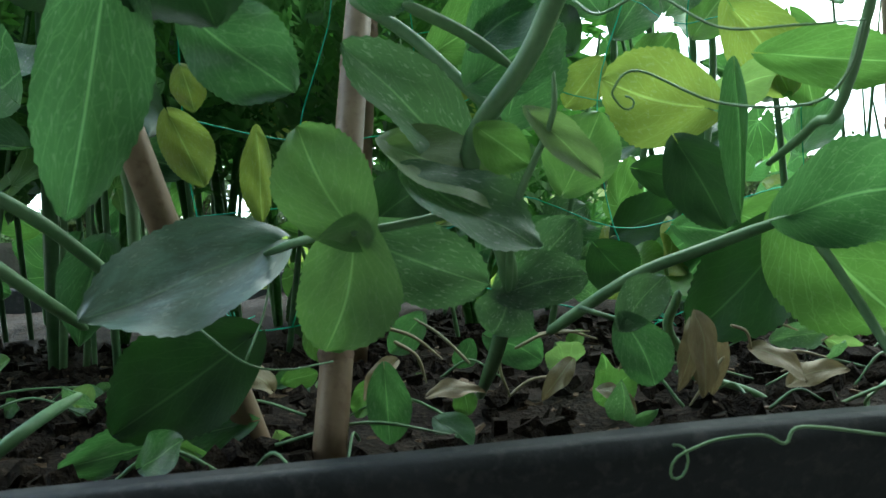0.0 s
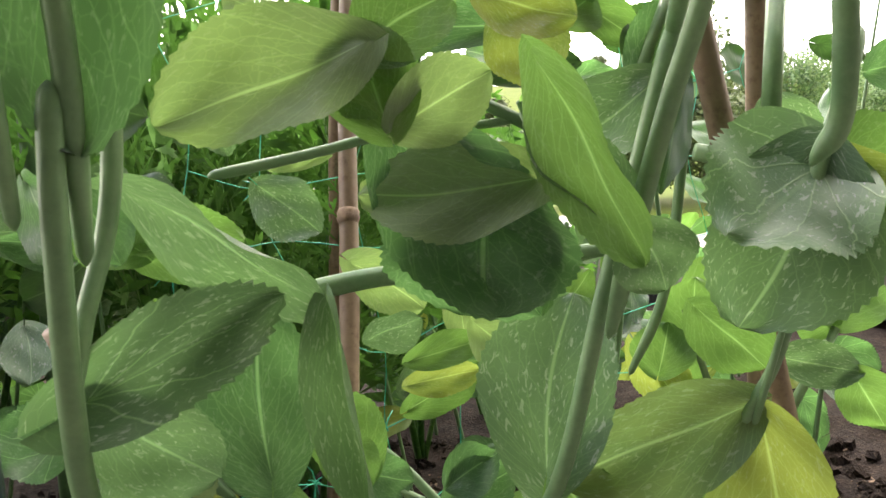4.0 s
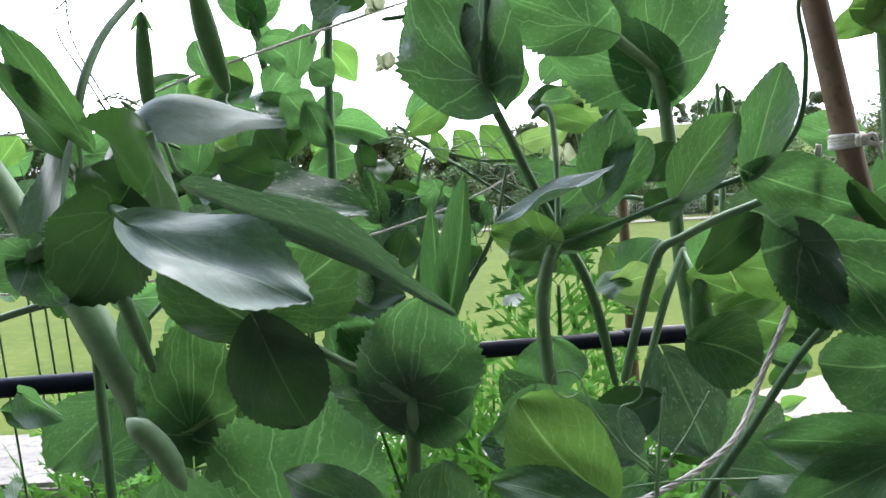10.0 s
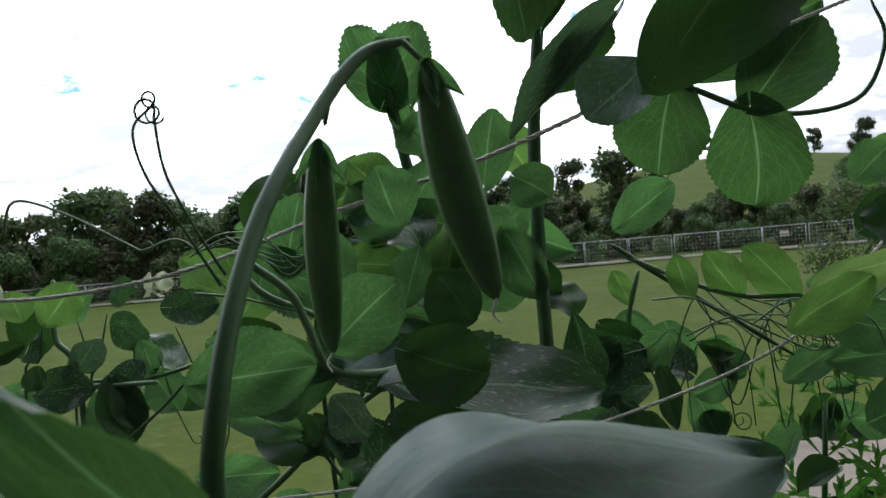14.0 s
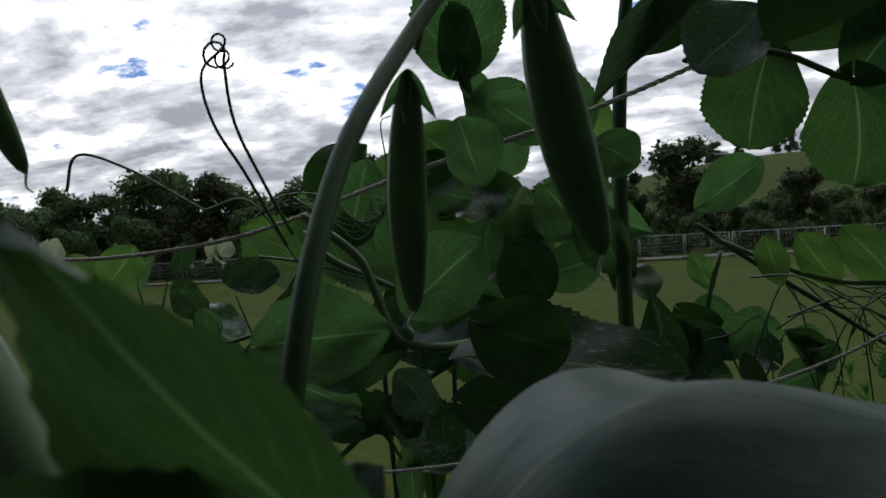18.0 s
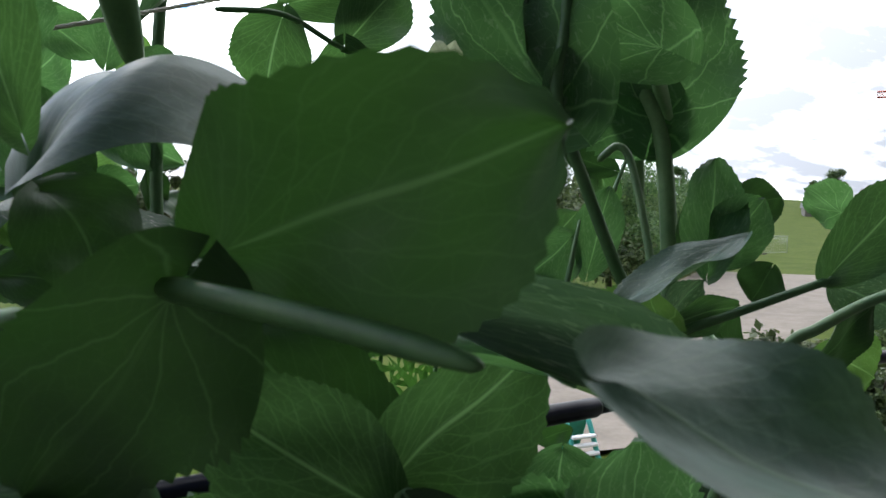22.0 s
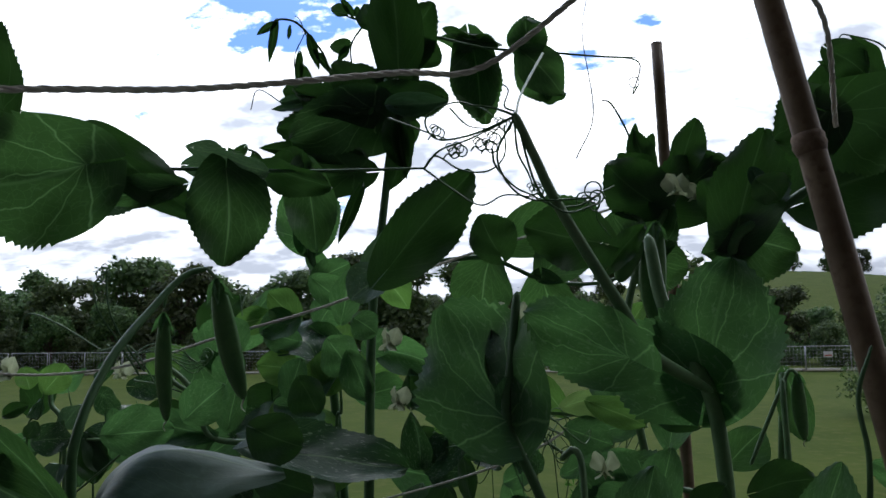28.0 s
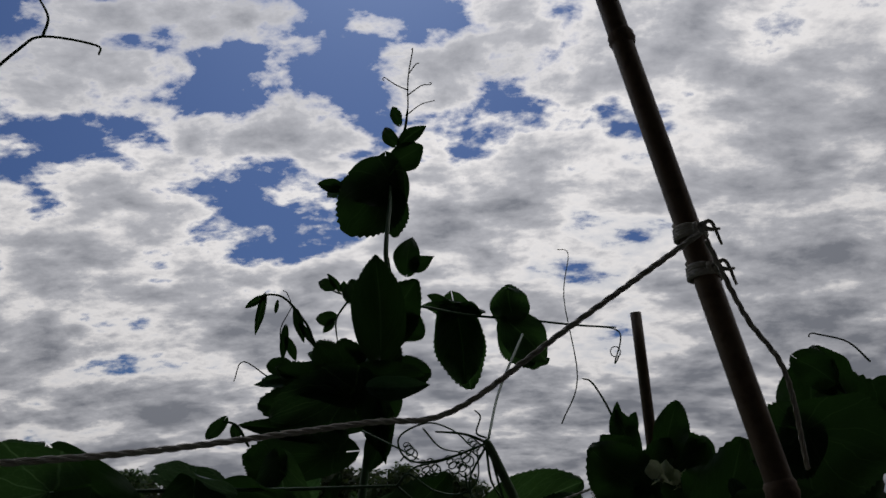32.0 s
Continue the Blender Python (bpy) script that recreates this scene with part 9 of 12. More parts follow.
leaf(PLANT["g"], "ru", "dark", (-0.0984, 0.4083, 0.7456), (-0.0942, 0.4115, 0.7155), (0.1557, -0.9845, -0.0803), 0.0201)
leaf(PLANT["g"], "ru", "deep", (-0.0641, 0.5597, 0.8361), (-0.0602, 0.5649, 0.7815), (0.0644, -0.9939, -0.0899), 0.0406)
leaf(PLANT["g"], "dr", "deep", (-0.0258, 0.5519, 0.8295), (0.0034, 0.5585, 0.7964), (-0.0505, -0.9704, -0.2361), 0.0354)
leaf(PLANT["g"], "ru", "deep", (-0.0194, 0.5527, 0.8303), (-0.0230, 0.5501, 0.8549), (-0.0213, -0.9940, -0.1075), 0.0311)
leaf(PLANT["g"], "ru", "deep", (-0.0846, 0.5534, 0.8433), (-0.0454, 0.5585, 0.8418), (0.0347, -0.5090, -0.8601), 0.0149)
stem(PLANT["g"], [(-0.0894, 0.5232, 0.8352), (-0.0539, 0.5530, 0.8346), (-0.0108, 0.5539, 0.8293), (0.0313, 0.5497, 0.8221), (0.0581, 0.5483, 0.8193)], 0.00125, 0.00063, "stem_dark", "stem")
tendril(PLANT["g"], [(0.0313, 0.5497, 0.8221), (0.0601, 0.5488, 0.8159), (0.0548, 0.5452, 0.7915), (0.0591, 0.5452, 0.7976)], 0.00064, 1, 0.005, "stem_dark")
tendril(PLANT["g"], [(0.0142, 0.5939, 0.7538), (0.0292, 0.6026, 0.7923), (0.0226, 0.6158, 0.8635), (0.0289, 0.6232, 0.9053), (0.0195, 0.6215, 0.9102)], 0.00059, 0, 0.004, "stem_dark")
stem(PLANT["g"], [(-0.1175, 0.4254, 0.7542), (-0.0970, 0.4408, 0.8059), (-0.1003, 0.4409, 0.8492), (-0.1020, 0.4617, 0.8950), (-0.1078, 0.4971, 0.9434), (-0.0970, 0.4902, 0.9661), (-0.0930, 0.4840, 0.9847)], 0.00209, 0.00088, "stem_dark", "stem")
tendril(PLANT["g"], [(-0.0930, 0.4840, 0.9847), (-0.0919, 0.4767, 1.0054), (-0.0874, 0.4698, 1.0260), (-0.0882, 0.4694, 1.0269)], 0.00061, 0, 0.006, "stem_dark")
tendril(PLANT["g"], [(-0.0923, 0.4796, 0.9971), (-0.1017, 0.4770, 1.0013), (-0.1093, 0.4743, 1.0063)], 0.00053, 0.5, 0.002, "stem_dark")
tendril(PLANT["g"], [(-0.0934, 0.4809, 0.9930), (-0.0821, 0.4796, 1.0003), (-0.0756, 0.4801, 1.0011)], 0.00053, 0.5, 0.002, "stem_dark")
tendril(PLANT["g"], [(-0.0951, 0.4860, 0.9785), (-0.0829, 0.4845, 0.9867), (-0.0718, 0.4847, 0.9895)], 0.00053, 0, 0.006, "stem_dark")
tendril(PLANT["g"], [(-0.0908, 0.4753, 1.0095), (-0.0857, 0.4737, 1.0157), (-0.0826, 0.4736, 1.0169)], 0.00053, 0, 0.006, "stem_dark")
leaf(PLANT["g"], "ru", "deep", (-0.0663, 0.5589, 0.8413), (-0.0572, 0.5813, 0.7820), (0.1095, -0.9355, -0.3359), 0.0416)
leaf(PLANT["g"], "ru", "dark", (-0.0794, 0.5546, 0.8491), (-0.0416, 0.5619, 0.8411), (-0.0622, -0.5739, -0.8165), 0.0142)
leaf(PLANT["g"], "ru", "deep", (-0.0219, 0.5676, 0.8315), (-0.0226, 0.5573, 0.8601), (0.0326, -0.9400, -0.3396), 0.0326)
leaf(PLANT["g"], "ru", "deep", (-0.0219, 0.5679, 0.8307), (-0.0079, 0.5812, 0.7981), (0.0741, -0.9336, -0.3505), 0.0353)
leaf(PLANT["g"], "ru", "dark", (-0.0122, 0.5795, 0.8016), (0.0069, 0.5806, 0.8048), (0.1653, -0.6198, -0.7672), 0.0130)
leaf(PLANT["g"], "ru", "dark", (-0.1004, 0.4866, 0.9731), (-0.1041, 0.4823, 0.9849), (0.0988, -0.9436, -0.3160), 0.0095)
leaf(PLANT["g"], "dr", "dark", (-0.1038, 0.4920, 0.9564), (-0.1117, 0.4863, 0.9712), (0.0852, -0.9435, -0.3202), 0.0120)
leaf(PLANT["g"], "fo", "dark", (-0.1003, 0.4919, 0.9577), (-0.0794, 0.4895, 0.9703), (0.1660, -0.8807, -0.4435), 0.0163)
leaf(PLANT["g"], "cu", "dark", (-0.1079, 0.4962, 0.9431), (-0.0828, 0.4942, 0.9556), (0.1481, -0.8866, -0.4382), 0.0219)
leaf(PLANT["g"], "ru", "dark", (-0.1086, 0.4961, 0.9431), (-0.1127, 0.4944, 0.9471), (0.0665, -0.9392, -0.3370), 0.0057)
# upper leaves against the sky: silhouette shade comes from the dark material
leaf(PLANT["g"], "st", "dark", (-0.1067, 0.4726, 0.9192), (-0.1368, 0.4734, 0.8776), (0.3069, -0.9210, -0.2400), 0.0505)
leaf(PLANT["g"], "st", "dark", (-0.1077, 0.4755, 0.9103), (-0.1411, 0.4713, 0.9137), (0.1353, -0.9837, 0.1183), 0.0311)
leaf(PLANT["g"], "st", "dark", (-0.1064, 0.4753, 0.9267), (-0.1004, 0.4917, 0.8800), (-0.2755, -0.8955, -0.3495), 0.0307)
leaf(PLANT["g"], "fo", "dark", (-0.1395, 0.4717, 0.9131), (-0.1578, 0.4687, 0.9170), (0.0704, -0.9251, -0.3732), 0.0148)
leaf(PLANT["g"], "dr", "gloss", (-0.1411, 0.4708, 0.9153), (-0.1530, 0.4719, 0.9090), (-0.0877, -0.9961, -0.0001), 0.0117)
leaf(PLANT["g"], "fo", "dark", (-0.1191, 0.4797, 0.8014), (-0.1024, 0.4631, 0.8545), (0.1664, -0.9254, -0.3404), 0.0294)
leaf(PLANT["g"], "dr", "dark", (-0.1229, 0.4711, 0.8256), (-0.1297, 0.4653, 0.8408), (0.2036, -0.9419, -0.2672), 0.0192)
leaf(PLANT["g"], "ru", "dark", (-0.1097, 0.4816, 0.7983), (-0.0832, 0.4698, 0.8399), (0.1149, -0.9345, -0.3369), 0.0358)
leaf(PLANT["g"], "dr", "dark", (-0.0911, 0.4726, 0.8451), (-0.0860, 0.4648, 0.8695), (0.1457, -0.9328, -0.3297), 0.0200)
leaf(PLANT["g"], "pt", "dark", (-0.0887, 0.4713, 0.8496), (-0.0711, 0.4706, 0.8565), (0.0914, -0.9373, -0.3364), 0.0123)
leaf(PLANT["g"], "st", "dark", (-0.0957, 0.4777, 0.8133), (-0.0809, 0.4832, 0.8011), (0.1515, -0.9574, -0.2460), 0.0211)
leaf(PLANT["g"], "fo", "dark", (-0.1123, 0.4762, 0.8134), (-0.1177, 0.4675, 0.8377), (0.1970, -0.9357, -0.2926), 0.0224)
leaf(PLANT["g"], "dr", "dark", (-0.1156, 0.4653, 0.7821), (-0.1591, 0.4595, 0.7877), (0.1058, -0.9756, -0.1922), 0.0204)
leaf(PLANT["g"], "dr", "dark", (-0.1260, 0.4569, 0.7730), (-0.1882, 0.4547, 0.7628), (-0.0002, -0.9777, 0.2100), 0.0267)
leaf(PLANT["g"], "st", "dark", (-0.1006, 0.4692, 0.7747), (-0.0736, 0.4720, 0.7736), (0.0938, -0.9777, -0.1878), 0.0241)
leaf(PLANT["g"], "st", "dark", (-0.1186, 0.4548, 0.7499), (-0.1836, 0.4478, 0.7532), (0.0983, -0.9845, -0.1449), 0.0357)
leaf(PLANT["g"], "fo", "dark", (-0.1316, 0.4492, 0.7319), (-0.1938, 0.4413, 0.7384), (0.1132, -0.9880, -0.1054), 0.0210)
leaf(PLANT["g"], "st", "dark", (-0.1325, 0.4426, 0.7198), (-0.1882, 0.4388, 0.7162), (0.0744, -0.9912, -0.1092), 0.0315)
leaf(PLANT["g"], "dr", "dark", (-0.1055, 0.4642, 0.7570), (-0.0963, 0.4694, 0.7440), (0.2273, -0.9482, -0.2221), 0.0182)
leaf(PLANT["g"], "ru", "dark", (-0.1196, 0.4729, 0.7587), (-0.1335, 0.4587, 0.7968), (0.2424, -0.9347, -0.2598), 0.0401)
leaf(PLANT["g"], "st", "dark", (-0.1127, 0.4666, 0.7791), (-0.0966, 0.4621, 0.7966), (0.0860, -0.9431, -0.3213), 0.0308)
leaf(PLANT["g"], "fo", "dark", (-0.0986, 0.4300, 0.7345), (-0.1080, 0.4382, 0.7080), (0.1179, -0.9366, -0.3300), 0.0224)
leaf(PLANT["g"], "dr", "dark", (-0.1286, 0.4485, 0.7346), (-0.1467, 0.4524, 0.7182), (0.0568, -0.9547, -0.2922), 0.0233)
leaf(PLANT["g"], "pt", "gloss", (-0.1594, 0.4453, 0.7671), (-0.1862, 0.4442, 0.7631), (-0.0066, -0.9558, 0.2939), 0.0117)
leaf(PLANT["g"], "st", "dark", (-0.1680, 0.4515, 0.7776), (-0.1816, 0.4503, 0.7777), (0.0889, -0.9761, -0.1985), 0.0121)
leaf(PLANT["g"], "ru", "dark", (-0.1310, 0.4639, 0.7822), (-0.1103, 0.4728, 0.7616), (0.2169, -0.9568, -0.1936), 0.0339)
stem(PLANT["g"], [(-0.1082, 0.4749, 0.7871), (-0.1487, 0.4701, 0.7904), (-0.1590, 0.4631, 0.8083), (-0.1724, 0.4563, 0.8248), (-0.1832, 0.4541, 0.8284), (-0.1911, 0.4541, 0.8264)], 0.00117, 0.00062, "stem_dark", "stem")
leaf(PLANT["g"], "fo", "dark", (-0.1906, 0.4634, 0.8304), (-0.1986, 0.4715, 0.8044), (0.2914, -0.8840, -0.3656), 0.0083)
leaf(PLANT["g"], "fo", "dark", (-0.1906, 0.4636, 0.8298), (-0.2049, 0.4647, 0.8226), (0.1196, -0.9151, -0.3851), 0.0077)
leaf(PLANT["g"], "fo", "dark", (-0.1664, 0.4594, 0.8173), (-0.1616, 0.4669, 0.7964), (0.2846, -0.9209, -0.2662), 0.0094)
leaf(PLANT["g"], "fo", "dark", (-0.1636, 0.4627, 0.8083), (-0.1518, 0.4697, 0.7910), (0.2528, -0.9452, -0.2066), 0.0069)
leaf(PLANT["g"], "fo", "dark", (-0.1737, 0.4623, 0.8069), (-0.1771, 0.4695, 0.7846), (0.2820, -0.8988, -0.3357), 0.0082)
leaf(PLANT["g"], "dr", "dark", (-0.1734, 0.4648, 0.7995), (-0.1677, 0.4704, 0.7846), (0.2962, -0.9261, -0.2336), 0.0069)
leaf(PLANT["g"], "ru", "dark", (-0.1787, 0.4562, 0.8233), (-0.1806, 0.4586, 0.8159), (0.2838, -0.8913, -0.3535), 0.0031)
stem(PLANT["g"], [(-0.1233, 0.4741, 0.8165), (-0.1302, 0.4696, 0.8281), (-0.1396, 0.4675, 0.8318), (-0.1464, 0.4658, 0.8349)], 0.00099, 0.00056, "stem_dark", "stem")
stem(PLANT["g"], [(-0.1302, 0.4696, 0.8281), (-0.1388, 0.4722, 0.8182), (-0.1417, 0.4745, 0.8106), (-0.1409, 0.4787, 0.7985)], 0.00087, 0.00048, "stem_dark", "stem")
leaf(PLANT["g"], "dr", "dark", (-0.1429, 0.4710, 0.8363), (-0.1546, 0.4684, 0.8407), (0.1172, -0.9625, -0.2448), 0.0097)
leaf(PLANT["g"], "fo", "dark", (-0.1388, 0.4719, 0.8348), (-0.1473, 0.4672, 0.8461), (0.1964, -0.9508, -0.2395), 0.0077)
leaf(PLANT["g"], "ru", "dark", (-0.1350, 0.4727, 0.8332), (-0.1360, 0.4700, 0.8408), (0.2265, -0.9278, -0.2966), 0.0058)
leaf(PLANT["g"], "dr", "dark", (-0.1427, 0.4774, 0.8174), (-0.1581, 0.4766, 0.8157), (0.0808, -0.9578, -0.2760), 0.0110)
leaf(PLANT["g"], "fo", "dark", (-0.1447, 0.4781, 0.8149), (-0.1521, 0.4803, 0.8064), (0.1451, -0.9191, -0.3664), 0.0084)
tendril(PLANT["g"], [(-0.1619, 0.4728, 0.7790), (-0.1809, 0.4736, 0.7717), (-0.2037, 0.4671, 0.7849), (-0.2112, 0.4708, 0.7720)], 0.00059, 0, 0.006, "stem_dark")
tendril(PLANT["g"], [(-0.1794, 0.4773, 0.7924), (-0.1807, 0.4721, 0.8075), (-0.1722, 0.4677, 0.8224)], 0.00048, 0.5, 0.002, "stem_dark")
tendril(PLANT["g"], [(-0.1669, 0.4733, 0.8073), (-0.1739, 0.4650, 0.8300), (-0.1777, 0.4634, 0.8338)], 0.00044, 0, 0.006, "stem_dark")
leaf(PLANT["g"], "fo", "dark", (0.1448, 0.3457, 0.7353), (0.1292, 0.3377, 0.7545), (-0.1175, -0.8803, -0.4596), 0.0117)
leaf(PLANT["g"], "fo", "dark", (0.1393, 0.3451, 0.7354), (0.1175, 0.3394, 0.7467), (0.0502, -0.9245, -0.3778), 0.0156)
leaf(PLANT["g"], "st", "dark", (0.1543, 0.3557, 0.7083), (0.1395, 0.3427, 0.7428), (-0.2301, -0.8736, -0.4289), 0.0418)
leaf(PLANT["g"], "st", "dark", (0.1876, 0.3588, 0.7081), (0.1757, 0.3411, 0.7570), (-0.3554, -0.8479, -0.3935), 0.0265)
leaf(PLANT["g"], "st", "dark", (0.1302, 0.3740, 0.7106), (0.1175, 0.3685, 0.7231), (-0.0111, -0.9145, -0.4043), 0.0264)
leaf(PLANT["g"], "dr", "dark", (0.1693, 0.3472, 0.7373), (0.1576, 0.3515, 0.7215), (-0.2993, -0.9534, -0.0372), 0.0251)
leaf(PLANT["g"], "ru", "deep", (-0.1348, 0.3466, 0.7038), (-0.1301, 0.3508, 0.6620), (0.2749, -0.9593, -0.0650), 0.0278)
leaf(PLANT["g"], "st", "dark", (-0.1363, 0.3466, 0.7023), (-0.1521, 0.3439, 0.7098), (0.1202, -0.9882, -0.0953), 0.0234)
leaf(PLANT["g"], "fo", "dark", (-0.1104, 0.3703, 0.6993), (-0.1240, 0.3713, 0.6683), (0.2344, -0.9631, -0.1320), 0.0104)
leaf(PLANT["g"], "fo", "dark", (-0.0968, 0.4085, 0.7456), (-0.0927, 0.4122, 0.7095), (0.1569, -0.9843, -0.0810), 0.0147)
leaf(PLANT["g"], "fo", "gloss", (-0.1015, 0.4072, 0.7540), (-0.0667, 0.4115, 0.7552), (0.1271, -0.9568, -0.2614), 0.0201)
leaf(PLANT["g"], "fo", "gloss", (-0.1709, 0.4180, 0.7619), (-0.1515, 0.4202, 0.7644), (0.1461, -0.9474, -0.2847), 0.0084)
leaf(PLANT["g"], "fo", "gloss", (0.0794, 0.3141, 0.6913), (0.0885, 0.3164, 0.6782), (-0.1623, -0.9468, -0.2778), 0.0110)
stem(PLANT["g"], [(-0.2000, 0.4778, 0.7289), (-0.2069, 0.4724, 0.7416), (-0.2163, 0.4700, 0.7453)], 0.00115, 0.00077, "stem_dark", "stem")
leaf(PLANT["g"], "ru", "dark", (-0.2163, 0.4700, 0.7453), (-0.2283, 0.4724, 0.7345), (0.1375, -0.9213, -0.3637), 0.0100)
leaf(PLANT["g"], "ru", "dark", (-0.2088, 0.4722, 0.7416), (-0.2082, 0.4755, 0.7326), (0.3742, -0.8791, -0.2953), 0.0077)
leaf(PLANT["h"], "ru", "dark", (0.0732, 0.3250, 0.6610), (0.0877, 0.3226, 0.7103), (-0.1916, -0.9814, 0.0084), 0.0347)
leaf(PLANT["h"], "ru", "deep", (0.0734, 0.3261, 0.6611), (0.1002, 0.3299, 0.6556), (0.1083, -0.9810, -0.1610), 0.0348)
leaf(PLANT["h"], "ru", "deep", (0.0734, 0.3261, 0.6611), (0.0579, 0.3246, 0.6549), (0.0785, -0.9964, 0.0331), 0.0155)
stem(PLANT["h"], [(0.1040, 0.3180, 0.6822), (0.0877, 0.3220, 0.6706), (0.0732, 0.3250, 0.6610), (0.0696, 0.3281, 0.6316), (0.0661, 0.3414, 0.5895)], 0.00226, 0.00291, "stem_dark", "stem")
leaf(PLANT["h"], "ru", "dark", (0.0557, 0.4524, 0.6955), (0.0259, 0.4464, 0.7209), (-0.0097, -0.9710, -0.2389), 0.0401)
leaf(PLANT["h"], "ru", "dark", (0.0626, 0.4536, 0.6919), (0.0961, 0.4553, 0.7217), (0.0264, -0.9993, 0.0270), 0.0471)
leaf(PLANT["h"], "ru", "dark", (0.0718, 0.4526, 0.7168), (0.0819, 0.4512, 0.7472), (-0.1084, -0.9941, -0.0079), 0.0216)
leaf(PLANT["h"], "ru", "dark", (0.0554, 0.4704, 0.7207), (0.0452, 0.4669, 0.7461), (-0.1222, -0.9757, -0.1821), 0.0181)
flower(PLANT["h"], (0.0648, 0.4329, 0.6999), 0.0141, (0, -1, 0))
flower(PLANT["h"], (0.0763, 0.4347, 0.6964), 0.0117, (0, -1, 0))
leaf(PLANT["h"], "dr", "dark", (0.0839, 0.4541, 0.7166), (0.1046, 0.4571, 0.7129), (0.0961, -0.9687, -0.2288), 0.0209)
pod(PLANT["h"], (0.0459, 0.3821, 0.6746), (0.0446, 0.3865, 0.6223), 0.0144)
pod(PLANT["h"], (0.0383, 0.3817, 0.6687), (0.0258, 0.3821, 0.6450), 0.0120)
leaf(PLANT["h"], "ru", "dark", (0.0208, 0.3707, 0.6534), (0.0387, 0.3712, 0.6736), (-0.0001, -0.9996, 0.0265), 0.0146)
leaf(PLANT["h"], "st", "dark", (0.1042, 0.2854, 0.7085), (0.1382, 0.2908, 0.6965), (0.0195, -0.9326, -0.3603), 0.0426)
leaf(PLANT["h"], "st", "dark", (0.1042, 0.2854, 0.7085), (0.0800, 0.2833, 0.6973), (0.1031, -0.9940, -0.0362), 0.0311)
leaf(PLANT["h"], "fo", "dark", (0.1374, 0.3249, 0.7287), (0.1231, 0.3155, 0.7502), (0.2, -0.9, 0.3), 0.0150)
leaf(PLANT["h"], "ru", "dark", (0.1155, 0.3142, 0.7433), (0.1302, 0.3169, 0.7331), (-0.1290, -0.8956, -0.4257), 0.0176)
leaf(PLANT["h"], "dr", "dark", (0.0791, 0.3045, 0.6847), (0.0898, 0.3067, 0.6748), (-0.0877, -0.9482, -0.3055), 0.0171)
leaf(PLANT["d"], "ru", "dark", (0.0112, 0.2982, 0.6589), (-0.0218, 0.2933, 0.6666), (0.1134, -0.9847, -0.1324), 0.0305)
leaf(PLANT["d"], "ru", "dark", (-0.0329, 0.3130, 0.6562), (-0.0414, 0.3104, 0.6743), (0.0709, -0.9913, -0.1109), 0.0232)
leaf(PLANT["h"], "ov", "deep", (0.1327, 0.4711, 0.5909), (0.1455, 0.4764, 0.5490), (-0.1975, -0.9635, -0.1806), 0.0209)
pod(PLANT["h"], (0.1244, 0.4193, 0.5929), (0.1282, 0.4229, 0.5569), 0.0082)
stem(PLANT["h"], [(0.0983, 0.4202, 0.5448), (0.1165, 0.4187, 0.5883), (0.1213, 0.4187, 0.5960), (0.1259, 0.4197, 0.5913)], 0.00125, 0.00094, "stem", "stem")
stem(PLANT["h"], [(0.1310, 0.4709, 0.5909), (0.1349, 0.4980, 0.5172)], 0.00244, 0.00290, "stem", "stem")
leaf(PLANT["h"], "ov", "deep", (0.0968, 0.4713, 0.5358), (0.1180, 0.4722, 0.5563), (-0.1589, -0.9652, 0.2077), 0.0279)
leaf(PLANT["h"], "dr", "dark", (0.1337, 0.3624, 0.7126), (0.1331, 0.3470, 0.7552), (-0.3070, -0.8939, -0.3265), 0.0321)
leaf(PLANT["h"], "ru", "dark", (0.1390, 0.3649, 0.7073), (0.1612, 0.3572, 0.7360), (-0.2781, -0.9597, -0.0418), 0.0349)
leaf(PLANT["h"], "ru", "dark", (0.1312, 0.3866, 0.7039), (0.1059, 0.3776, 0.7207), (0.0942, -0.9297, -0.3561), 0.0322)
leaf(PLANT["h"], "ru", "dark", (0.0526, 0.4614, 0.7082), (0.0329, 0.4519, 0.7281), (0.1288, -0.9391, -0.3185), 0.0314)
leaf(PLANT["h"], "ru", "dark", (0.0734, 0.4639, 0.7080), (0.1016, 0.4637, 0.7176), (0.0031, -0.9997, -0.0239), 0.0383)
leaf(PLANT["h"], "ru", "dark", (0.0806, 0.4819, 0.7198), (0.0834, 0.4751, 0.7395), (-0.1812, -0.9381, -0.2953), 0.0145)
leaf(PLANT["h"], "ru", "dark", (0.0522, 0.4754, 0.7285), (0.0584, 0.4704, 0.7445), (-0.1517, -0.9585, -0.2414), 0.0094)
leaf(PLANT["h"], "ru", "dark", (0.0472, 0.4723, 0.7354), (0.0469, 0.4668, 0.7508), (-0.0891, -0.9362, -0.3399), 0.0065)
stem(PLANT["h"], [(0.0514, 0.4808, 0.7132), (0.0438, 0.4701, 0.7406), (0.0323, 0.4613, 0.7612), (0.0253, 0.4592, 0.7647)], 0.00091, 0.00044, "stem_dark", "stem")
leaf(PLANT["h"], "ru", "dark", (0.1122, 0.3500, 0.6806), (0.1551, 0.3497, 0.6952), (-0.0245, -0.9981, 0.0572), 0.0530)
leaf(PLANT["h"], "ru", "dark", (0.0866, 0.4209, 0.6832), (0.1001, 0.4151, 0.7038), (-0.2377, -0.9644, -0.1157), 0.0408)
tendril(PLANT["h"], [(0.1687, 0.3733, 0.7532), (0.1575, 0.3685, 0.7630), (0.1403, 0.3649, 0.7673)], 0.00059, 0.4, 0.003, "stem_dark")
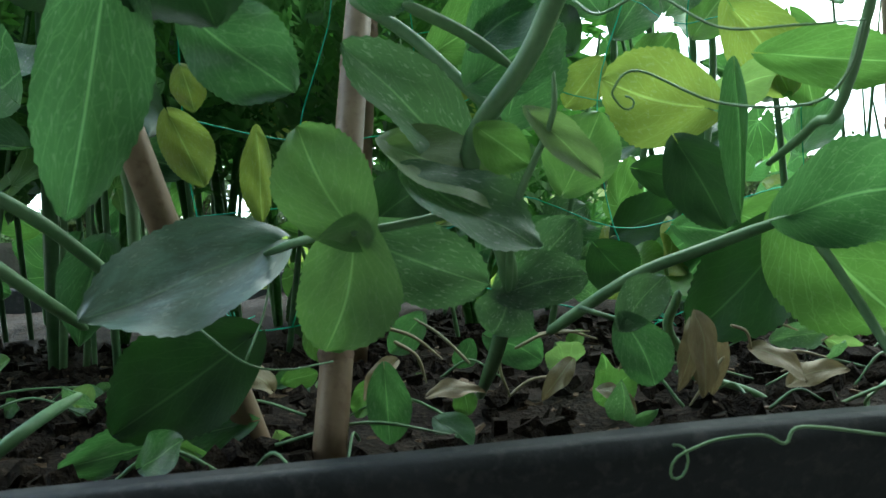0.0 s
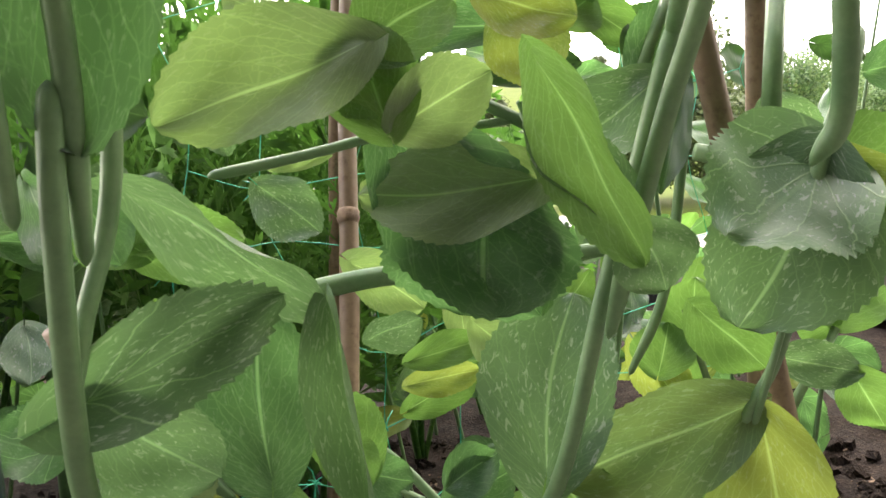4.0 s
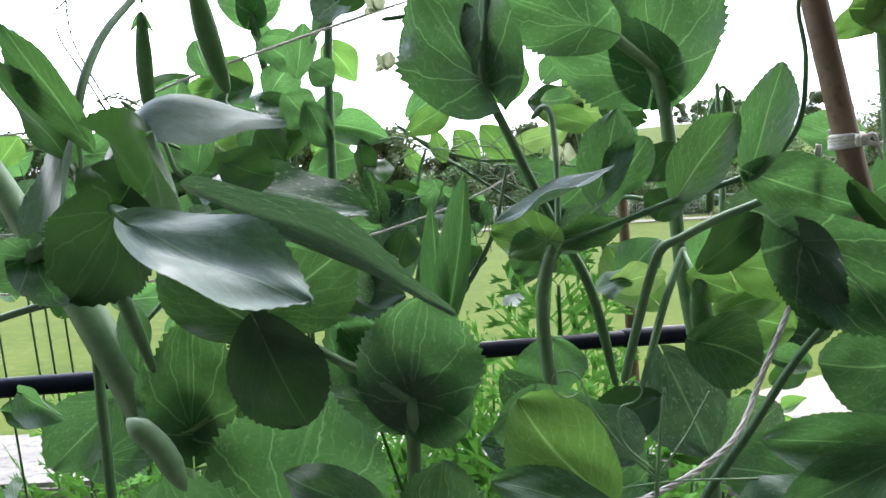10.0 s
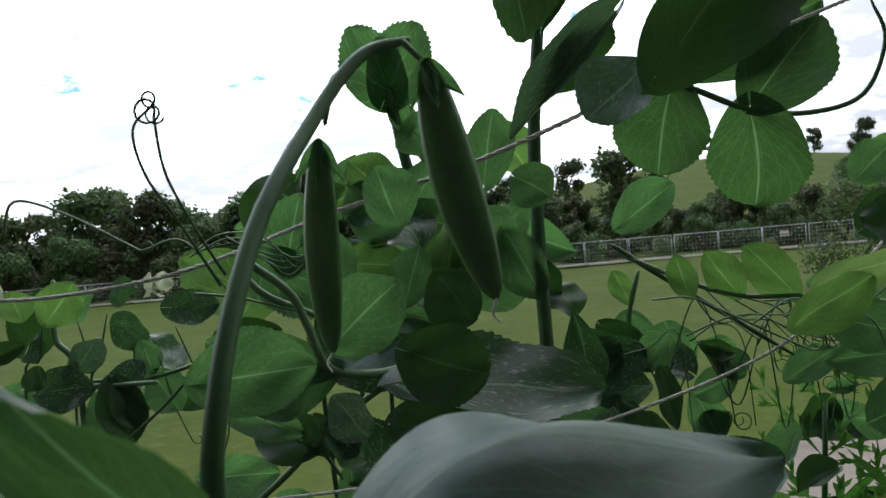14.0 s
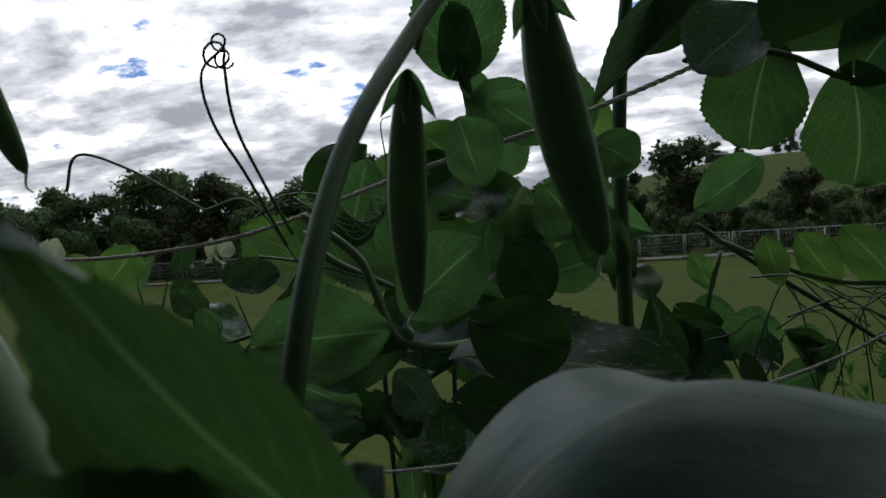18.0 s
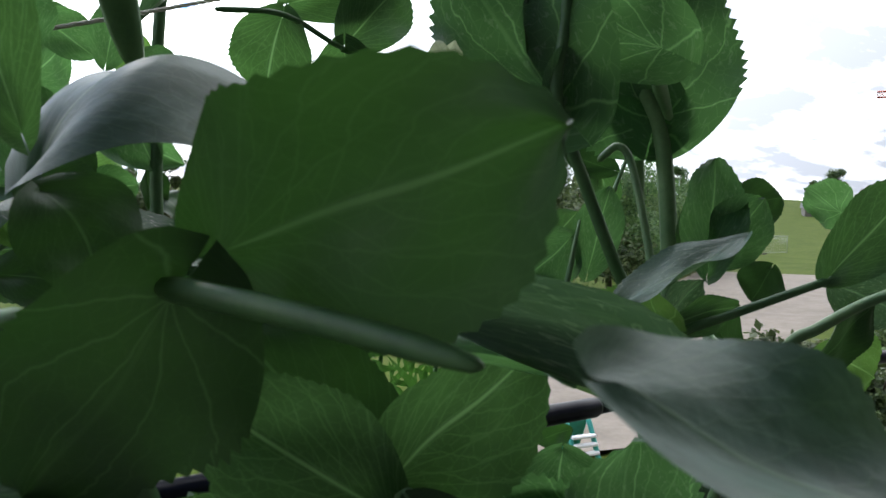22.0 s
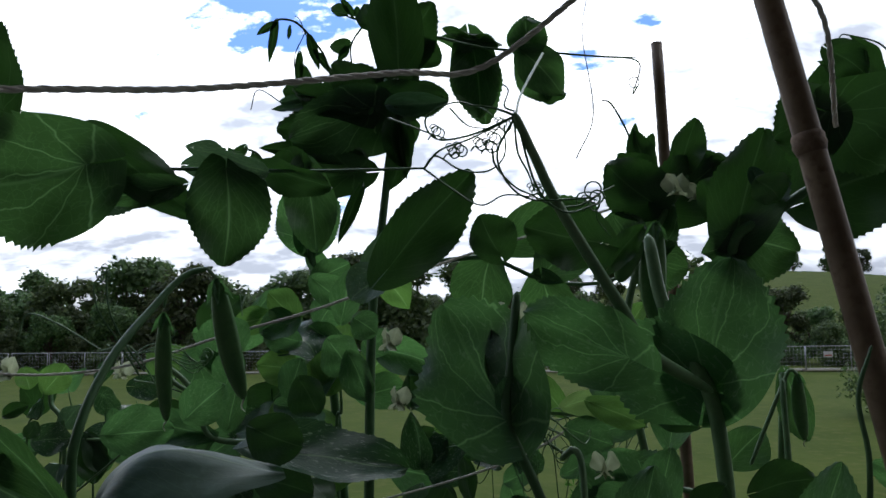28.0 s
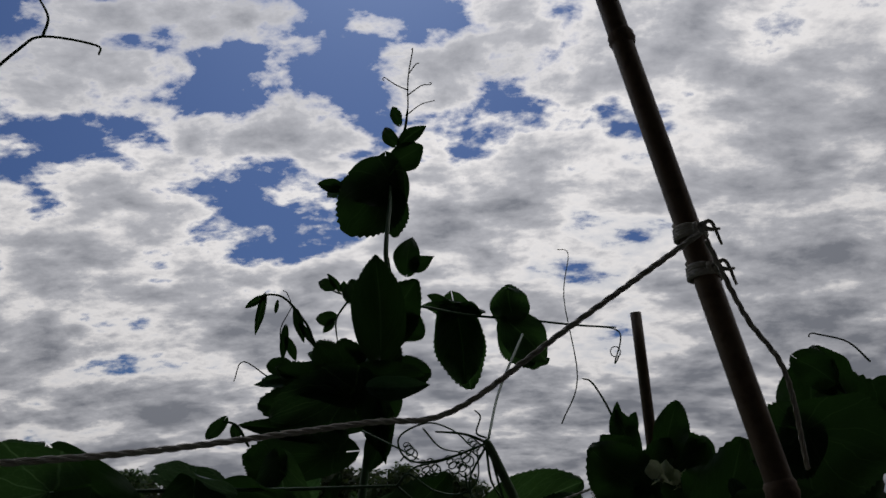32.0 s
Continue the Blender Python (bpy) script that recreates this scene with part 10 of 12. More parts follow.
tendril(PLANT["h"], [(-0.2033, 0.1743, 0.8286), (-0.1881, 0.1719, 0.8403), (-0.1785, 0.1713, 0.8452), (-0.1590, 0.1747, 0.8420), (-0.1581, 0.1761, 0.8385)], 0.00063, 0, 0.006, "stem_dark")
tendril(PLANT["h"], [(-0.1785, 0.1713, 0.8452), (-0.1761, 0.1691, 0.8520), (-0.1798, 0.1658, 0.8599)], 0.00063, 0, 0.006, "stem_dark")
leaf(PLANT["h"], "ov", "blue", (-0.2795, 0.3173, 0.7032), (-0.2456, 0.3167, 0.7161), (0.2564, -0.6562, -0.7097), 0.0193)
leaf(PLANT["h"], "ov", "blue", (-0.2208, 0.2740, 0.6941), (-0.1875, 0.2821, 0.6823), (0.1337, -0.9510, -0.2787), 0.0234)
leaf(PLANT["h"], "ov", "blue", (-0.1674, 0.2796, 0.6960), (-0.1385, 0.2839, 0.6934), (0.0775, -0.8395, -0.5377), 0.0169)
leaf(PLANT["h"], "ov", "green", (-0.2290, 0.3258, 0.5723), (-0.1957, 0.3298, 0.5746), (0.1118, -0.9881, 0.1060), 0.0251)
leaf(PLANT["h"], "ov", "green", (-0.1901, 0.3301, 0.5801), (-0.1703, 0.3311, 0.5965), (0.1548, -0.9804, -0.1215), 0.0223)
leaf(PLANT["h"], "ov", "green", (-0.1719, 0.3498, 0.6123), (-0.1773, 0.3476, 0.6299), (0.3764, -0.9264, -0.0005), 0.0176)
leaf(PLANT["e"], "ov", "green", (-0.1697, 0.5346, 0.5859), (-0.2110, 0.5397, 0.5709), (-0.3250, -0.6802, 0.6570), 0.0480)
leaf(PLANT["e"], "fo", "green", (-0.2020, 0.5026, 0.5681), (-0.1751, 0.4981, 0.5619), (-0.1231, -0.9764, 0.1777), 0.0218)
leaf(PLANT["e"], "ov", "green", (-0.2524, 0.5095, 0.5948), (-0.2408, 0.5061, 0.6326), (0.2181, -0.9640, -0.1521), 0.0317)
leaf(PLANT["e"], "ov", "green", (-0.1926, 0.5740, 0.5397), (-0.2260, 0.5765, 0.5573), (0.1487, -0.8987, 0.4127), 0.0323)
leaf(PLANT["e"], "ov", "dark", (-0.2169, 0.6107, 0.5419), (-0.1893, 0.6107, 0.5012), (-0.4561, -0.8348, -0.3083), 0.0558)
leaf(PLANT["e"], "fo", "green", (-0.1501, 0.6093, 0.6021), (-0.0994, 0.6137, 0.5863), (0.0850, -0.9964, -0.0020), 0.0431)
leaf(PLANT["e"], "dr", "dark", (-0.2387, 0.5972, 0.6033), (-0.2253, 0.5976, 0.5806), (0.1612, -0.9836, 0.0813), 0.0211)
leaf(PLANT["e"], "dr", "lime", (-0.1761, 0.5357, 0.5786), (-0.1617, 0.5290, 0.6105), (0.4292, -0.8250, -0.3678), 0.0322)
leaf(PLANT["e"], "st", "green", (-0.2644, 0.5091, 0.5974), (-0.2328, 0.5125, 0.5715), (0.1981, -0.9733, 0.1164), 0.0329)
leaf(PLANT["e"], "st", "green", (-0.1755, 0.5075, 0.5590), (-0.1932, 0.4980, 0.5503), (0.0720, -0.7418, 0.6668), 0.0196)
leaf(PLANT["e"], "ov", "lime", (-0.1566, 0.5386, 0.5984), (-0.1920, 0.5280, 0.5793), (0.2213, -0.9670, 0.1265), 0.0331)
leaf(PLANT["e"], "ov", "green", (-0.2277, 0.6188, 0.5807), (-0.2003, 0.6225, 0.6199), (0.6651, -0.6258, -0.4075), 0.0543)
leaf(PLANT["e"], "ov", "lime", (-0.1954, 0.5369, 0.5902), (-0.2287, 0.5340, 0.5944), (0.0938, -0.9942, 0.0526), 0.0270)
leaf(PLANT["e"], "rd", "green", (-0.2840, 0.6027, 0.6111), (-0.2478, 0.5996, 0.6324), (0.2675, -0.7792, -0.5668), 0.0379)
leaf(PLANT["e"], "rd", "green", (-0.1633, 0.6040, 0.5636), (-0.1280, 0.6057, 0.5720), (0.0882, -0.9826, -0.1637), 0.0310)
leaf(PLANT["e"], "dr", "lime", (-0.1656, 0.6159, 0.5805), (-0.1316, 0.6296, 0.6076), (0.5096, -0.8326, -0.2169), 0.0453)
leaf(PLANT["e"], "ov", "dark", (-0.2132, 0.5499, 0.5751), (-0.2441, 0.5539, 0.5472), (-0.2094, -0.9737, 0.0896), 0.0377)
leaf(PLANT["e"], "dr", "spotdark", (-0.1879, 0.5478, 0.6001), (-0.2166, 0.5488, 0.6267), (0.5124, -0.6378, 0.5751), 0.0484)
leaf(PLANT["e"], "dr", "dark", (-0.2917, 0.5832, 0.6179), (-0.2605, 0.5821, 0.6461), (0.1298, -0.9747, -0.1817), 0.0333)
leaf(PLANT["e"], "st", "lime", (-0.2909, 0.5704, 0.5786), (-0.3294, 0.5640, 0.6044), (0.3638, -0.8726, 0.3259), 0.0418)
leaf(PLANT["e"], "ov", "green", (-0.1952, 0.5081, 0.5541), (-0.2343, 0.5104, 0.5468), (-0.1784, -0.6205, 0.7636), 0.0435)
leaf(PLANT["e"], "dr", "green", (-0.3027, 0.5896, 0.6180), (-0.2776, 0.5981, 0.6181), (0.3095, -0.9112, -0.2721), 0.0223)
leaf(PLANT["e"], "ov", "lime", (-0.2050, 0.5104, 0.5669), (-0.1886, 0.5111, 0.5370), (0.1782, -0.9810, 0.0762), 0.0273)
leaf(PLANT["e"], "fo", "green", (-0.2278, 0.5929, 0.5691), (-0.2303, 0.5935, 0.6038), (0.6491, -0.7582, 0.0615), 0.0321)
leaf(PLANT["e"], "dr", "lime", (-0.1884, 0.5969, 0.5381), (-0.2194, 0.5980, 0.5555), (0.1835, -0.9046, 0.3847), 0.0307)
leaf(PLANT["e"], "ov", "green", (-0.2458, 0.5496, 0.5428), (-0.2709, 0.5412, 0.5251), (0.0674, -0.9346, 0.3492), 0.0302)
leaf(PLANT["e"], "st", "spotdark", (-0.2134, 0.5270, 0.5372), (-0.2470, 0.5197, 0.5608), (0.2772, -0.9557, 0.0992), 0.0335)
leaf(PLANT["e"], "fo", "green", (-0.1815, 0.5201, 0.5268), (-0.1994, 0.5177, 0.5394), (0.5354, -0.5286, 0.6587), 0.0249)
leaf(PLANT["e"], "st", "green", (-0.1910, 0.5806, 0.4662), (-0.1502, 0.5810, 0.4639), (-0.0019, -0.9754, -0.2202), 0.0378)
leaf(PLANT["e"], "st", "spotdark", (-0.2168, 0.5415, 0.4808), (-0.2379, 0.5367, 0.5083), (0.5075, -0.8264, 0.2440), 0.0324)
leaf(PLANT["e"], "ov", "dark", (-0.1654, 0.5054, 0.5015), (-0.1817, 0.5076, 0.5165), (0.5411, -0.5157, 0.6643), 0.0255)
leaf(PLANT["e"], "ov", "lime", (-0.2196, 0.5699, 0.5314), (-0.2371, 0.5648, 0.5493), (0.4682, -0.8571, 0.2151), 0.0230)
leaf(PLANT["e"], "ov", "green", (-0.2239, 0.5156, 0.4948), (-0.2390, 0.5070, 0.5173), (0.7431, -0.6145, 0.2650), 0.0280)
leaf(PLANT["e"], "ov", "green", (-0.1873, 0.5952, 0.4857), (-0.2330, 0.5989, 0.4654), (-0.1452, -0.9782, 0.1482), 0.0383)
leaf(PLANT["e"], "fo", "lime", (-0.1796, 0.5303, 0.5095), (-0.1477, 0.5304, 0.5167), (-0.0418, -0.9781, 0.2040), 0.0267)
leaf(PLANT["e"], "rd", "dark", (-0.2540, 0.5536, 0.4952), (-0.2943, 0.5563, 0.5027), (0.0409, -0.8454, 0.5325), 0.0328)
leaf(PLANT["e"], "ov", "spotdark", (-0.2391, 0.5063, 0.5155), (-0.2246, 0.5101, 0.4981), (0.3568, -0.9297, 0.0912), 0.0200)
leaf(PLANT["e"], "ov", "dark", (-0.2113, 0.5717, 0.4818), (-0.2439, 0.5610, 0.4679), (-0.0537, -0.7256, 0.6860), 0.0352)
leaf(PLANT["g"], "ov", "dark", (-0.0931, 0.5560, 0.5473), (-0.0728, 0.5618, 0.5259), (0.1504, -0.9808, -0.1239), 0.0227)
leaf(PLANT["g"], "ov", "green", (-0.1274, 0.5471, 0.5167), (-0.0871, 0.5487, 0.5083), (0.0773, -0.9789, 0.1892), 0.0332)
leaf(PLANT["g"], "dr", "spotdark", (-0.0992, 0.5476, 0.5123), (-0.0677, 0.5468, 0.5137), (-0.0323, -0.9748, 0.2208), 0.0258)
leaf(PLANT["g"], "ov", "dark", (-0.1070, 0.5441, 0.5447), (-0.0879, 0.5388, 0.5232), (-0.0872, -0.9821, 0.1667), 0.0242)
leaf(PLANT["g"], "fo", "dark", (-0.1224, 0.5933, 0.5567), (-0.1247, 0.6007, 0.5870), (0.4609, -0.8537, 0.2427), 0.0284)
leaf(PLANT["g"], "fo", "spotdark", (-0.1053, 0.5320, 0.5219), (-0.1103, 0.5249, 0.5618), (-0.0335, -0.9832, -0.1792), 0.0313)
leaf(PLANT["g"], "rd", "spotdark", (-0.0993, 0.5387, 0.5188), (-0.0746, 0.5365, 0.5384), (-0.1899, -0.9731, 0.1307), 0.0284)
leaf(PLANT["g"], "dr", "dark", (-0.1047, 0.5882, 0.5519), (-0.1181, 0.5958, 0.5717), (0.2751, -0.8210, 0.5003), 0.0264)
leaf(PLANT["f"], "st", "green", (-0.3745, 0.5659, 0.5126), (-0.3602, 0.5702, 0.5191), (0.2442, -0.9652, 0.0931), 0.0138)
leaf(PLANT["f"], "fo", "dark", (-0.3893, 0.4974, 0.5684), (-0.4077, 0.4976, 0.5610), (0.0454, -0.9907, -0.1285), 0.0158)
leaf(PLANT["f"], "ov", "spotdark", (-0.3655, 0.5561, 0.5815), (-0.3595, 0.5499, 0.5982), (0.7348, -0.5054, -0.4523), 0.0155)
leaf(PLANT["f"], "dr", "green", (-0.4073, 0.5541, 0.5822), (-0.3836, 0.5603, 0.5835), (0.2207, -0.7035, -0.6755), 0.0294)
leaf(PLANT["f"], "st", "spotdark", (-0.3463, 0.5278, 0.5468), (-0.3567, 0.5172, 0.5324), (0.5148, -0.8241, 0.2362), 0.0177)
leaf(PLANT["f"], "fo", "green", (-0.4183, 0.5359, 0.5370), (-0.4018, 0.5459, 0.5473), (0.6573, -0.5154, -0.5498), 0.0296)
leaf(PLANT["f"], "st", "dark", (-0.4210, 0.5539, 0.5628), (-0.4068, 0.5461, 0.5949), (0.5947, -0.6812, -0.4270), 0.0273)
leaf(PLANT["f"], "rd", "green", (-0.4275, 0.5563, 0.5362), (-0.4425, 0.5526, 0.5177), (0.1670, -0.9840, 0.0621), 0.0207)
leaf(PLANT["f"], "st", "spotdark", (-0.3194, 0.5239, 0.5795), (-0.2978, 0.5321, 0.5783), (0.3581, -0.9309, 0.0714), 0.0192)
leaf(PLANT["f"], "rd", "dark", (-0.3801, 0.4946, 0.5556), (-0.3837, 0.4897, 0.5459), (0.5543, -0.8093, 0.1943), 0.0117)
leaf(PLANT["f"], "st", "green", (-0.4220, 0.5749, 0.4752), (-0.4375, 0.5738, 0.4955), (0.6107, -0.6660, 0.4284), 0.0243)
leaf(PLANT["f"], "fo", "green", (-0.3567, 0.5709, 0.5224), (-0.3926, 0.5752, 0.5187), (-0.1301, -0.9822, 0.1355), 0.0261)
leaf(PLANT["f"], "ov", "green", (-0.4284, 0.5301, 0.5018), (-0.4085, 0.5297, 0.5163), (0.2469, -0.8978, -0.3646), 0.0192)
leaf(PLANT["f"], "st", "dark", (-0.3466, 0.5764, 0.5253), (-0.3222, 0.5732, 0.5171), (-0.1002, -0.9903, 0.0959), 0.0201)
leaf(PLANT["f"], "st", "spotdark", (-0.3470, 0.5741, 0.5418), (-0.3636, 0.5770, 0.5597), (0.6546, -0.3589, 0.6654), 0.0302)
leaf(PLANT["f"], "rd", "dark", (-0.4301, 0.5664, 0.5251), (-0.4585, 0.5594, 0.5106), (0.1184, -0.9656, 0.2316), 0.0288)
leaf(PLANT["f"], "ov", "spotdark", (-0.3871, 0.5039, 0.5420), (-0.3553, 0.5037, 0.5438), (-0.0148, -0.9904, 0.1375), 0.0244)
leaf(PLANT["f"], "fo", "spotdark", (-0.4071, 0.5254, 0.5575), (-0.4029, 0.5327, 0.5707), (0.9562, -0.2417, -0.1651), 0.0182)
leaf(PLANT["f"], "fo", "green", (-0.3987, 0.5057, 0.5204), (-0.4173, 0.4965, 0.5202), (0.4317, -0.8823, 0.1874), 0.0191)
leaf(PLANT["f"], "st", "spotdark", (-0.3707, 0.5659, 0.5700), (-0.3570, 0.5689, 0.5542), (0.0036, -0.9828, -0.1848), 0.0221)
leaf(PLANT["g"], "st", "green", (-0.0605, 0.5384, 0.5430), (-0.0753, 0.5414, 0.5241), (-0.2594, -0.9644, 0.0513), 0.0190)
leaf(PLANT["g"], "st", "dark", (-0.0690, 0.5676, 0.4562), (-0.0624, 0.5620, 0.4898), (-0.2489, -0.9619, -0.1131), 0.0261)
leaf(PLANT["g"], "st", "spotdark", (-0.0525, 0.5471, 0.5225), (-0.0713, 0.5492, 0.5372), (0.2702, -0.8441, 0.4631), 0.0227)
leaf(PLANT["g"], "ov", "spotdark", (-0.0894, 0.5330, 0.4793), (-0.1027, 0.5241, 0.4927), (0.6860, -0.6934, 0.2206), 0.0155)
leaf(PLANT["g"], "ov", "green", (-0.0264, 0.5507, 0.5163), (-0.0472, 0.5536, 0.5064), (-0.2301, -0.9507, 0.2078), 0.0189)
leaf(PLANT["g"], "ov", "dark", (-0.0290, 0.5568, 0.4930), (-0.0453, 0.5625, 0.4806), (-0.4099, -0.9041, 0.1203), 0.0165)
leaf(PLANT["g"], "fo", "spotdark", (-0.0333, 0.5489, 0.5172), (-0.0478, 0.5403, 0.5374), (0.6693, -0.7220, 0.1753), 0.0258)
leaf(PLANT["g"], "ov", "dark", (-0.0842, 0.5125, 0.4906), (-0.0896, 0.5191, 0.5139), (0.1353, -0.9450, 0.2978), 0.0211)
leaf(PLANT["g"], "ov", "green", (-0.0779, 0.5141, 0.4985), (-0.0935, 0.5131, 0.4768), (-0.3962, -0.8588, 0.3246), 0.0220)
leaf(PLANT["g"], "rd", "spotdark", (-0.0343, 0.5459, 0.5294), (-0.0180, 0.5548, 0.5143), (0.2511, -0.9272, -0.2781), 0.0171)
leaf(PLANT["g"], "st", "spotdark", (-0.0632, 0.5492, 0.4663), (-0.0384, 0.5420, 0.4675), (-0.2623, -0.9413, -0.2126), 0.0251)
leaf(PLANT["g"], "fo", "dark", (-0.0461, 0.5309, 0.5380), (-0.0280, 0.5399, 0.5304), (0.3142, -0.8966, -0.3120), 0.0143)
leaf(PLANT["g"], "fo", "green", (0.0060, 0.5491, 0.4847), (-0.0019, 0.5553, 0.4616), (-0.9090, -0.3565, 0.2159), 0.0318)
leaf(PLANT["g"], "ov", "dark", (0.0251, 0.5909, 0.4707), (0.0349, 0.5871, 0.4949), (0.0498, -0.9833, -0.1751), 0.0238)
leaf(PLANT["g"], "fo", "green", (0.0289, 0.5676, 0.5020), (0.0450, 0.5694, 0.5025), (0.1001, -0.9615, 0.2560), 0.0127)
leaf(PLANT["g"], "ov", "dark", (0.0509, 0.5628, 0.4808), (0.0361, 0.5658, 0.4780), (-0.2413, -0.9284, 0.2824), 0.0133)
leaf(PLANT["g"], "ov", "dark", (0.0081, 0.5917, 0.4496), (-0.0110, 0.5871, 0.4406), (-0.3323, -0.3435, 0.8784), 0.0257)
leaf(PLANT["g"], "fo", "dark", (0.0122, 0.5177, 0.4739), (-0.0075, 0.5182, 0.4611), (-0.4614, -0.5644, 0.6845), 0.0239)
leaf(PLANT["g"], "ov", "green", (0.0302, 0.5382, 0.4928), (0.0494, 0.5337, 0.4887), (-0.2778, -0.9150, -0.2927), 0.0210)
leaf(PLANT["g"], "st", "green", (0.0520, 0.5899, 0.4786), (0.0232, 0.5864, 0.4732), (0.0465, -0.9346, 0.3528), 0.0233)
leaf(PLANT["e"], "fo", "green", (-0.1878, 0.5753, 0.6602), (-0.2065, 0.5837, 0.6822), (0.2337, -0.8254, 0.5139), 0.0249)
leaf(PLANT["e"], "ov", "lime", (-0.1775, 0.6014, 0.6028), (-0.1943, 0.6044, 0.6230), (0.3712, -0.8229, 0.4302), 0.0271)
leaf(PLANT["e"], "dr", "lime", (-0.1444, 0.5856, 0.6639), (-0.1243, 0.5874, 0.6344), (-0.0153, -0.9974, -0.0710), 0.0286)
leaf(PLANT["e"], "st", "green", (-0.1423, 0.5298, 0.6053), (-0.1290, 0.5361, 0.6190), (0.5480, -0.8236, -0.1465), 0.0203)
leaf(PLANT["e"], "rd", "green", (-0.1720, 0.5621, 0.6092), (-0.1957, 0.5573, 0.6233), (0.1686, -0.9843, -0.0528), 0.0224)
leaf(PLANT["e"], "ov", "green", (-0.1977, 0.5355, 0.6279), (-0.2254, 0.5307, 0.6177), (-0.0128, -0.8935, 0.4489), 0.0277)
leaf(PLANT["e"], "ov", "green", (-0.1912, 0.5681, 0.6245), (-0.1709, 0.5732, 0.6537), (0.6906, -0.6190, -0.3739), 0.0402)
leaf(PLANT["e"], "ov", "green", (-0.1981, 0.5389, 0.6116), (-0.2230, 0.5286, 0.6191), (0.3650, -0.9284, -0.0698), 0.0222)
leaf(PLANT["e"], "ov", "lime", (-0.2241, 0.5482, 0.6305), (-0.2487, 0.5365, 0.6255), (0.4286, -0.9035, 0.0024), 0.0224)
leaf(PLANT["e"], "ov", "green", (-0.1957, 0.5675, 0.6575), (-0.1667, 0.5725, 0.6722), (0.1995, -0.9780, -0.0611), 0.0261)
leaf(PLANT["h"], "dr", "green", (0.0394, 0.3287, 0.4915), (0.0608, 0.3273, 0.5127), (-0.0998, -0.9944, 0.0343), 0.0249)
leaf(PLANT["h"], "rd", "dark", (0.1349, 0.3763, 0.4551), (0.1653, 0.3672, 0.4631), (-0.3419, -0.8964, 0.2822), 0.0271)
leaf(PLANT["h"], "ov", "spotdark", (0.1386, 0.3770, 0.4589), (0.1569, 0.3659, 0.4811), (-0.0368, -0.9046, -0.4247), 0.0350)
leaf(PLANT["h"], "fo", "green", (0.1109, 0.3694, 0.4391), (0.0932, 0.3780, 0.4132), (-0.7942, -0.4692, 0.3861), 0.0286)
leaf(PLANT["h"], "dr", "green", (0.0345, 0.2851, 0.4984), (0.0177, 0.2872, 0.4990), (-0.0351, -0.5368, 0.8430), 0.0190)
leaf(PLANT["h"], "fo", "dark", (0.1173, 0.3363, 0.4899), (0.0940, 0.3449, 0.5124), (0.2433, -0.7949, 0.5558), 0.0385)
leaf(PLANT["h"], "ov", "green", (0.0877, 0.3758, 0.4864), (0.1084, 0.3647, 0.5164), (-0.4921, -0.8704, 0.0168), 0.0305)
leaf(PLANT["h"], "rd", "spotdark", (0.1268, 0.3674, 0.4552), (0.1489, 0.3584, 0.4505), (-0.3778, -0.9257, -0.0180), 0.0216)
leaf(PLANT["h"], "rd", "lime", (0.0603, 0.3509, 0.4790), (0.0380, 0.3585, 0.5091), (-0.0030, -0.9700, 0.2430), 0.0318)
leaf(PLANT["h"], "fo", "green", (0.1353, 0.3359, 0.4428), (0.1116, 0.3429, 0.4487), (-0.1358, -0.8665, 0.4804), 0.0219)
leaf(PLANT["c"], "rd", "dark", (-0.0987, 0.3496, 0.4925), (-0.0728, 0.3349, 0.4904), (-0.4544, -0.8406, 0.2947), 0.0211)
leaf(PLANT["c"], "ov", "green", (-0.1119, 0.4457, 0.4169), (-0.1384, 0.4427, 0.4164), (0.0339, -0.4476, 0.8936), 0.0322)
leaf(PLANT["c"], "ov", "spot", (-0.0788, 0.3450, 0.4858), (-0.0978, 0.3481, 0.5116), (0.0861, -0.9798, 0.1804), 0.0259)
leaf(PLANT["c"], "ov", "green", (-0.0785, 0.3881, 0.4794), (-0.1023, 0.3940, 0.4638), (-0.4793, -0.7537, 0.4496), 0.0280)
leaf(PLANT["c"], "ov", "dark", (-0.0838, 0.3497, 0.4718), (-0.1091, 0.3588, 0.4810), (-0.0835, -0.8105, 0.5798), 0.0225)
leaf(PLANT["c"], "dr", "dark", (-0.0762, 0.3598, 0.4538), (-0.0568, 0.3619, 0.4781), (0.3198, -0.9312, -0.1751), 0.0294)
leaf(PLANT["h"], "fo", "green", (0.1101, 0.2561, 0.5302), (0.1339, 0.2613, 0.5228), (0.1743, -0.9761, -0.1297), 0.0154)
leaf(PLANT["h"], "ov", "green", (0.1567, 0.2895, 0.5267), (0.1408, 0.2987, 0.5410), (-0.3366, -0.9162, 0.2176), 0.0222)
leaf(PLANT["h"], "st", "dark", (0.1202, 0.2508, 0.5104), (0.1352, 0.2419, 0.5151), (-0.4937, -0.8672, -0.0647), 0.0167)
leaf(PLANT["h"], "fo", "dark", (0.1487, 0.2727, 0.5179), (0.1241, 0.2731, 0.5313), (0.1391, -0.9494, 0.2814), 0.0237)
leaf(PLANT["h"], "fo", "dark", (0.1745, 0.2927, 0.5164), (0.1754, 0.2902, 0.5404), (-0.4136, -0.9071, -0.0784), 0.0199)
leaf(PLANT["h"], "st", "green", (0.1424, 0.3007, 0.5571), (0.1158, 0.2981, 0.5676), (0.0006, -0.9707, -0.2402), 0.0200)
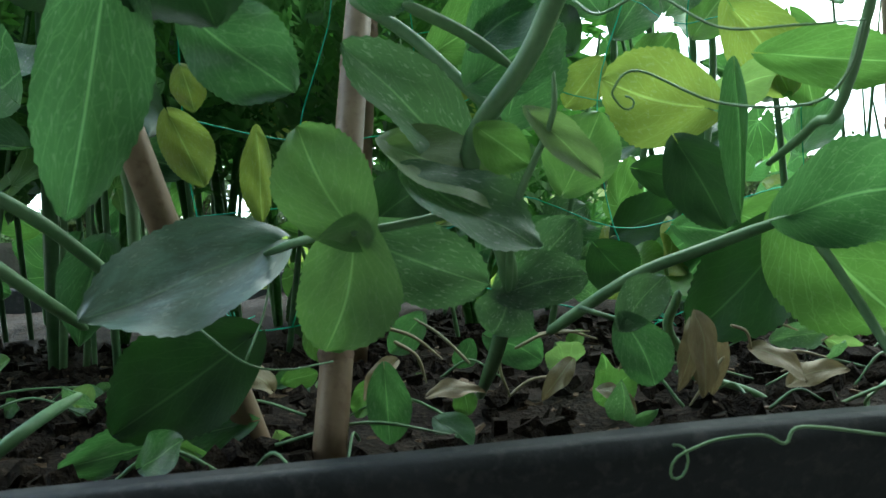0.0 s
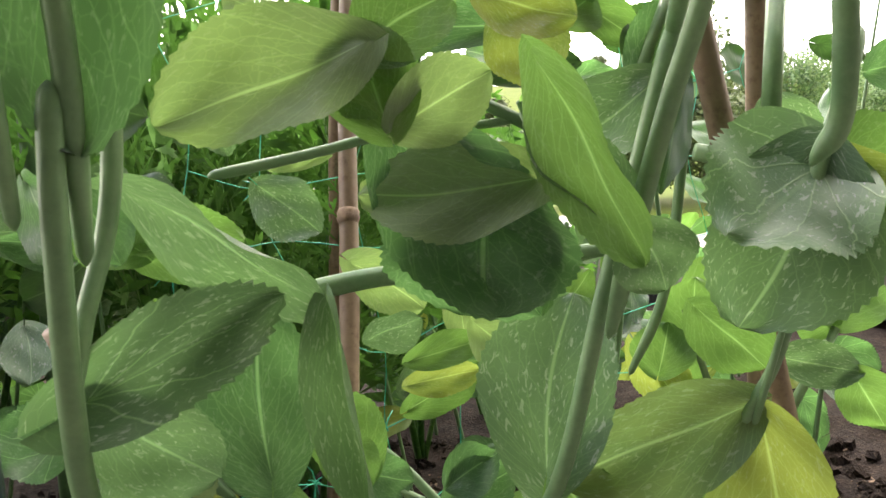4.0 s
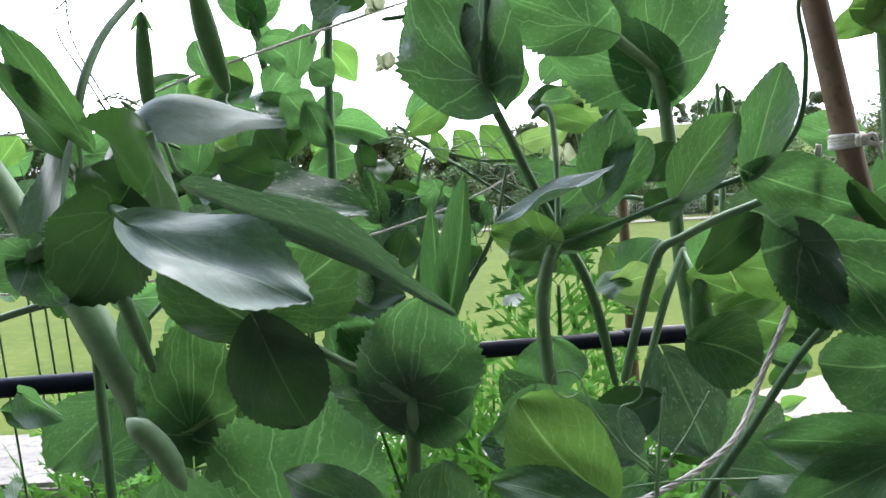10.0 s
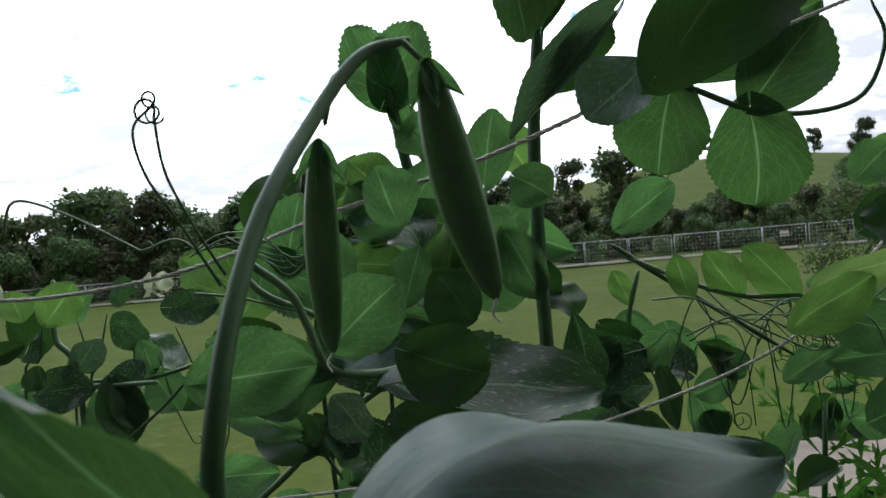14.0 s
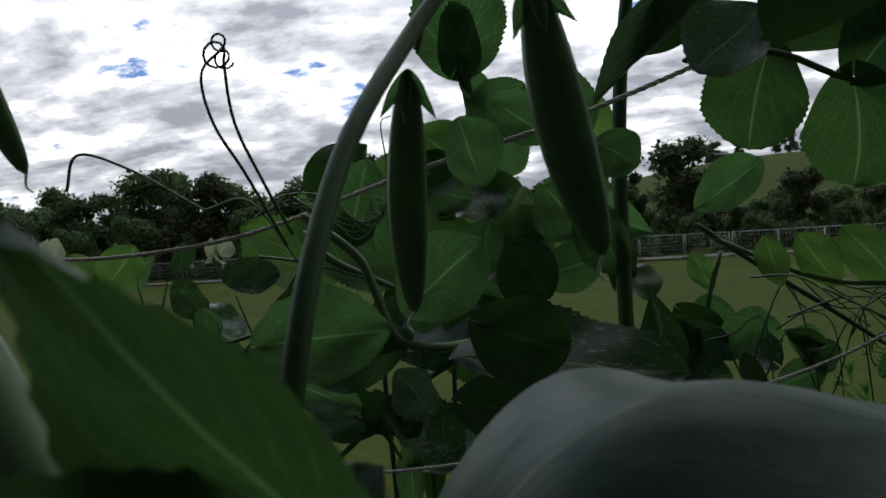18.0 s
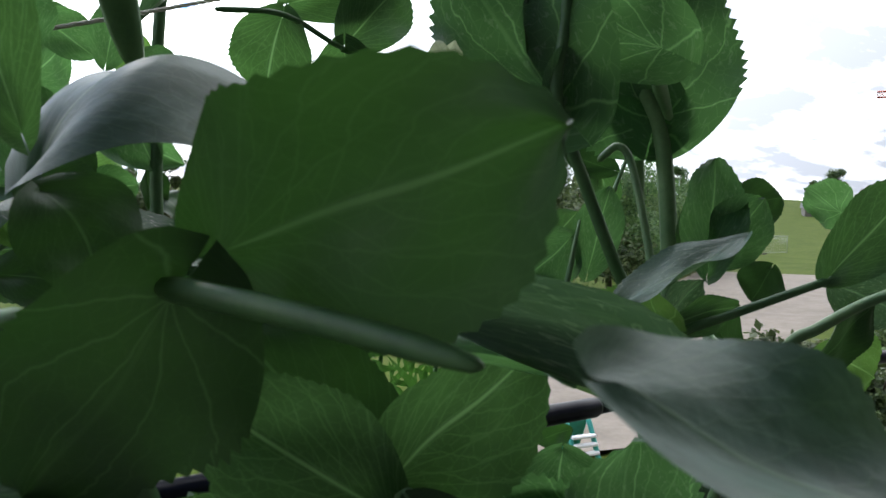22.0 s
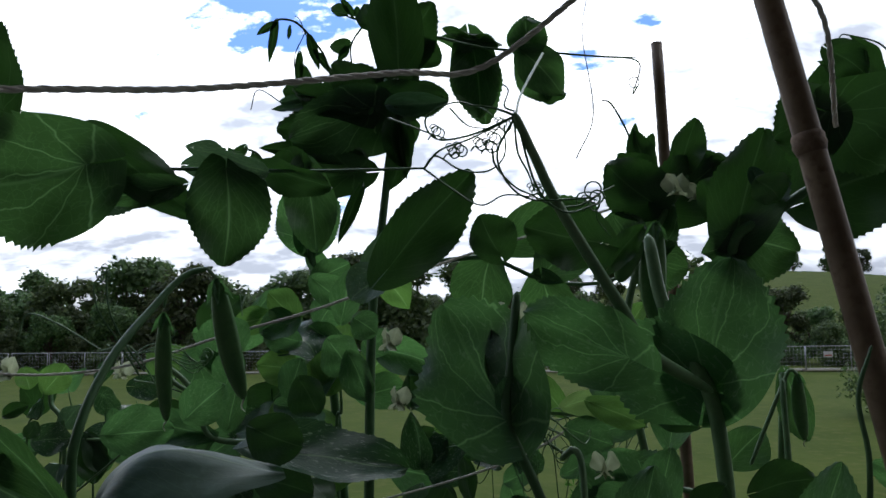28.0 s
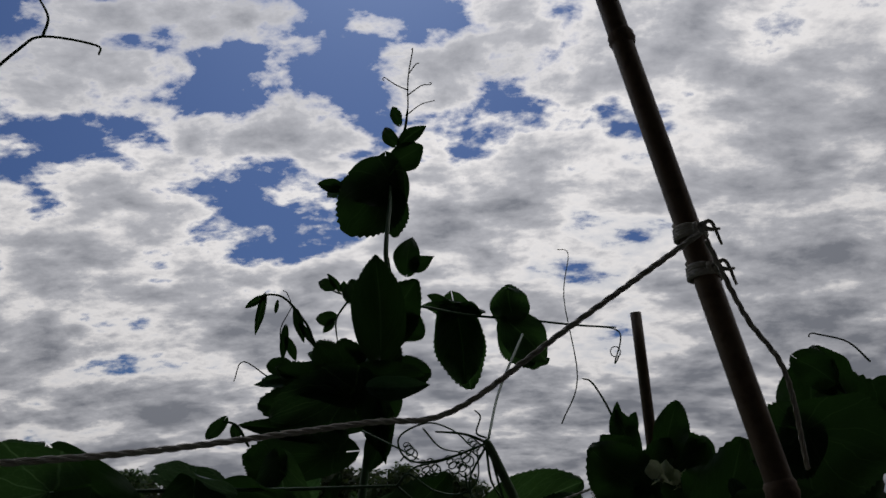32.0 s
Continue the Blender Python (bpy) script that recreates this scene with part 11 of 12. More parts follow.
leaf(PLANT["h"], "ov", "green", (0.1392, 0.2780, 0.5367), (0.1188, 0.2746, 0.5102), (-0.3832, -0.8326, 0.4000), 0.0260)
leaf(PLANT["h"], "dr", "dark", (0.1582, 0.2827, 0.5331), (0.1392, 0.2870, 0.5198), (-0.5921, -0.3158, 0.7414), 0.0273)
leaf(PLANT["d"], "ov", "dark", (0.0376, 0.2533, 0.4519), (0.0106, 0.2534, 0.4398), (-0.1805, -0.8995, 0.3978), 0.0238)
leaf(PLANT["d"], "ov", "spotdark", (0.0393, 0.3539, 0.3841), (0.0667, 0.3575, 0.3765), (0.1474, -0.9870, 0.0648), 0.0222)
leaf(PLANT["d"], "ov", "spotdark", (-0.0122, 0.2775, 0.4232), (-0.0374, 0.2758, 0.4293), (0.1893, -0.8051, 0.5621), 0.0213)
leaf(PLANT["d"], "rd", "spot", (-0.0130, 0.3489, 0.4302), (0.0050, 0.3475, 0.4059), (-0.3643, -0.9049, -0.2201), 0.0275)
leaf(PLANT["d"], "rd", "spotdark", (-0.0220, 0.2755, 0.4572), (-0.0020, 0.2812, 0.4341), (-0.1897, -0.9029, -0.3857), 0.0284)
leaf(PLANT["d"], "ov", "spot", (0.0772, 0.3014, 0.4054), (0.1100, 0.3089, 0.4308), (-0.0478, -0.9393, 0.3397), 0.0340)
leaf(PLANT["d"], "st", "green", (-0.0013, 0.3435, 0.3975), (0.0414, 0.3449, 0.4019), (0.0655, -0.9326, -0.3548), 0.0486)
leaf(PLANT["c"], "ov", "green", (-0.2125, 0.2930, 0.4516), (-0.2445, 0.2921, 0.4211), (-0.1288, -0.9779, 0.1646), 0.0350)
leaf(PLANT["c"], "st", "green", (-0.2294, 0.3108, 0.4182), (-0.1953, 0.3154, 0.4302), (0.0438, -0.9689, 0.2437), 0.0298)
leaf(PLANT["c"], "dr", "dark", (-0.2142, 0.3397, 0.4169), (-0.1627, 0.3343, 0.4311), (-0.0286, -0.9640, -0.2644), 0.0470)
leaf(PLANT["c"], "fo", "green", (-0.2440, 0.2710, 0.4633), (-0.2194, 0.2633, 0.4530), (-0.2520, -0.9606, 0.1172), 0.0243)
leaf(PLANT["c"], "ov", "dark", (-0.2089, 0.3011, 0.4468), (-0.1700, 0.3037, 0.4398), (0.1241, -0.9283, 0.3506), 0.0322)
leaf(PLANT["c"], "rd", "dark", (-0.1403, 0.3062, 0.4161), (-0.1115, 0.3168, 0.4351), (0.5025, -0.8062, -0.3124), 0.0464)
leaf(PLANT["c"], "fo", "green", (-0.2486, 0.3081, 0.4434), (-0.2791, 0.3140, 0.4444), (-0.1646, -0.9116, 0.3766), 0.0217)
leaf(PLANT["d"], "fo", "lime", (0.1328, 0.2452, 0.4123), (0.1387, 0.2339, 0.3953), (-0.9201, -0.3865, -0.0639), 0.0308)
leaf(PLANT["d"], "dr", "green", (0.1651, 0.2432, 0.3625), (0.1288, 0.2450, 0.3803), (0.0325, -0.9854, 0.1670), 0.0316)
leaf(PLANT["d"], "rd", "dark", (0.1778, 0.3038, 0.3566), (0.1589, 0.3143, 0.3678), (-0.1794, -0.8520, 0.4918), 0.0235)
leaf(PLANT["d"], "st", "green", (0.1302, 0.2274, 0.4035), (0.1470, 0.2306, 0.4224), (-0.3293, -0.8382, 0.4347), 0.0201)
leaf(PLANT["d"], "dr", "lime", (0.1381, 0.3114, 0.3667), (0.1313, 0.3070, 0.4085), (-0.3260, -0.9332, -0.1512), 0.0317)
leaf(PLANT["d"], "dr", "green", (0.1049, 0.2571, 0.4039), (0.0661, 0.2523, 0.3967), (-0.0729, -0.6005, 0.7963), 0.0364)
leaf(PLANT["d"], "ov", "green", (0.1149, 0.2809, 0.4030), (0.0703, 0.2780, 0.4117), (0.1464, -0.8751, 0.4612), 0.0362)
leaf(PLANT["d"], "ov", "green", (0.1188, 0.2305, 0.3716), (0.1470, 0.2328, 0.3742), (0.0583, -0.9714, 0.2302), 0.0222)
leaf(PLANT["d"], "st", "green", (0.0193, 0.3015, 0.3890), (0.0406, 0.3024, 0.4162), (-0.2077, -0.9584, 0.1958), 0.0276)
leaf(PLANT["d"], "st", "green", (0.0298, 0.2995, 0.3531), (0.0561, 0.2910, 0.3266), (-0.2072, -0.9728, 0.1039), 0.0328)
leaf(PLANT["d"], "fo", "spotdark", (0.0553, 0.2506, 0.4032), (0.0742, 0.2397, 0.3979), (-0.3827, -0.8477, 0.3674), 0.0192)
leaf(PLANT["d"], "rd", "green", (0.0705, 0.2594, 0.3870), (0.0974, 0.2644, 0.4000), (0.0668, -0.9687, 0.2389), 0.0262)
leaf(PLANT["d"], "fo", "green", (0.0076, 0.2437, 0.4157), (-0.0260, 0.2487, 0.4160), (-0.0600, -0.4598, 0.8860), 0.0380)
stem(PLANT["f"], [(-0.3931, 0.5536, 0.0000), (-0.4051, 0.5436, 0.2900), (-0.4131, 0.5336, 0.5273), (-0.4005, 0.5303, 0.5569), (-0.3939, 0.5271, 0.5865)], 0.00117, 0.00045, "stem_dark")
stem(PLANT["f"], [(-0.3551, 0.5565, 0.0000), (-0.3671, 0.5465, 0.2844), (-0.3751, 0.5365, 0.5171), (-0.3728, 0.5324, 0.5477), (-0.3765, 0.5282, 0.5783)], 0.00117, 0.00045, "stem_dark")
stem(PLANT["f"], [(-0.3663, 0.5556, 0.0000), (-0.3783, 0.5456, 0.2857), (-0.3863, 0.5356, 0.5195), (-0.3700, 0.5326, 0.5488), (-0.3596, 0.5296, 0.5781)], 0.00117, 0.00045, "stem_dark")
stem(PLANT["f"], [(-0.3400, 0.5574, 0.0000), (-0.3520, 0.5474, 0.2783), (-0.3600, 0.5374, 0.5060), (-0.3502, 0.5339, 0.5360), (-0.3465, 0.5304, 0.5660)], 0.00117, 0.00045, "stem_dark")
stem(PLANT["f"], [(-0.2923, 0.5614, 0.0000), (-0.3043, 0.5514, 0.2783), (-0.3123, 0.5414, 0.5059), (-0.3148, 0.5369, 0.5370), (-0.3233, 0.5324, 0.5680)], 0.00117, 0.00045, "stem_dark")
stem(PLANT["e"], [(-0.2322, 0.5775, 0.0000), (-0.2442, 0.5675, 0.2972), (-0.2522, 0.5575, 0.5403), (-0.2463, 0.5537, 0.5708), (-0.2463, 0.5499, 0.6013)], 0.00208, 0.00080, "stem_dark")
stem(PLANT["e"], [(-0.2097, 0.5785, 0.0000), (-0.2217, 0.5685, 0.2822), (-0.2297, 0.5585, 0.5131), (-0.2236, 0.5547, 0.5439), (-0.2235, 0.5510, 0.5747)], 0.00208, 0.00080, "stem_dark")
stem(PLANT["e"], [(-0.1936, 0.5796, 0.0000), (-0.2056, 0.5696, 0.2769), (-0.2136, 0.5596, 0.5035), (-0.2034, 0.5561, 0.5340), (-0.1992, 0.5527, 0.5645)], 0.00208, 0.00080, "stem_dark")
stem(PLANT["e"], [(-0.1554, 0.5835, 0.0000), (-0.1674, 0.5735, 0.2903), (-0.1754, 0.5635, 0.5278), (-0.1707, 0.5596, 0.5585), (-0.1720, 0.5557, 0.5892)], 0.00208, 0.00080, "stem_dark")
tendril(PLANT["g"], [(-0.0867, 0.5310, 0.5347), (-0.0718, 0.5323, 0.5377), (-0.0567, 0.5338, 0.5436), (-0.0526, 0.5324, 0.4881)], 0.00050, 0.0, 0.005, "stem_dark")
tendril(PLANT["g"], [(-0.0752, 0.5319, 0.5323), (-0.0625, 0.5322, 0.5096), (-0.0460, 0.5345, 0.5384), (-0.0386, 0.5348, 0.5292)], 0.00050, 0.8, 0.005, "stem_dark")
tendril(PLANT["g"], [(-0.0646, 0.5324, 0.5195), (-0.0464, 0.5352, 0.5611), (-0.0354, 0.5352, 0.5316), (-0.0310, 0.5344, 0.4950)], 0.00050, 1.6, 0.005, "stem_dark")
tendril(PLANT["g"], [(-0.0512, 0.5341, 0.5388), (-0.0359, 0.5356, 0.5465), (-0.0238, 0.5363, 0.5373), (-0.0206, 0.5352, 0.4924)], 0.00050, 0.0, 0.005, "stem_dark")
tendril(PLANT["g"], [(-0.0405, 0.5346, 0.5266), (-0.0278, 0.5350, 0.5042), (-0.0119, 0.5376, 0.5462), (-0.0075, 0.5372, 0.5224)], 0.00050, 0.8, 0.005, "stem_dark")
tendril(PLANT["g"], [(-0.0294, 0.5353, 0.5200), (-0.0127, 0.5374, 0.5432), (-0.0056, 0.5364, 0.4897), (0.0036, 0.5384, 0.5293)], 0.00050, 1.6, 0.005, "stem_dark")
tendril(PLANT["g"], [(-0.0165, 0.5368, 0.5339), (0.0002, 0.5390, 0.5574), (0.0075, 0.5382, 0.5126), (0.0134, 0.5389, 0.5198)], 0.00050, 0.0, 0.005, "stem_dark")
tendril(PLANT["g"], [(-0.0039, 0.5382, 0.5436), (0.0096, 0.5389, 0.5309), (0.0166, 0.5382, 0.4894), (0.0230, 0.5394, 0.5095)], 0.00050, 0.8, 0.005, "stem_dark")
tendril(PLANT["g"], [(0.0048, 0.5378, 0.5084), (0.0209, 0.5397, 0.5253), (0.0279, 0.5392, 0.4913), (0.0349, 0.5409, 0.5255)], 0.00050, 1.6, 0.005, "stem_dark")
tendril(PLANT["g"], [(0.0179, 0.5394, 0.5245), (0.0313, 0.5401, 0.5098), (0.0403, 0.5407, 0.5066), (0.0410, 0.5397, 0.4728)], 0.00050, 0.0, 0.005, "stem_dark")
tendril(PLANT["e"], [(-0.0889, 0.4104, 0.5762), (-0.0724, 0.4074, 0.5751), (-0.0507, 0.4125, 0.5576)], 0.00045, 0.0, 0.004, "stem")
tendril(PLANT["e"], [(-0.0782, 0.4076, 0.5625), (-0.0616, 0.4050, 0.5686), (-0.0420, 0.4116, 0.5668)], 0.00045, 0.8, 0.004, "stem")
tendril(PLANT["e"], [(-0.0670, 0.4062, 0.5720), (-0.0508, 0.4027, 0.5628), (-0.0339, 0.4093, 0.5534)], 0.00045, 1.6, 0.004, "stem")
tendril(PLANT["e"], [(-0.0562, 0.4038, 0.5651), (-0.0395, 0.4014, 0.5736), (-0.0254, 0.4078, 0.5542)], 0.00045, 0.0, 0.004, "stem")
tendril(PLANT["e"], [(-0.0452, 0.4020, 0.5676), (-0.0286, 0.3993, 0.5719), (-0.0167, 0.4070, 0.5661)], 0.00045, 0.8, 0.004, "stem")
tendril(PLANT["e"], [(-0.0342, 0.4001, 0.5683), (-0.0178, 0.3970, 0.5654), (-0.0087, 0.4044, 0.5482)], 0.00045, 1.6, 0.004, "stem")
tendril(PLANT["e"], [(-0.0232, 0.3980, 0.5668), (-0.0065, 0.3957, 0.5774), (-0.0002, 0.4031, 0.5517)], 0.00045, 0.0, 0.004, "stem")
tendril(PLANT["e"], [(-0.0121, 0.3964, 0.5732), (0.0041, 0.3927, 0.5600), (0.0085, 0.4020, 0.5594)], 0.00045, 0.8, 0.004, "stem")
flower(PLANT["h"], (-0.0677, 0.2463, 0.5957), 0.008, (-0.3, -0.9, -0.1))
flower(PLANT["h"], (-0.0698, 0.2407, 0.6178), 0.008, (-0.3, -0.9, -0.1))
flower(PLANT["h"], (-0.0397, 0.295, 0.6099), 0.008, (-0.3, -0.9, -0.1))
tendril(PLANT["d"], [(-0.0225, 0.2416, 0.7020), (-0.0399, 0.2480, 0.6970), (-0.0539, 0.2542, 0.6976), (-0.0580, 0.2550, 0.7062), (-0.0469, 0.2539, 0.7116), (-0.0359, 0.2495, 0.7079), (-0.0291, 0.2449, 0.7017)], 0.00051, 0, 0.006, "stem_dark")
tendril(PLANT["d"], [(-0.0612, 0.2702, 0.6889), (-0.0542, 0.2665, 0.6954), (-0.0406, 0.2559, 0.6974), (-0.0232, 0.2426, 0.7016)], 0.00056, 0, 0.006, "stem_dark")
tendril(PLANT["d"], [(-0.0612, 0.2702, 0.6889), (-0.0491, 0.2685, 0.6794), (-0.0378, 0.2655, 0.6723), (-0.0279, 0.2614, 0.6755), (-0.0171, 0.2579, 0.6739)], 0.00051, 0, 0.006, "stem_dark")
tendril(PLANT["d"], [(-0.0612, 0.2702, 0.6889), (-0.0557, 0.2665, 0.6933), (-0.0456, 0.2633, 0.6867), (-0.0344, 0.2598, 0.6850), (-0.0273, 0.2552, 0.6900), (-0.0268, 0.2493, 0.7007)], 0.00051, 0, 0.006, "stem_dark")
tendril(PLANT["d"], [(-0.0226, 0.2418, 0.7000), (-0.0217, 0.2469, 0.6894), (-0.0181, 0.2520, 0.6823), (-0.0158, 0.2579, 0.6759)], 0.00055, 0, 0.006, "stem_dark")
tendril(PLANT["d"], [(-0.0319, 0.2544, 0.6927), (-0.0307, 0.2551, 0.6860), (-0.0236, 0.2567, 0.6780), (-0.0171, 0.2578, 0.6746), (-0.0087, 0.2543, 0.6691)], 0.00053, 0, 0.006, "stem_dark")
tendril(PLANT["d"], [(-0.0087, 0.2543, 0.6691), (0.0011, 0.2575, 0.6699), (0.0093, 0.2611, 0.6749), (0.0151, 0.2666, 0.6785)], 0.00056, 0, 0.006, "stem_dark")
tendril(PLANT["d"], [(-0.0002, 0.2574, 0.6693), (0.0012, 0.2571, 0.6745), (0.0091, 0.2592, 0.6739), (0.0078, 0.2617, 0.6656), (0.0139, 0.2682, 0.6580)], 0.00039, 0, 0.006, "stem_dark")
tendril(PLANT["d"], [(-0.0483, 0.2539, 0.7096), (-0.0415, 0.2524, 0.7021), (-0.0347, 0.2504, 0.7000), (-0.0288, 0.2492, 0.6988)], 0.00040, 0, 0.006, "stem_dark")
tendril(PLANT["d"], [(-0.0765, 0.2724, 0.7114), (-0.0596, 0.2652, 0.7031), (-0.0502, 0.2567, 0.6980)], 0.00052, 0, 0.006, "stem_dark")
tendril(PLANT["d"], [(-0.0225, 0.2415, 0.7039), (-0.0262, 0.2408, 0.7058), (-0.0246, 0.2405, 0.7115), (-0.0267, 0.2401, 0.7141)], 0.00042, 0, 0.006, "stem_dark")
tendril(PLANT["d"], [(-0.0570, 0.2539, 0.6973), (-0.0552, 0.2529, 0.6989), (-0.0538, 0.2542, 0.6978)], 0.00038, 3.4, 0.0022, "stem_dark")
tendril(PLANT["d"], [(-0.0520, 0.2621, 0.6912), (-0.0502, 0.2612, 0.6929), (-0.0488, 0.2625, 0.6917)], 0.00039, 3.4, 0.0022, "stem_dark")
tendril(PLANT["d"], [(-0.0490, 0.2624, 0.6918), (-0.0472, 0.2615, 0.6935), (-0.0458, 0.2628, 0.6923)], 0.00039, 3.4, 0.0022, "stem_dark")
tendril(PLANT["d"], [(-0.0348, 0.2529, 0.6941), (-0.0331, 0.2520, 0.6957), (-0.0316, 0.2532, 0.6946)], 0.00037, 3.4, 0.0022, "stem_dark")
tendril(PLANT["d"], [(-0.0362, 0.2530, 0.6908), (-0.0345, 0.2521, 0.6924), (-0.0330, 0.2534, 0.6913)], 0.00037, 3.4, 0.0022, "stem_dark")
tendril(PLANT["d"], [(-0.0305, 0.2490, 0.6982), (-0.0288, 0.2481, 0.6997), (-0.0273, 0.2494, 0.6986)], 0.00037, 3.4, 0.0022, "stem_dark")
tendril(PLANT["d"], [(-0.0189, 0.2577, 0.6731), (-0.0172, 0.2568, 0.6748), (-0.0157, 0.2581, 0.6736)], 0.00037, 3.4, 0.0022, "stem_dark")
tendril(PLANT["d"], [(-0.0169, 0.2579, 0.6735), (-0.0152, 0.2570, 0.6752), (-0.0137, 0.2583, 0.6740)], 0.00037, 3.4, 0.0022, "stem_dark")
tendril(PLANT["d"], [(0.0027, 0.2589, 0.6677), (0.0043, 0.2579, 0.6694), (0.0059, 0.2593, 0.6682)], 0.00037, 3.4, 0.0022, "stem_dark")
tendril(PLANT["d"], [(-0.0402, 0.2534, 0.6920), (-0.0385, 0.2525, 0.6936), (-0.0370, 0.2538, 0.6925)], 0.00037, 3.4, 0.0022, "stem_dark")
stem(PLANT["h"], [(0.1285, 0.0978, 0.3209), (0.1382, 0.1084, 0.3156), (0.1489, 0.1207, 0.3097)], 0.00300, 0.00339, "stem", "stem")
stem(PLANT["h"], [(0.1131, 0.1415, 0.2723), (0.1122, 0.1283, 0.2929), (0.1111, 0.1140, 0.3137)], 0.00255, 0.00238, "stem", "stem")
stem(PLANT["h"], [(0.1657, 0.1763, 0.2493), (0.1637, 0.1739, 0.2233), (0.1602, 0.1718, 0.1904)], 0.00323, 0.00326, "stem", "stem")
leaf(PLANT["h"], "ov", "green", (0.1602, 0.3923, 0.1609), (0.1819, 0.4005, 0.1880), (0.0378, -0.9641, 0.2630), 0.0251)
leaf(PLANT["h"], "ov", "lime", (0.1672, 0.3909, 0.1354), (0.1919, 0.3988, 0.1618), (0.0270, -0.9642, 0.2639), 0.0223)
leaf(PLANT["h"], "ov", "green", (0.1921, 0.3882, 0.1341), (0.1780, 0.3993, 0.1138), (-0.4194, -0.8862, -0.1969), 0.0237)
leaf(PLANT["h"], "ov", "yellow", (0.1511, 0.3930, 0.1474), (0.1361, 0.4043, 0.1274), (-0.3453, -0.9045, -0.2503), 0.0223)
leaf(PLANT["h"], "ov", "lime", (0.1989, 0.3879, 0.1589), (0.2215, 0.3961, 0.1832), (0.0183, -0.9533, 0.3016), 0.0251)
leaf(PLANT["h"], "ov", "spot", (0.1857, 0.3897, 0.1708), (0.2079, 0.3978, 0.1953), (0.0496, -0.9605, 0.2739), 0.0223)
leaf(PLANT["h"], "ov", "green", (0.2486, 0.3812, 0.1006), (0.2724, 0.3891, 0.1234), (-0.1006, -0.9023, 0.4191), 0.0223)
leaf(PLANT["h"], "ov", "green", (0.1525, 0.3934, 0.1724), (0.1425, 0.4051, 0.1958), (-0.5395, -0.8223, 0.1810), 0.0251)
leaf(PLANT["h"], "ov", "dark", (0.1376, 0.3946, 0.1536), (0.1272, 0.4063, 0.1765), (-0.5013, -0.8409, 0.2039), 0.0251)
stem(PLANT["h"], [(0.1608, 0.4030, 0.1920), (0.1618, 0.4018, 0.1461), (0.1504, 0.3917, 0.0860)], 0.00172, 0.00195, "stem", "stem")
stem(PLANT["h"], [(0.1792, 0.4009, 0.1910), (0.1802, 0.3998, 0.1452), (0.1684, 0.3897, 0.0851)], 0.00172, 0.00195, "stem", "stem")
stem(PLANT["h"], [(0.2005, 0.3985, 0.1900), (0.2015, 0.3974, 0.1441), (0.1892, 0.3874, 0.0840)], 0.00172, 0.00195, "stem", "stem")
stem(PLANT["h"], [(0.2104, 0.3974, 0.1895), (0.2114, 0.3963, 0.1436), (0.1989, 0.3863, 0.0836)], 0.00172, 0.00195, "stem", "stem")

# ---- undergrowth ----
rng = random.Random(21)
UNDER = []
for i, x in enumerate((-0.40, -0.24, -0.10, 0.04, 0.18, 0.32, 0.46)):
    plant(f"under{i}", (x, 0.42 + 0.05 * (i % 2), 0.0), "low crowded pea plant with green and yellowing leaves")
    UNDER.append(f"under{i}")


def undergrowth(x, y, z, size, mats):
    key = UNDER[min(6, max(0, int((x + 0.48) / 0.15)))]
    b = Vector((x, y, z))
    d = Vector((rng.uniform(-1, 1), rng.uniform(-0.6, 0.3), rng.uniform(-0.8, 0.6))).normalized() * size
    face = Vector((rng.uniform(-0.6, 0.6), -1, rng.uniform(-0.3, 0.9)))
    leaf(PLANT[key], rng.choice(("ov", "rd", "st", "fo", "ov")), rng.choice(mats), b, b + d, face, size * rng.uniform(0.65, 0.95))


for i in range(210):
    x, y = rng.uniform(-0.46, 0.56), rng.uniform(0.40, 0.78)
    z = rng.uniform(0.03, 0.13 + 0.17 * rng.random()) * (1.0 if x < 0.12 else 0.45)
    undergrowth(x, y, z, rng.uniform(0.026, 0.046), ("green", "lime", "green", "yellow", "spot") if z < 0.2 else ("green", "lime", "spot", "green"))
# extra leaves, mostly in the shade greens, to darken the gaps behind
for i in range(170):
    x, y = rng.uniform(-0.44, 0.50), rng.uniform(0.46, 0.86)
    undergrowth(x, y, rng.uniform(0.03, 0.36), rng.uniform(0.028, 0.048), ("deep", "green", "dark", "deep", "lime"))
for i in range(60):
    x, y = rng.uniform(-0.42, -0.06), rng.uniform(0.30, 0.42)
    undergrowth(x, y, rng.uniform(0.02, 0.24), rng.uniform(0.03, 0.045), ("green", "lime", "spot", "dark"))
for i in range(70):
    x, y = rng.uniform(-0.18, 0.30), rng.uniform(0.185, 0.36)
    undergrowth(x, y, soil_z(x, y) + rng.uniform(0.002, 0.014), rng.uniform(0.007, 0.016), ("lime", "green", "pale", "spot"))
for i in range(48):
    x, y = rng.uniform(-0.44, 0.52), rng.uniform(0.33, 0.75)
    key = UNDER[min(6, max(0, int((x + 0.48) / 0.15)))]
    h, lx = rng.uniform(0.14, 0.34), rng.uniform(-0.05, 0.05)
    stem(PLANT[key], [(x, y, -0.005), (x + lx * 0.4, y, h * 0.4), (x + lx, y + rng.uniform(-0.02, 0.02), h)], rng.uniform(0.0013, 0.0026), 0.001, rng.choice(("stem", "stem_dark", "stem")))
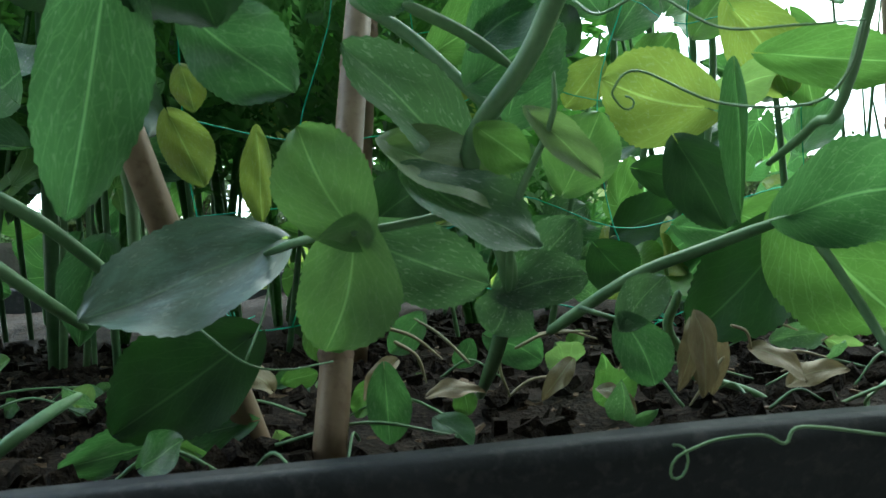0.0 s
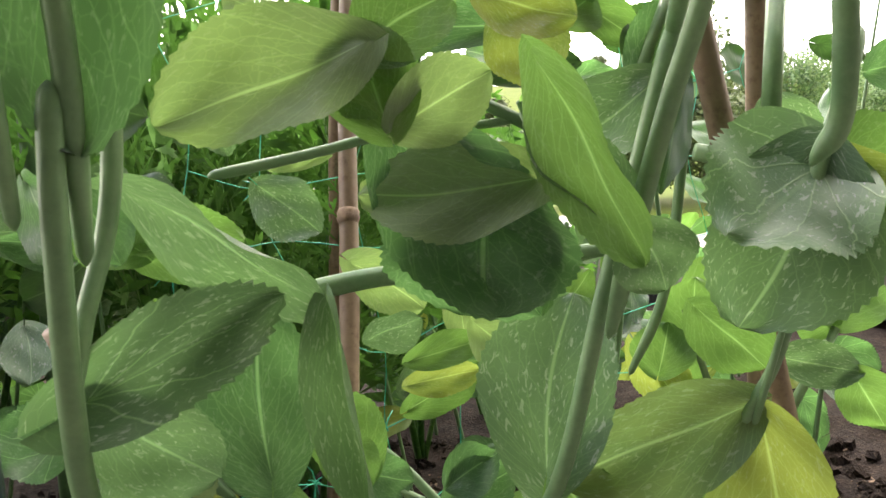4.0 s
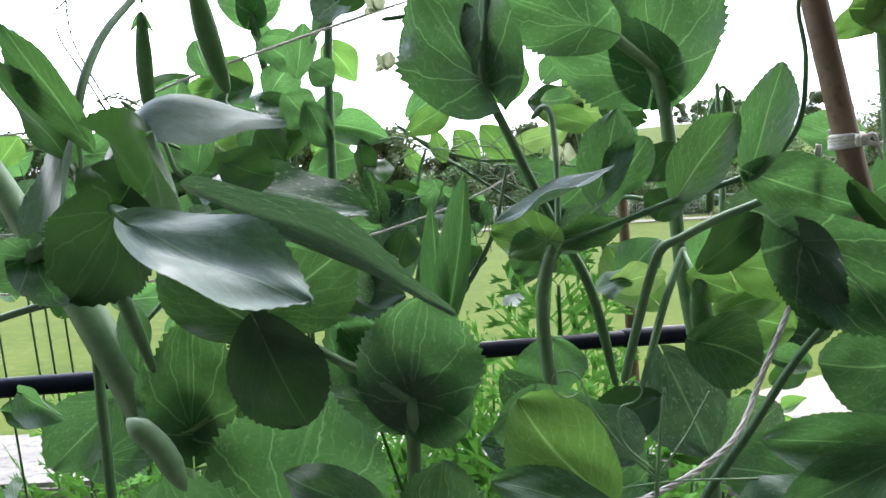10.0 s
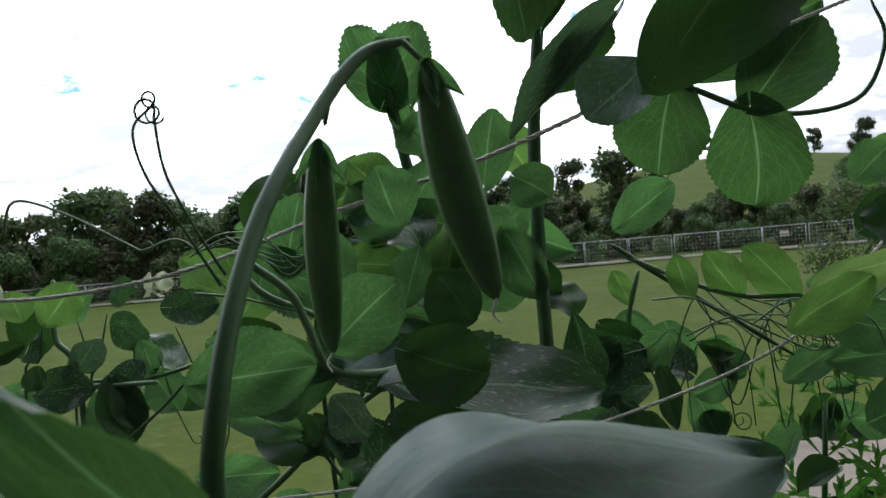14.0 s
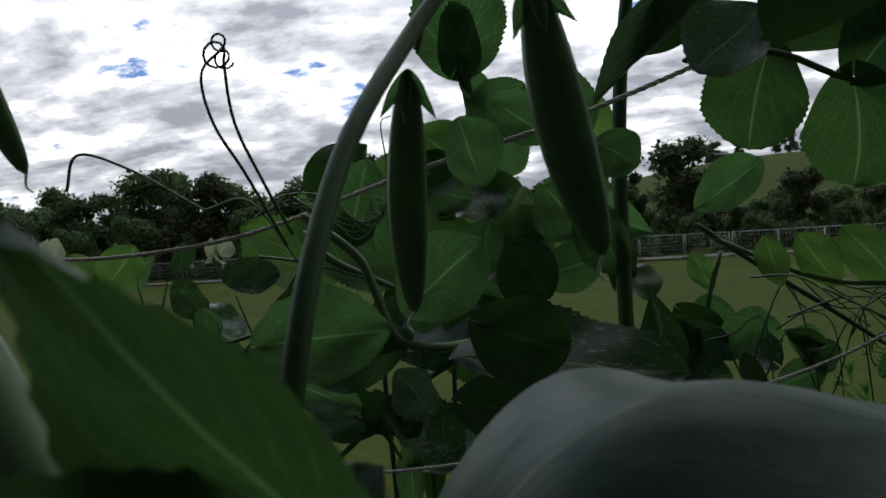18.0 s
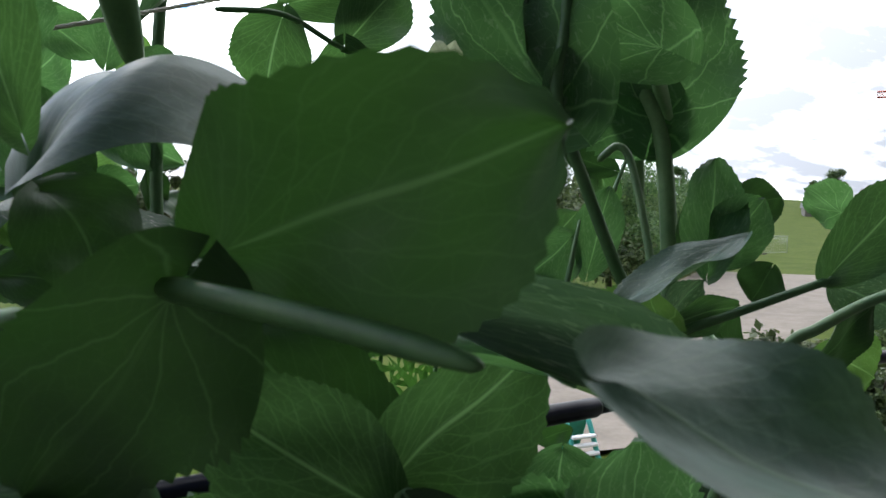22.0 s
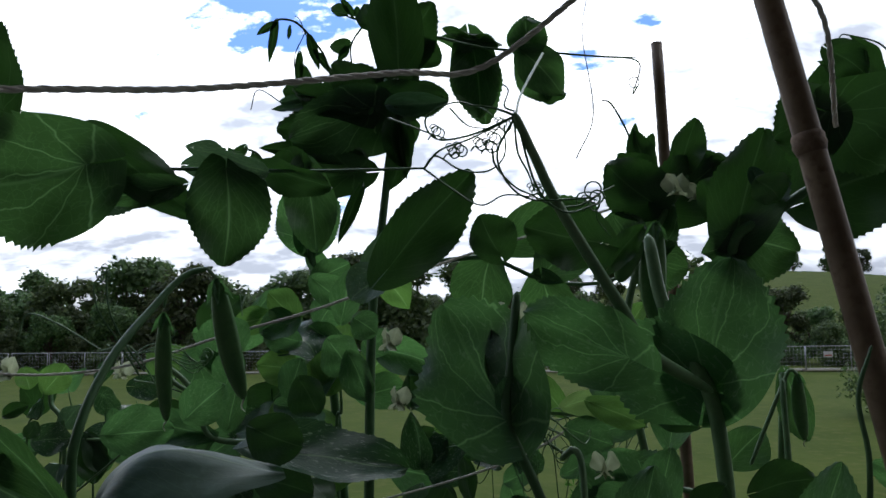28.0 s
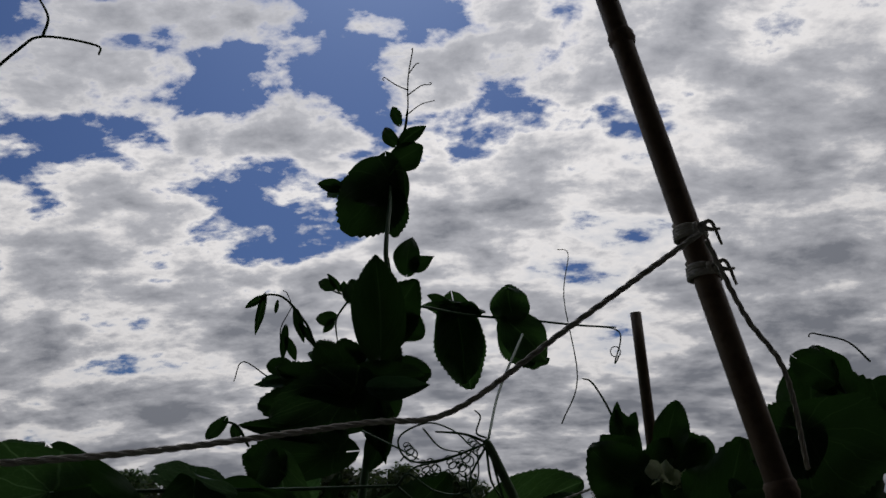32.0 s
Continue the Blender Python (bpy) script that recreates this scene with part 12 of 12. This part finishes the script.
for i in range(30):
    x, y = rng.uniform(-0.15, 0.30), rng.uniform(0.20, 0.34)
    key = UNDER[min(6, max(0, int((x + 0.48) / 0.15)))]
    a = Vector((x, y, soil_z(x, y) + 0.003))
    d = Vector((rng.uniform(-1, 1), rng.uniform(-0.4, 0.4), 0)).normalized() * rng.uniform(0.02, 0.06)
    tendril(PLANT[key], [a, a + d * 0.5 + Vector((0, 0, rng.uniform(0.002, 0.012))), a + d], 0.0006, rng.choice((0, 0, 1)), 0.003)


# ---- carrots ----
def frond_mesh(seed):
    """A feathery carrot leaf: a stalk with pinnae cut into small lobes."""
    rng = random.Random(seed)
    verts, faces, uvs = [], [], []

    def blade(p, d, n, L, w):
        o = len(verts)
        s = d.cross(n).normalized() * w
        verts.extend([p, p + d * L * 0.5 + s, p + d * L, p + d * L * 0.5 - s])
        faces.append((o, o + 1, o + 2, o + 3))

    stalk = smooth_path([Vector((0, 0, 0)), Vector((0.02, -0.03, 0.5)), Vector((0.0, -0.12, 1.0))], 8)
    v, f = tube_data(stalk, 0.009, 0.003, 5)
    for k in range(11):
        u = 0.38 + 0.62 * k / 10
        p = stalk[min(len(stalk) - 1, int(u * (len(stalk) - 1)))]
        for side in (-1, 1):
            L = (0.30 - 0.22 * (k / 10)) * rng.uniform(0.8, 1.15)
            d = Vector((side, rng.uniform(-0.4, 0.4), 0.55 + 0.5 * k / 10)).normalized()
            n = Vector((0, -1, 0.2))
            for m in range(4):
                q = p + d * L * (m + 1) / 4
                for s2 in (-1, 1):
                    e = (d + Vector((-d.z * s2 * 0.9, 0.15 * s2, d.x * s2 * 0.9))).normalized()
                    l2 = L * 0.34 * (1 - 0.09 * m) * rng.uniform(0.7, 1.2)
                    blade(q, e, n, l2, l2 * 0.12)
                    for s3 in (-1, 1):
                        e2 = (e + d.cross(n) * 0.6 * s3).normalized()
                        blade(q + e * l2 * 0.45, e2, n, l2 * 0.6, l2 * 0.085)
            blade(p, d, n, L, 0.005)
    verts2, faces2 = joined([(verts, faces), (v, f)])
    me = mesh_of("frond", verts2, faces2, M["carrot"])
    lay = me.uv_layers.new(name="leaf")
    for lp in me.loops:
        c = me.vertices[lp.vertex_index].co
        lay.data[lp.index].uv = (0.3 + c.x, c.z)
    return me


FRONDS = [frond_mesh(s) for s in (1, 2, 3)]


def carrot(x, y, h, n, lean=0.35):
    ob = thing("carrot_plant", (x, y, 0.0), "carrot plant with feathery bright green leaves in the soil", "carrot plant", "carrots among the peas")
    for i in range(n):
        o = new("frond", FRONDS[i % 3])
        w = i * 2.4 + x * 9
        s = h * rng.uniform(0.75, 1.05)
        o.matrix_basis = Matrix.Translation((x, y, -0.004)) @ Euler((lean * math.cos(w) * rng.uniform(0.3, 1), lean * math.sin(w) * rng.uniform(0.3, 1), w)).to_matrix().to_4x4() @ Matrix.Scale(s, 4)
        under(o, ob)


for x, y, h, n, lean in ((0.012, 0.54, 0.54, 2, 0.05), (-0.03, 0.60, 0.42, 3, 0.2), (-0.05, 0.54, 0.44, 2, 0.2), (-0.06, 0.50, 0.34, 4, 0.3), (0.10, 0.52, 0.33, 4, 0.3), (-0.13, 0.56, 0.40, 5, 0.3), (-0.20, 0.48, 0.37, 5, 0.3), (-0.28, 0.55, 0.42, 5, 0.3), (0.02, 0.46, 0.30, 5, 0.35), (0.17, 0.60, 0.20, 4, 0.3), (-0.36, 0.62, 0.42, 5, 0.3), (-0.02, 0.68, 0.38, 5, 0.3), (0.12, 0.72, 0.36, 5, 0.3), (-0.16, 0.70, 0.38, 5, 0.3), (-0.42, 0.44, 0.34, 5, 0.3)):
    carrot(x, y, h, n, lean)


# ---- green net on the canes ----
net = thing("pea_net", (0.12, 0.33, 0.0), "fine green nylon pea net hung between the canes", "net")


def net_line(pts, r=0.00028):
    v, f = tube_data(smooth_path(pts, 4), r, None, 4)
    under(new("thread", mesh_of("thread", v, f, M["net"])), net)


def net_point(i, j):
    q = random.Random(i * 31 + j * 7)
    return Vector((-0.03 + 0.042 * i + q.uniform(-0.012, 0.012), 0.325 + 0.012 * math.sin(i * 1.3 + j) + q.uniform(-0.008, 0.008), 0.035 + 0.04 * j + q.uniform(-0.011, 0.011)))


for j in range(8):
    net_line([net_point(i, j) for i in range(8)])
for i in range(8):
    net_line([net_point(i, j) for j in range(8)])
for i in range(8):
    for j in range(8):
        if (i * 5 + j * 3) % 4:
            continue
        c = net_point(i, j)
        q = random.Random(i * 8 + j)
        chunk = []
        for k in range(6):
            d = Vector((q.uniform(-1, 1), q.uniform(-0.5, 0.5), q.uniform(-0.8, 0.8))).normalized() * q.uniform(0.004, 0.010)
            chunk.append(tube_data([c - d * 0.2, c + d * 0.5 + Vector((0, 0, 0.001)), c + d], 0.0005, 0.0002, 4))
        v, f = joined(chunk)
        under(new("knot", mesh_of("knot", v, f, M["net"])), net)
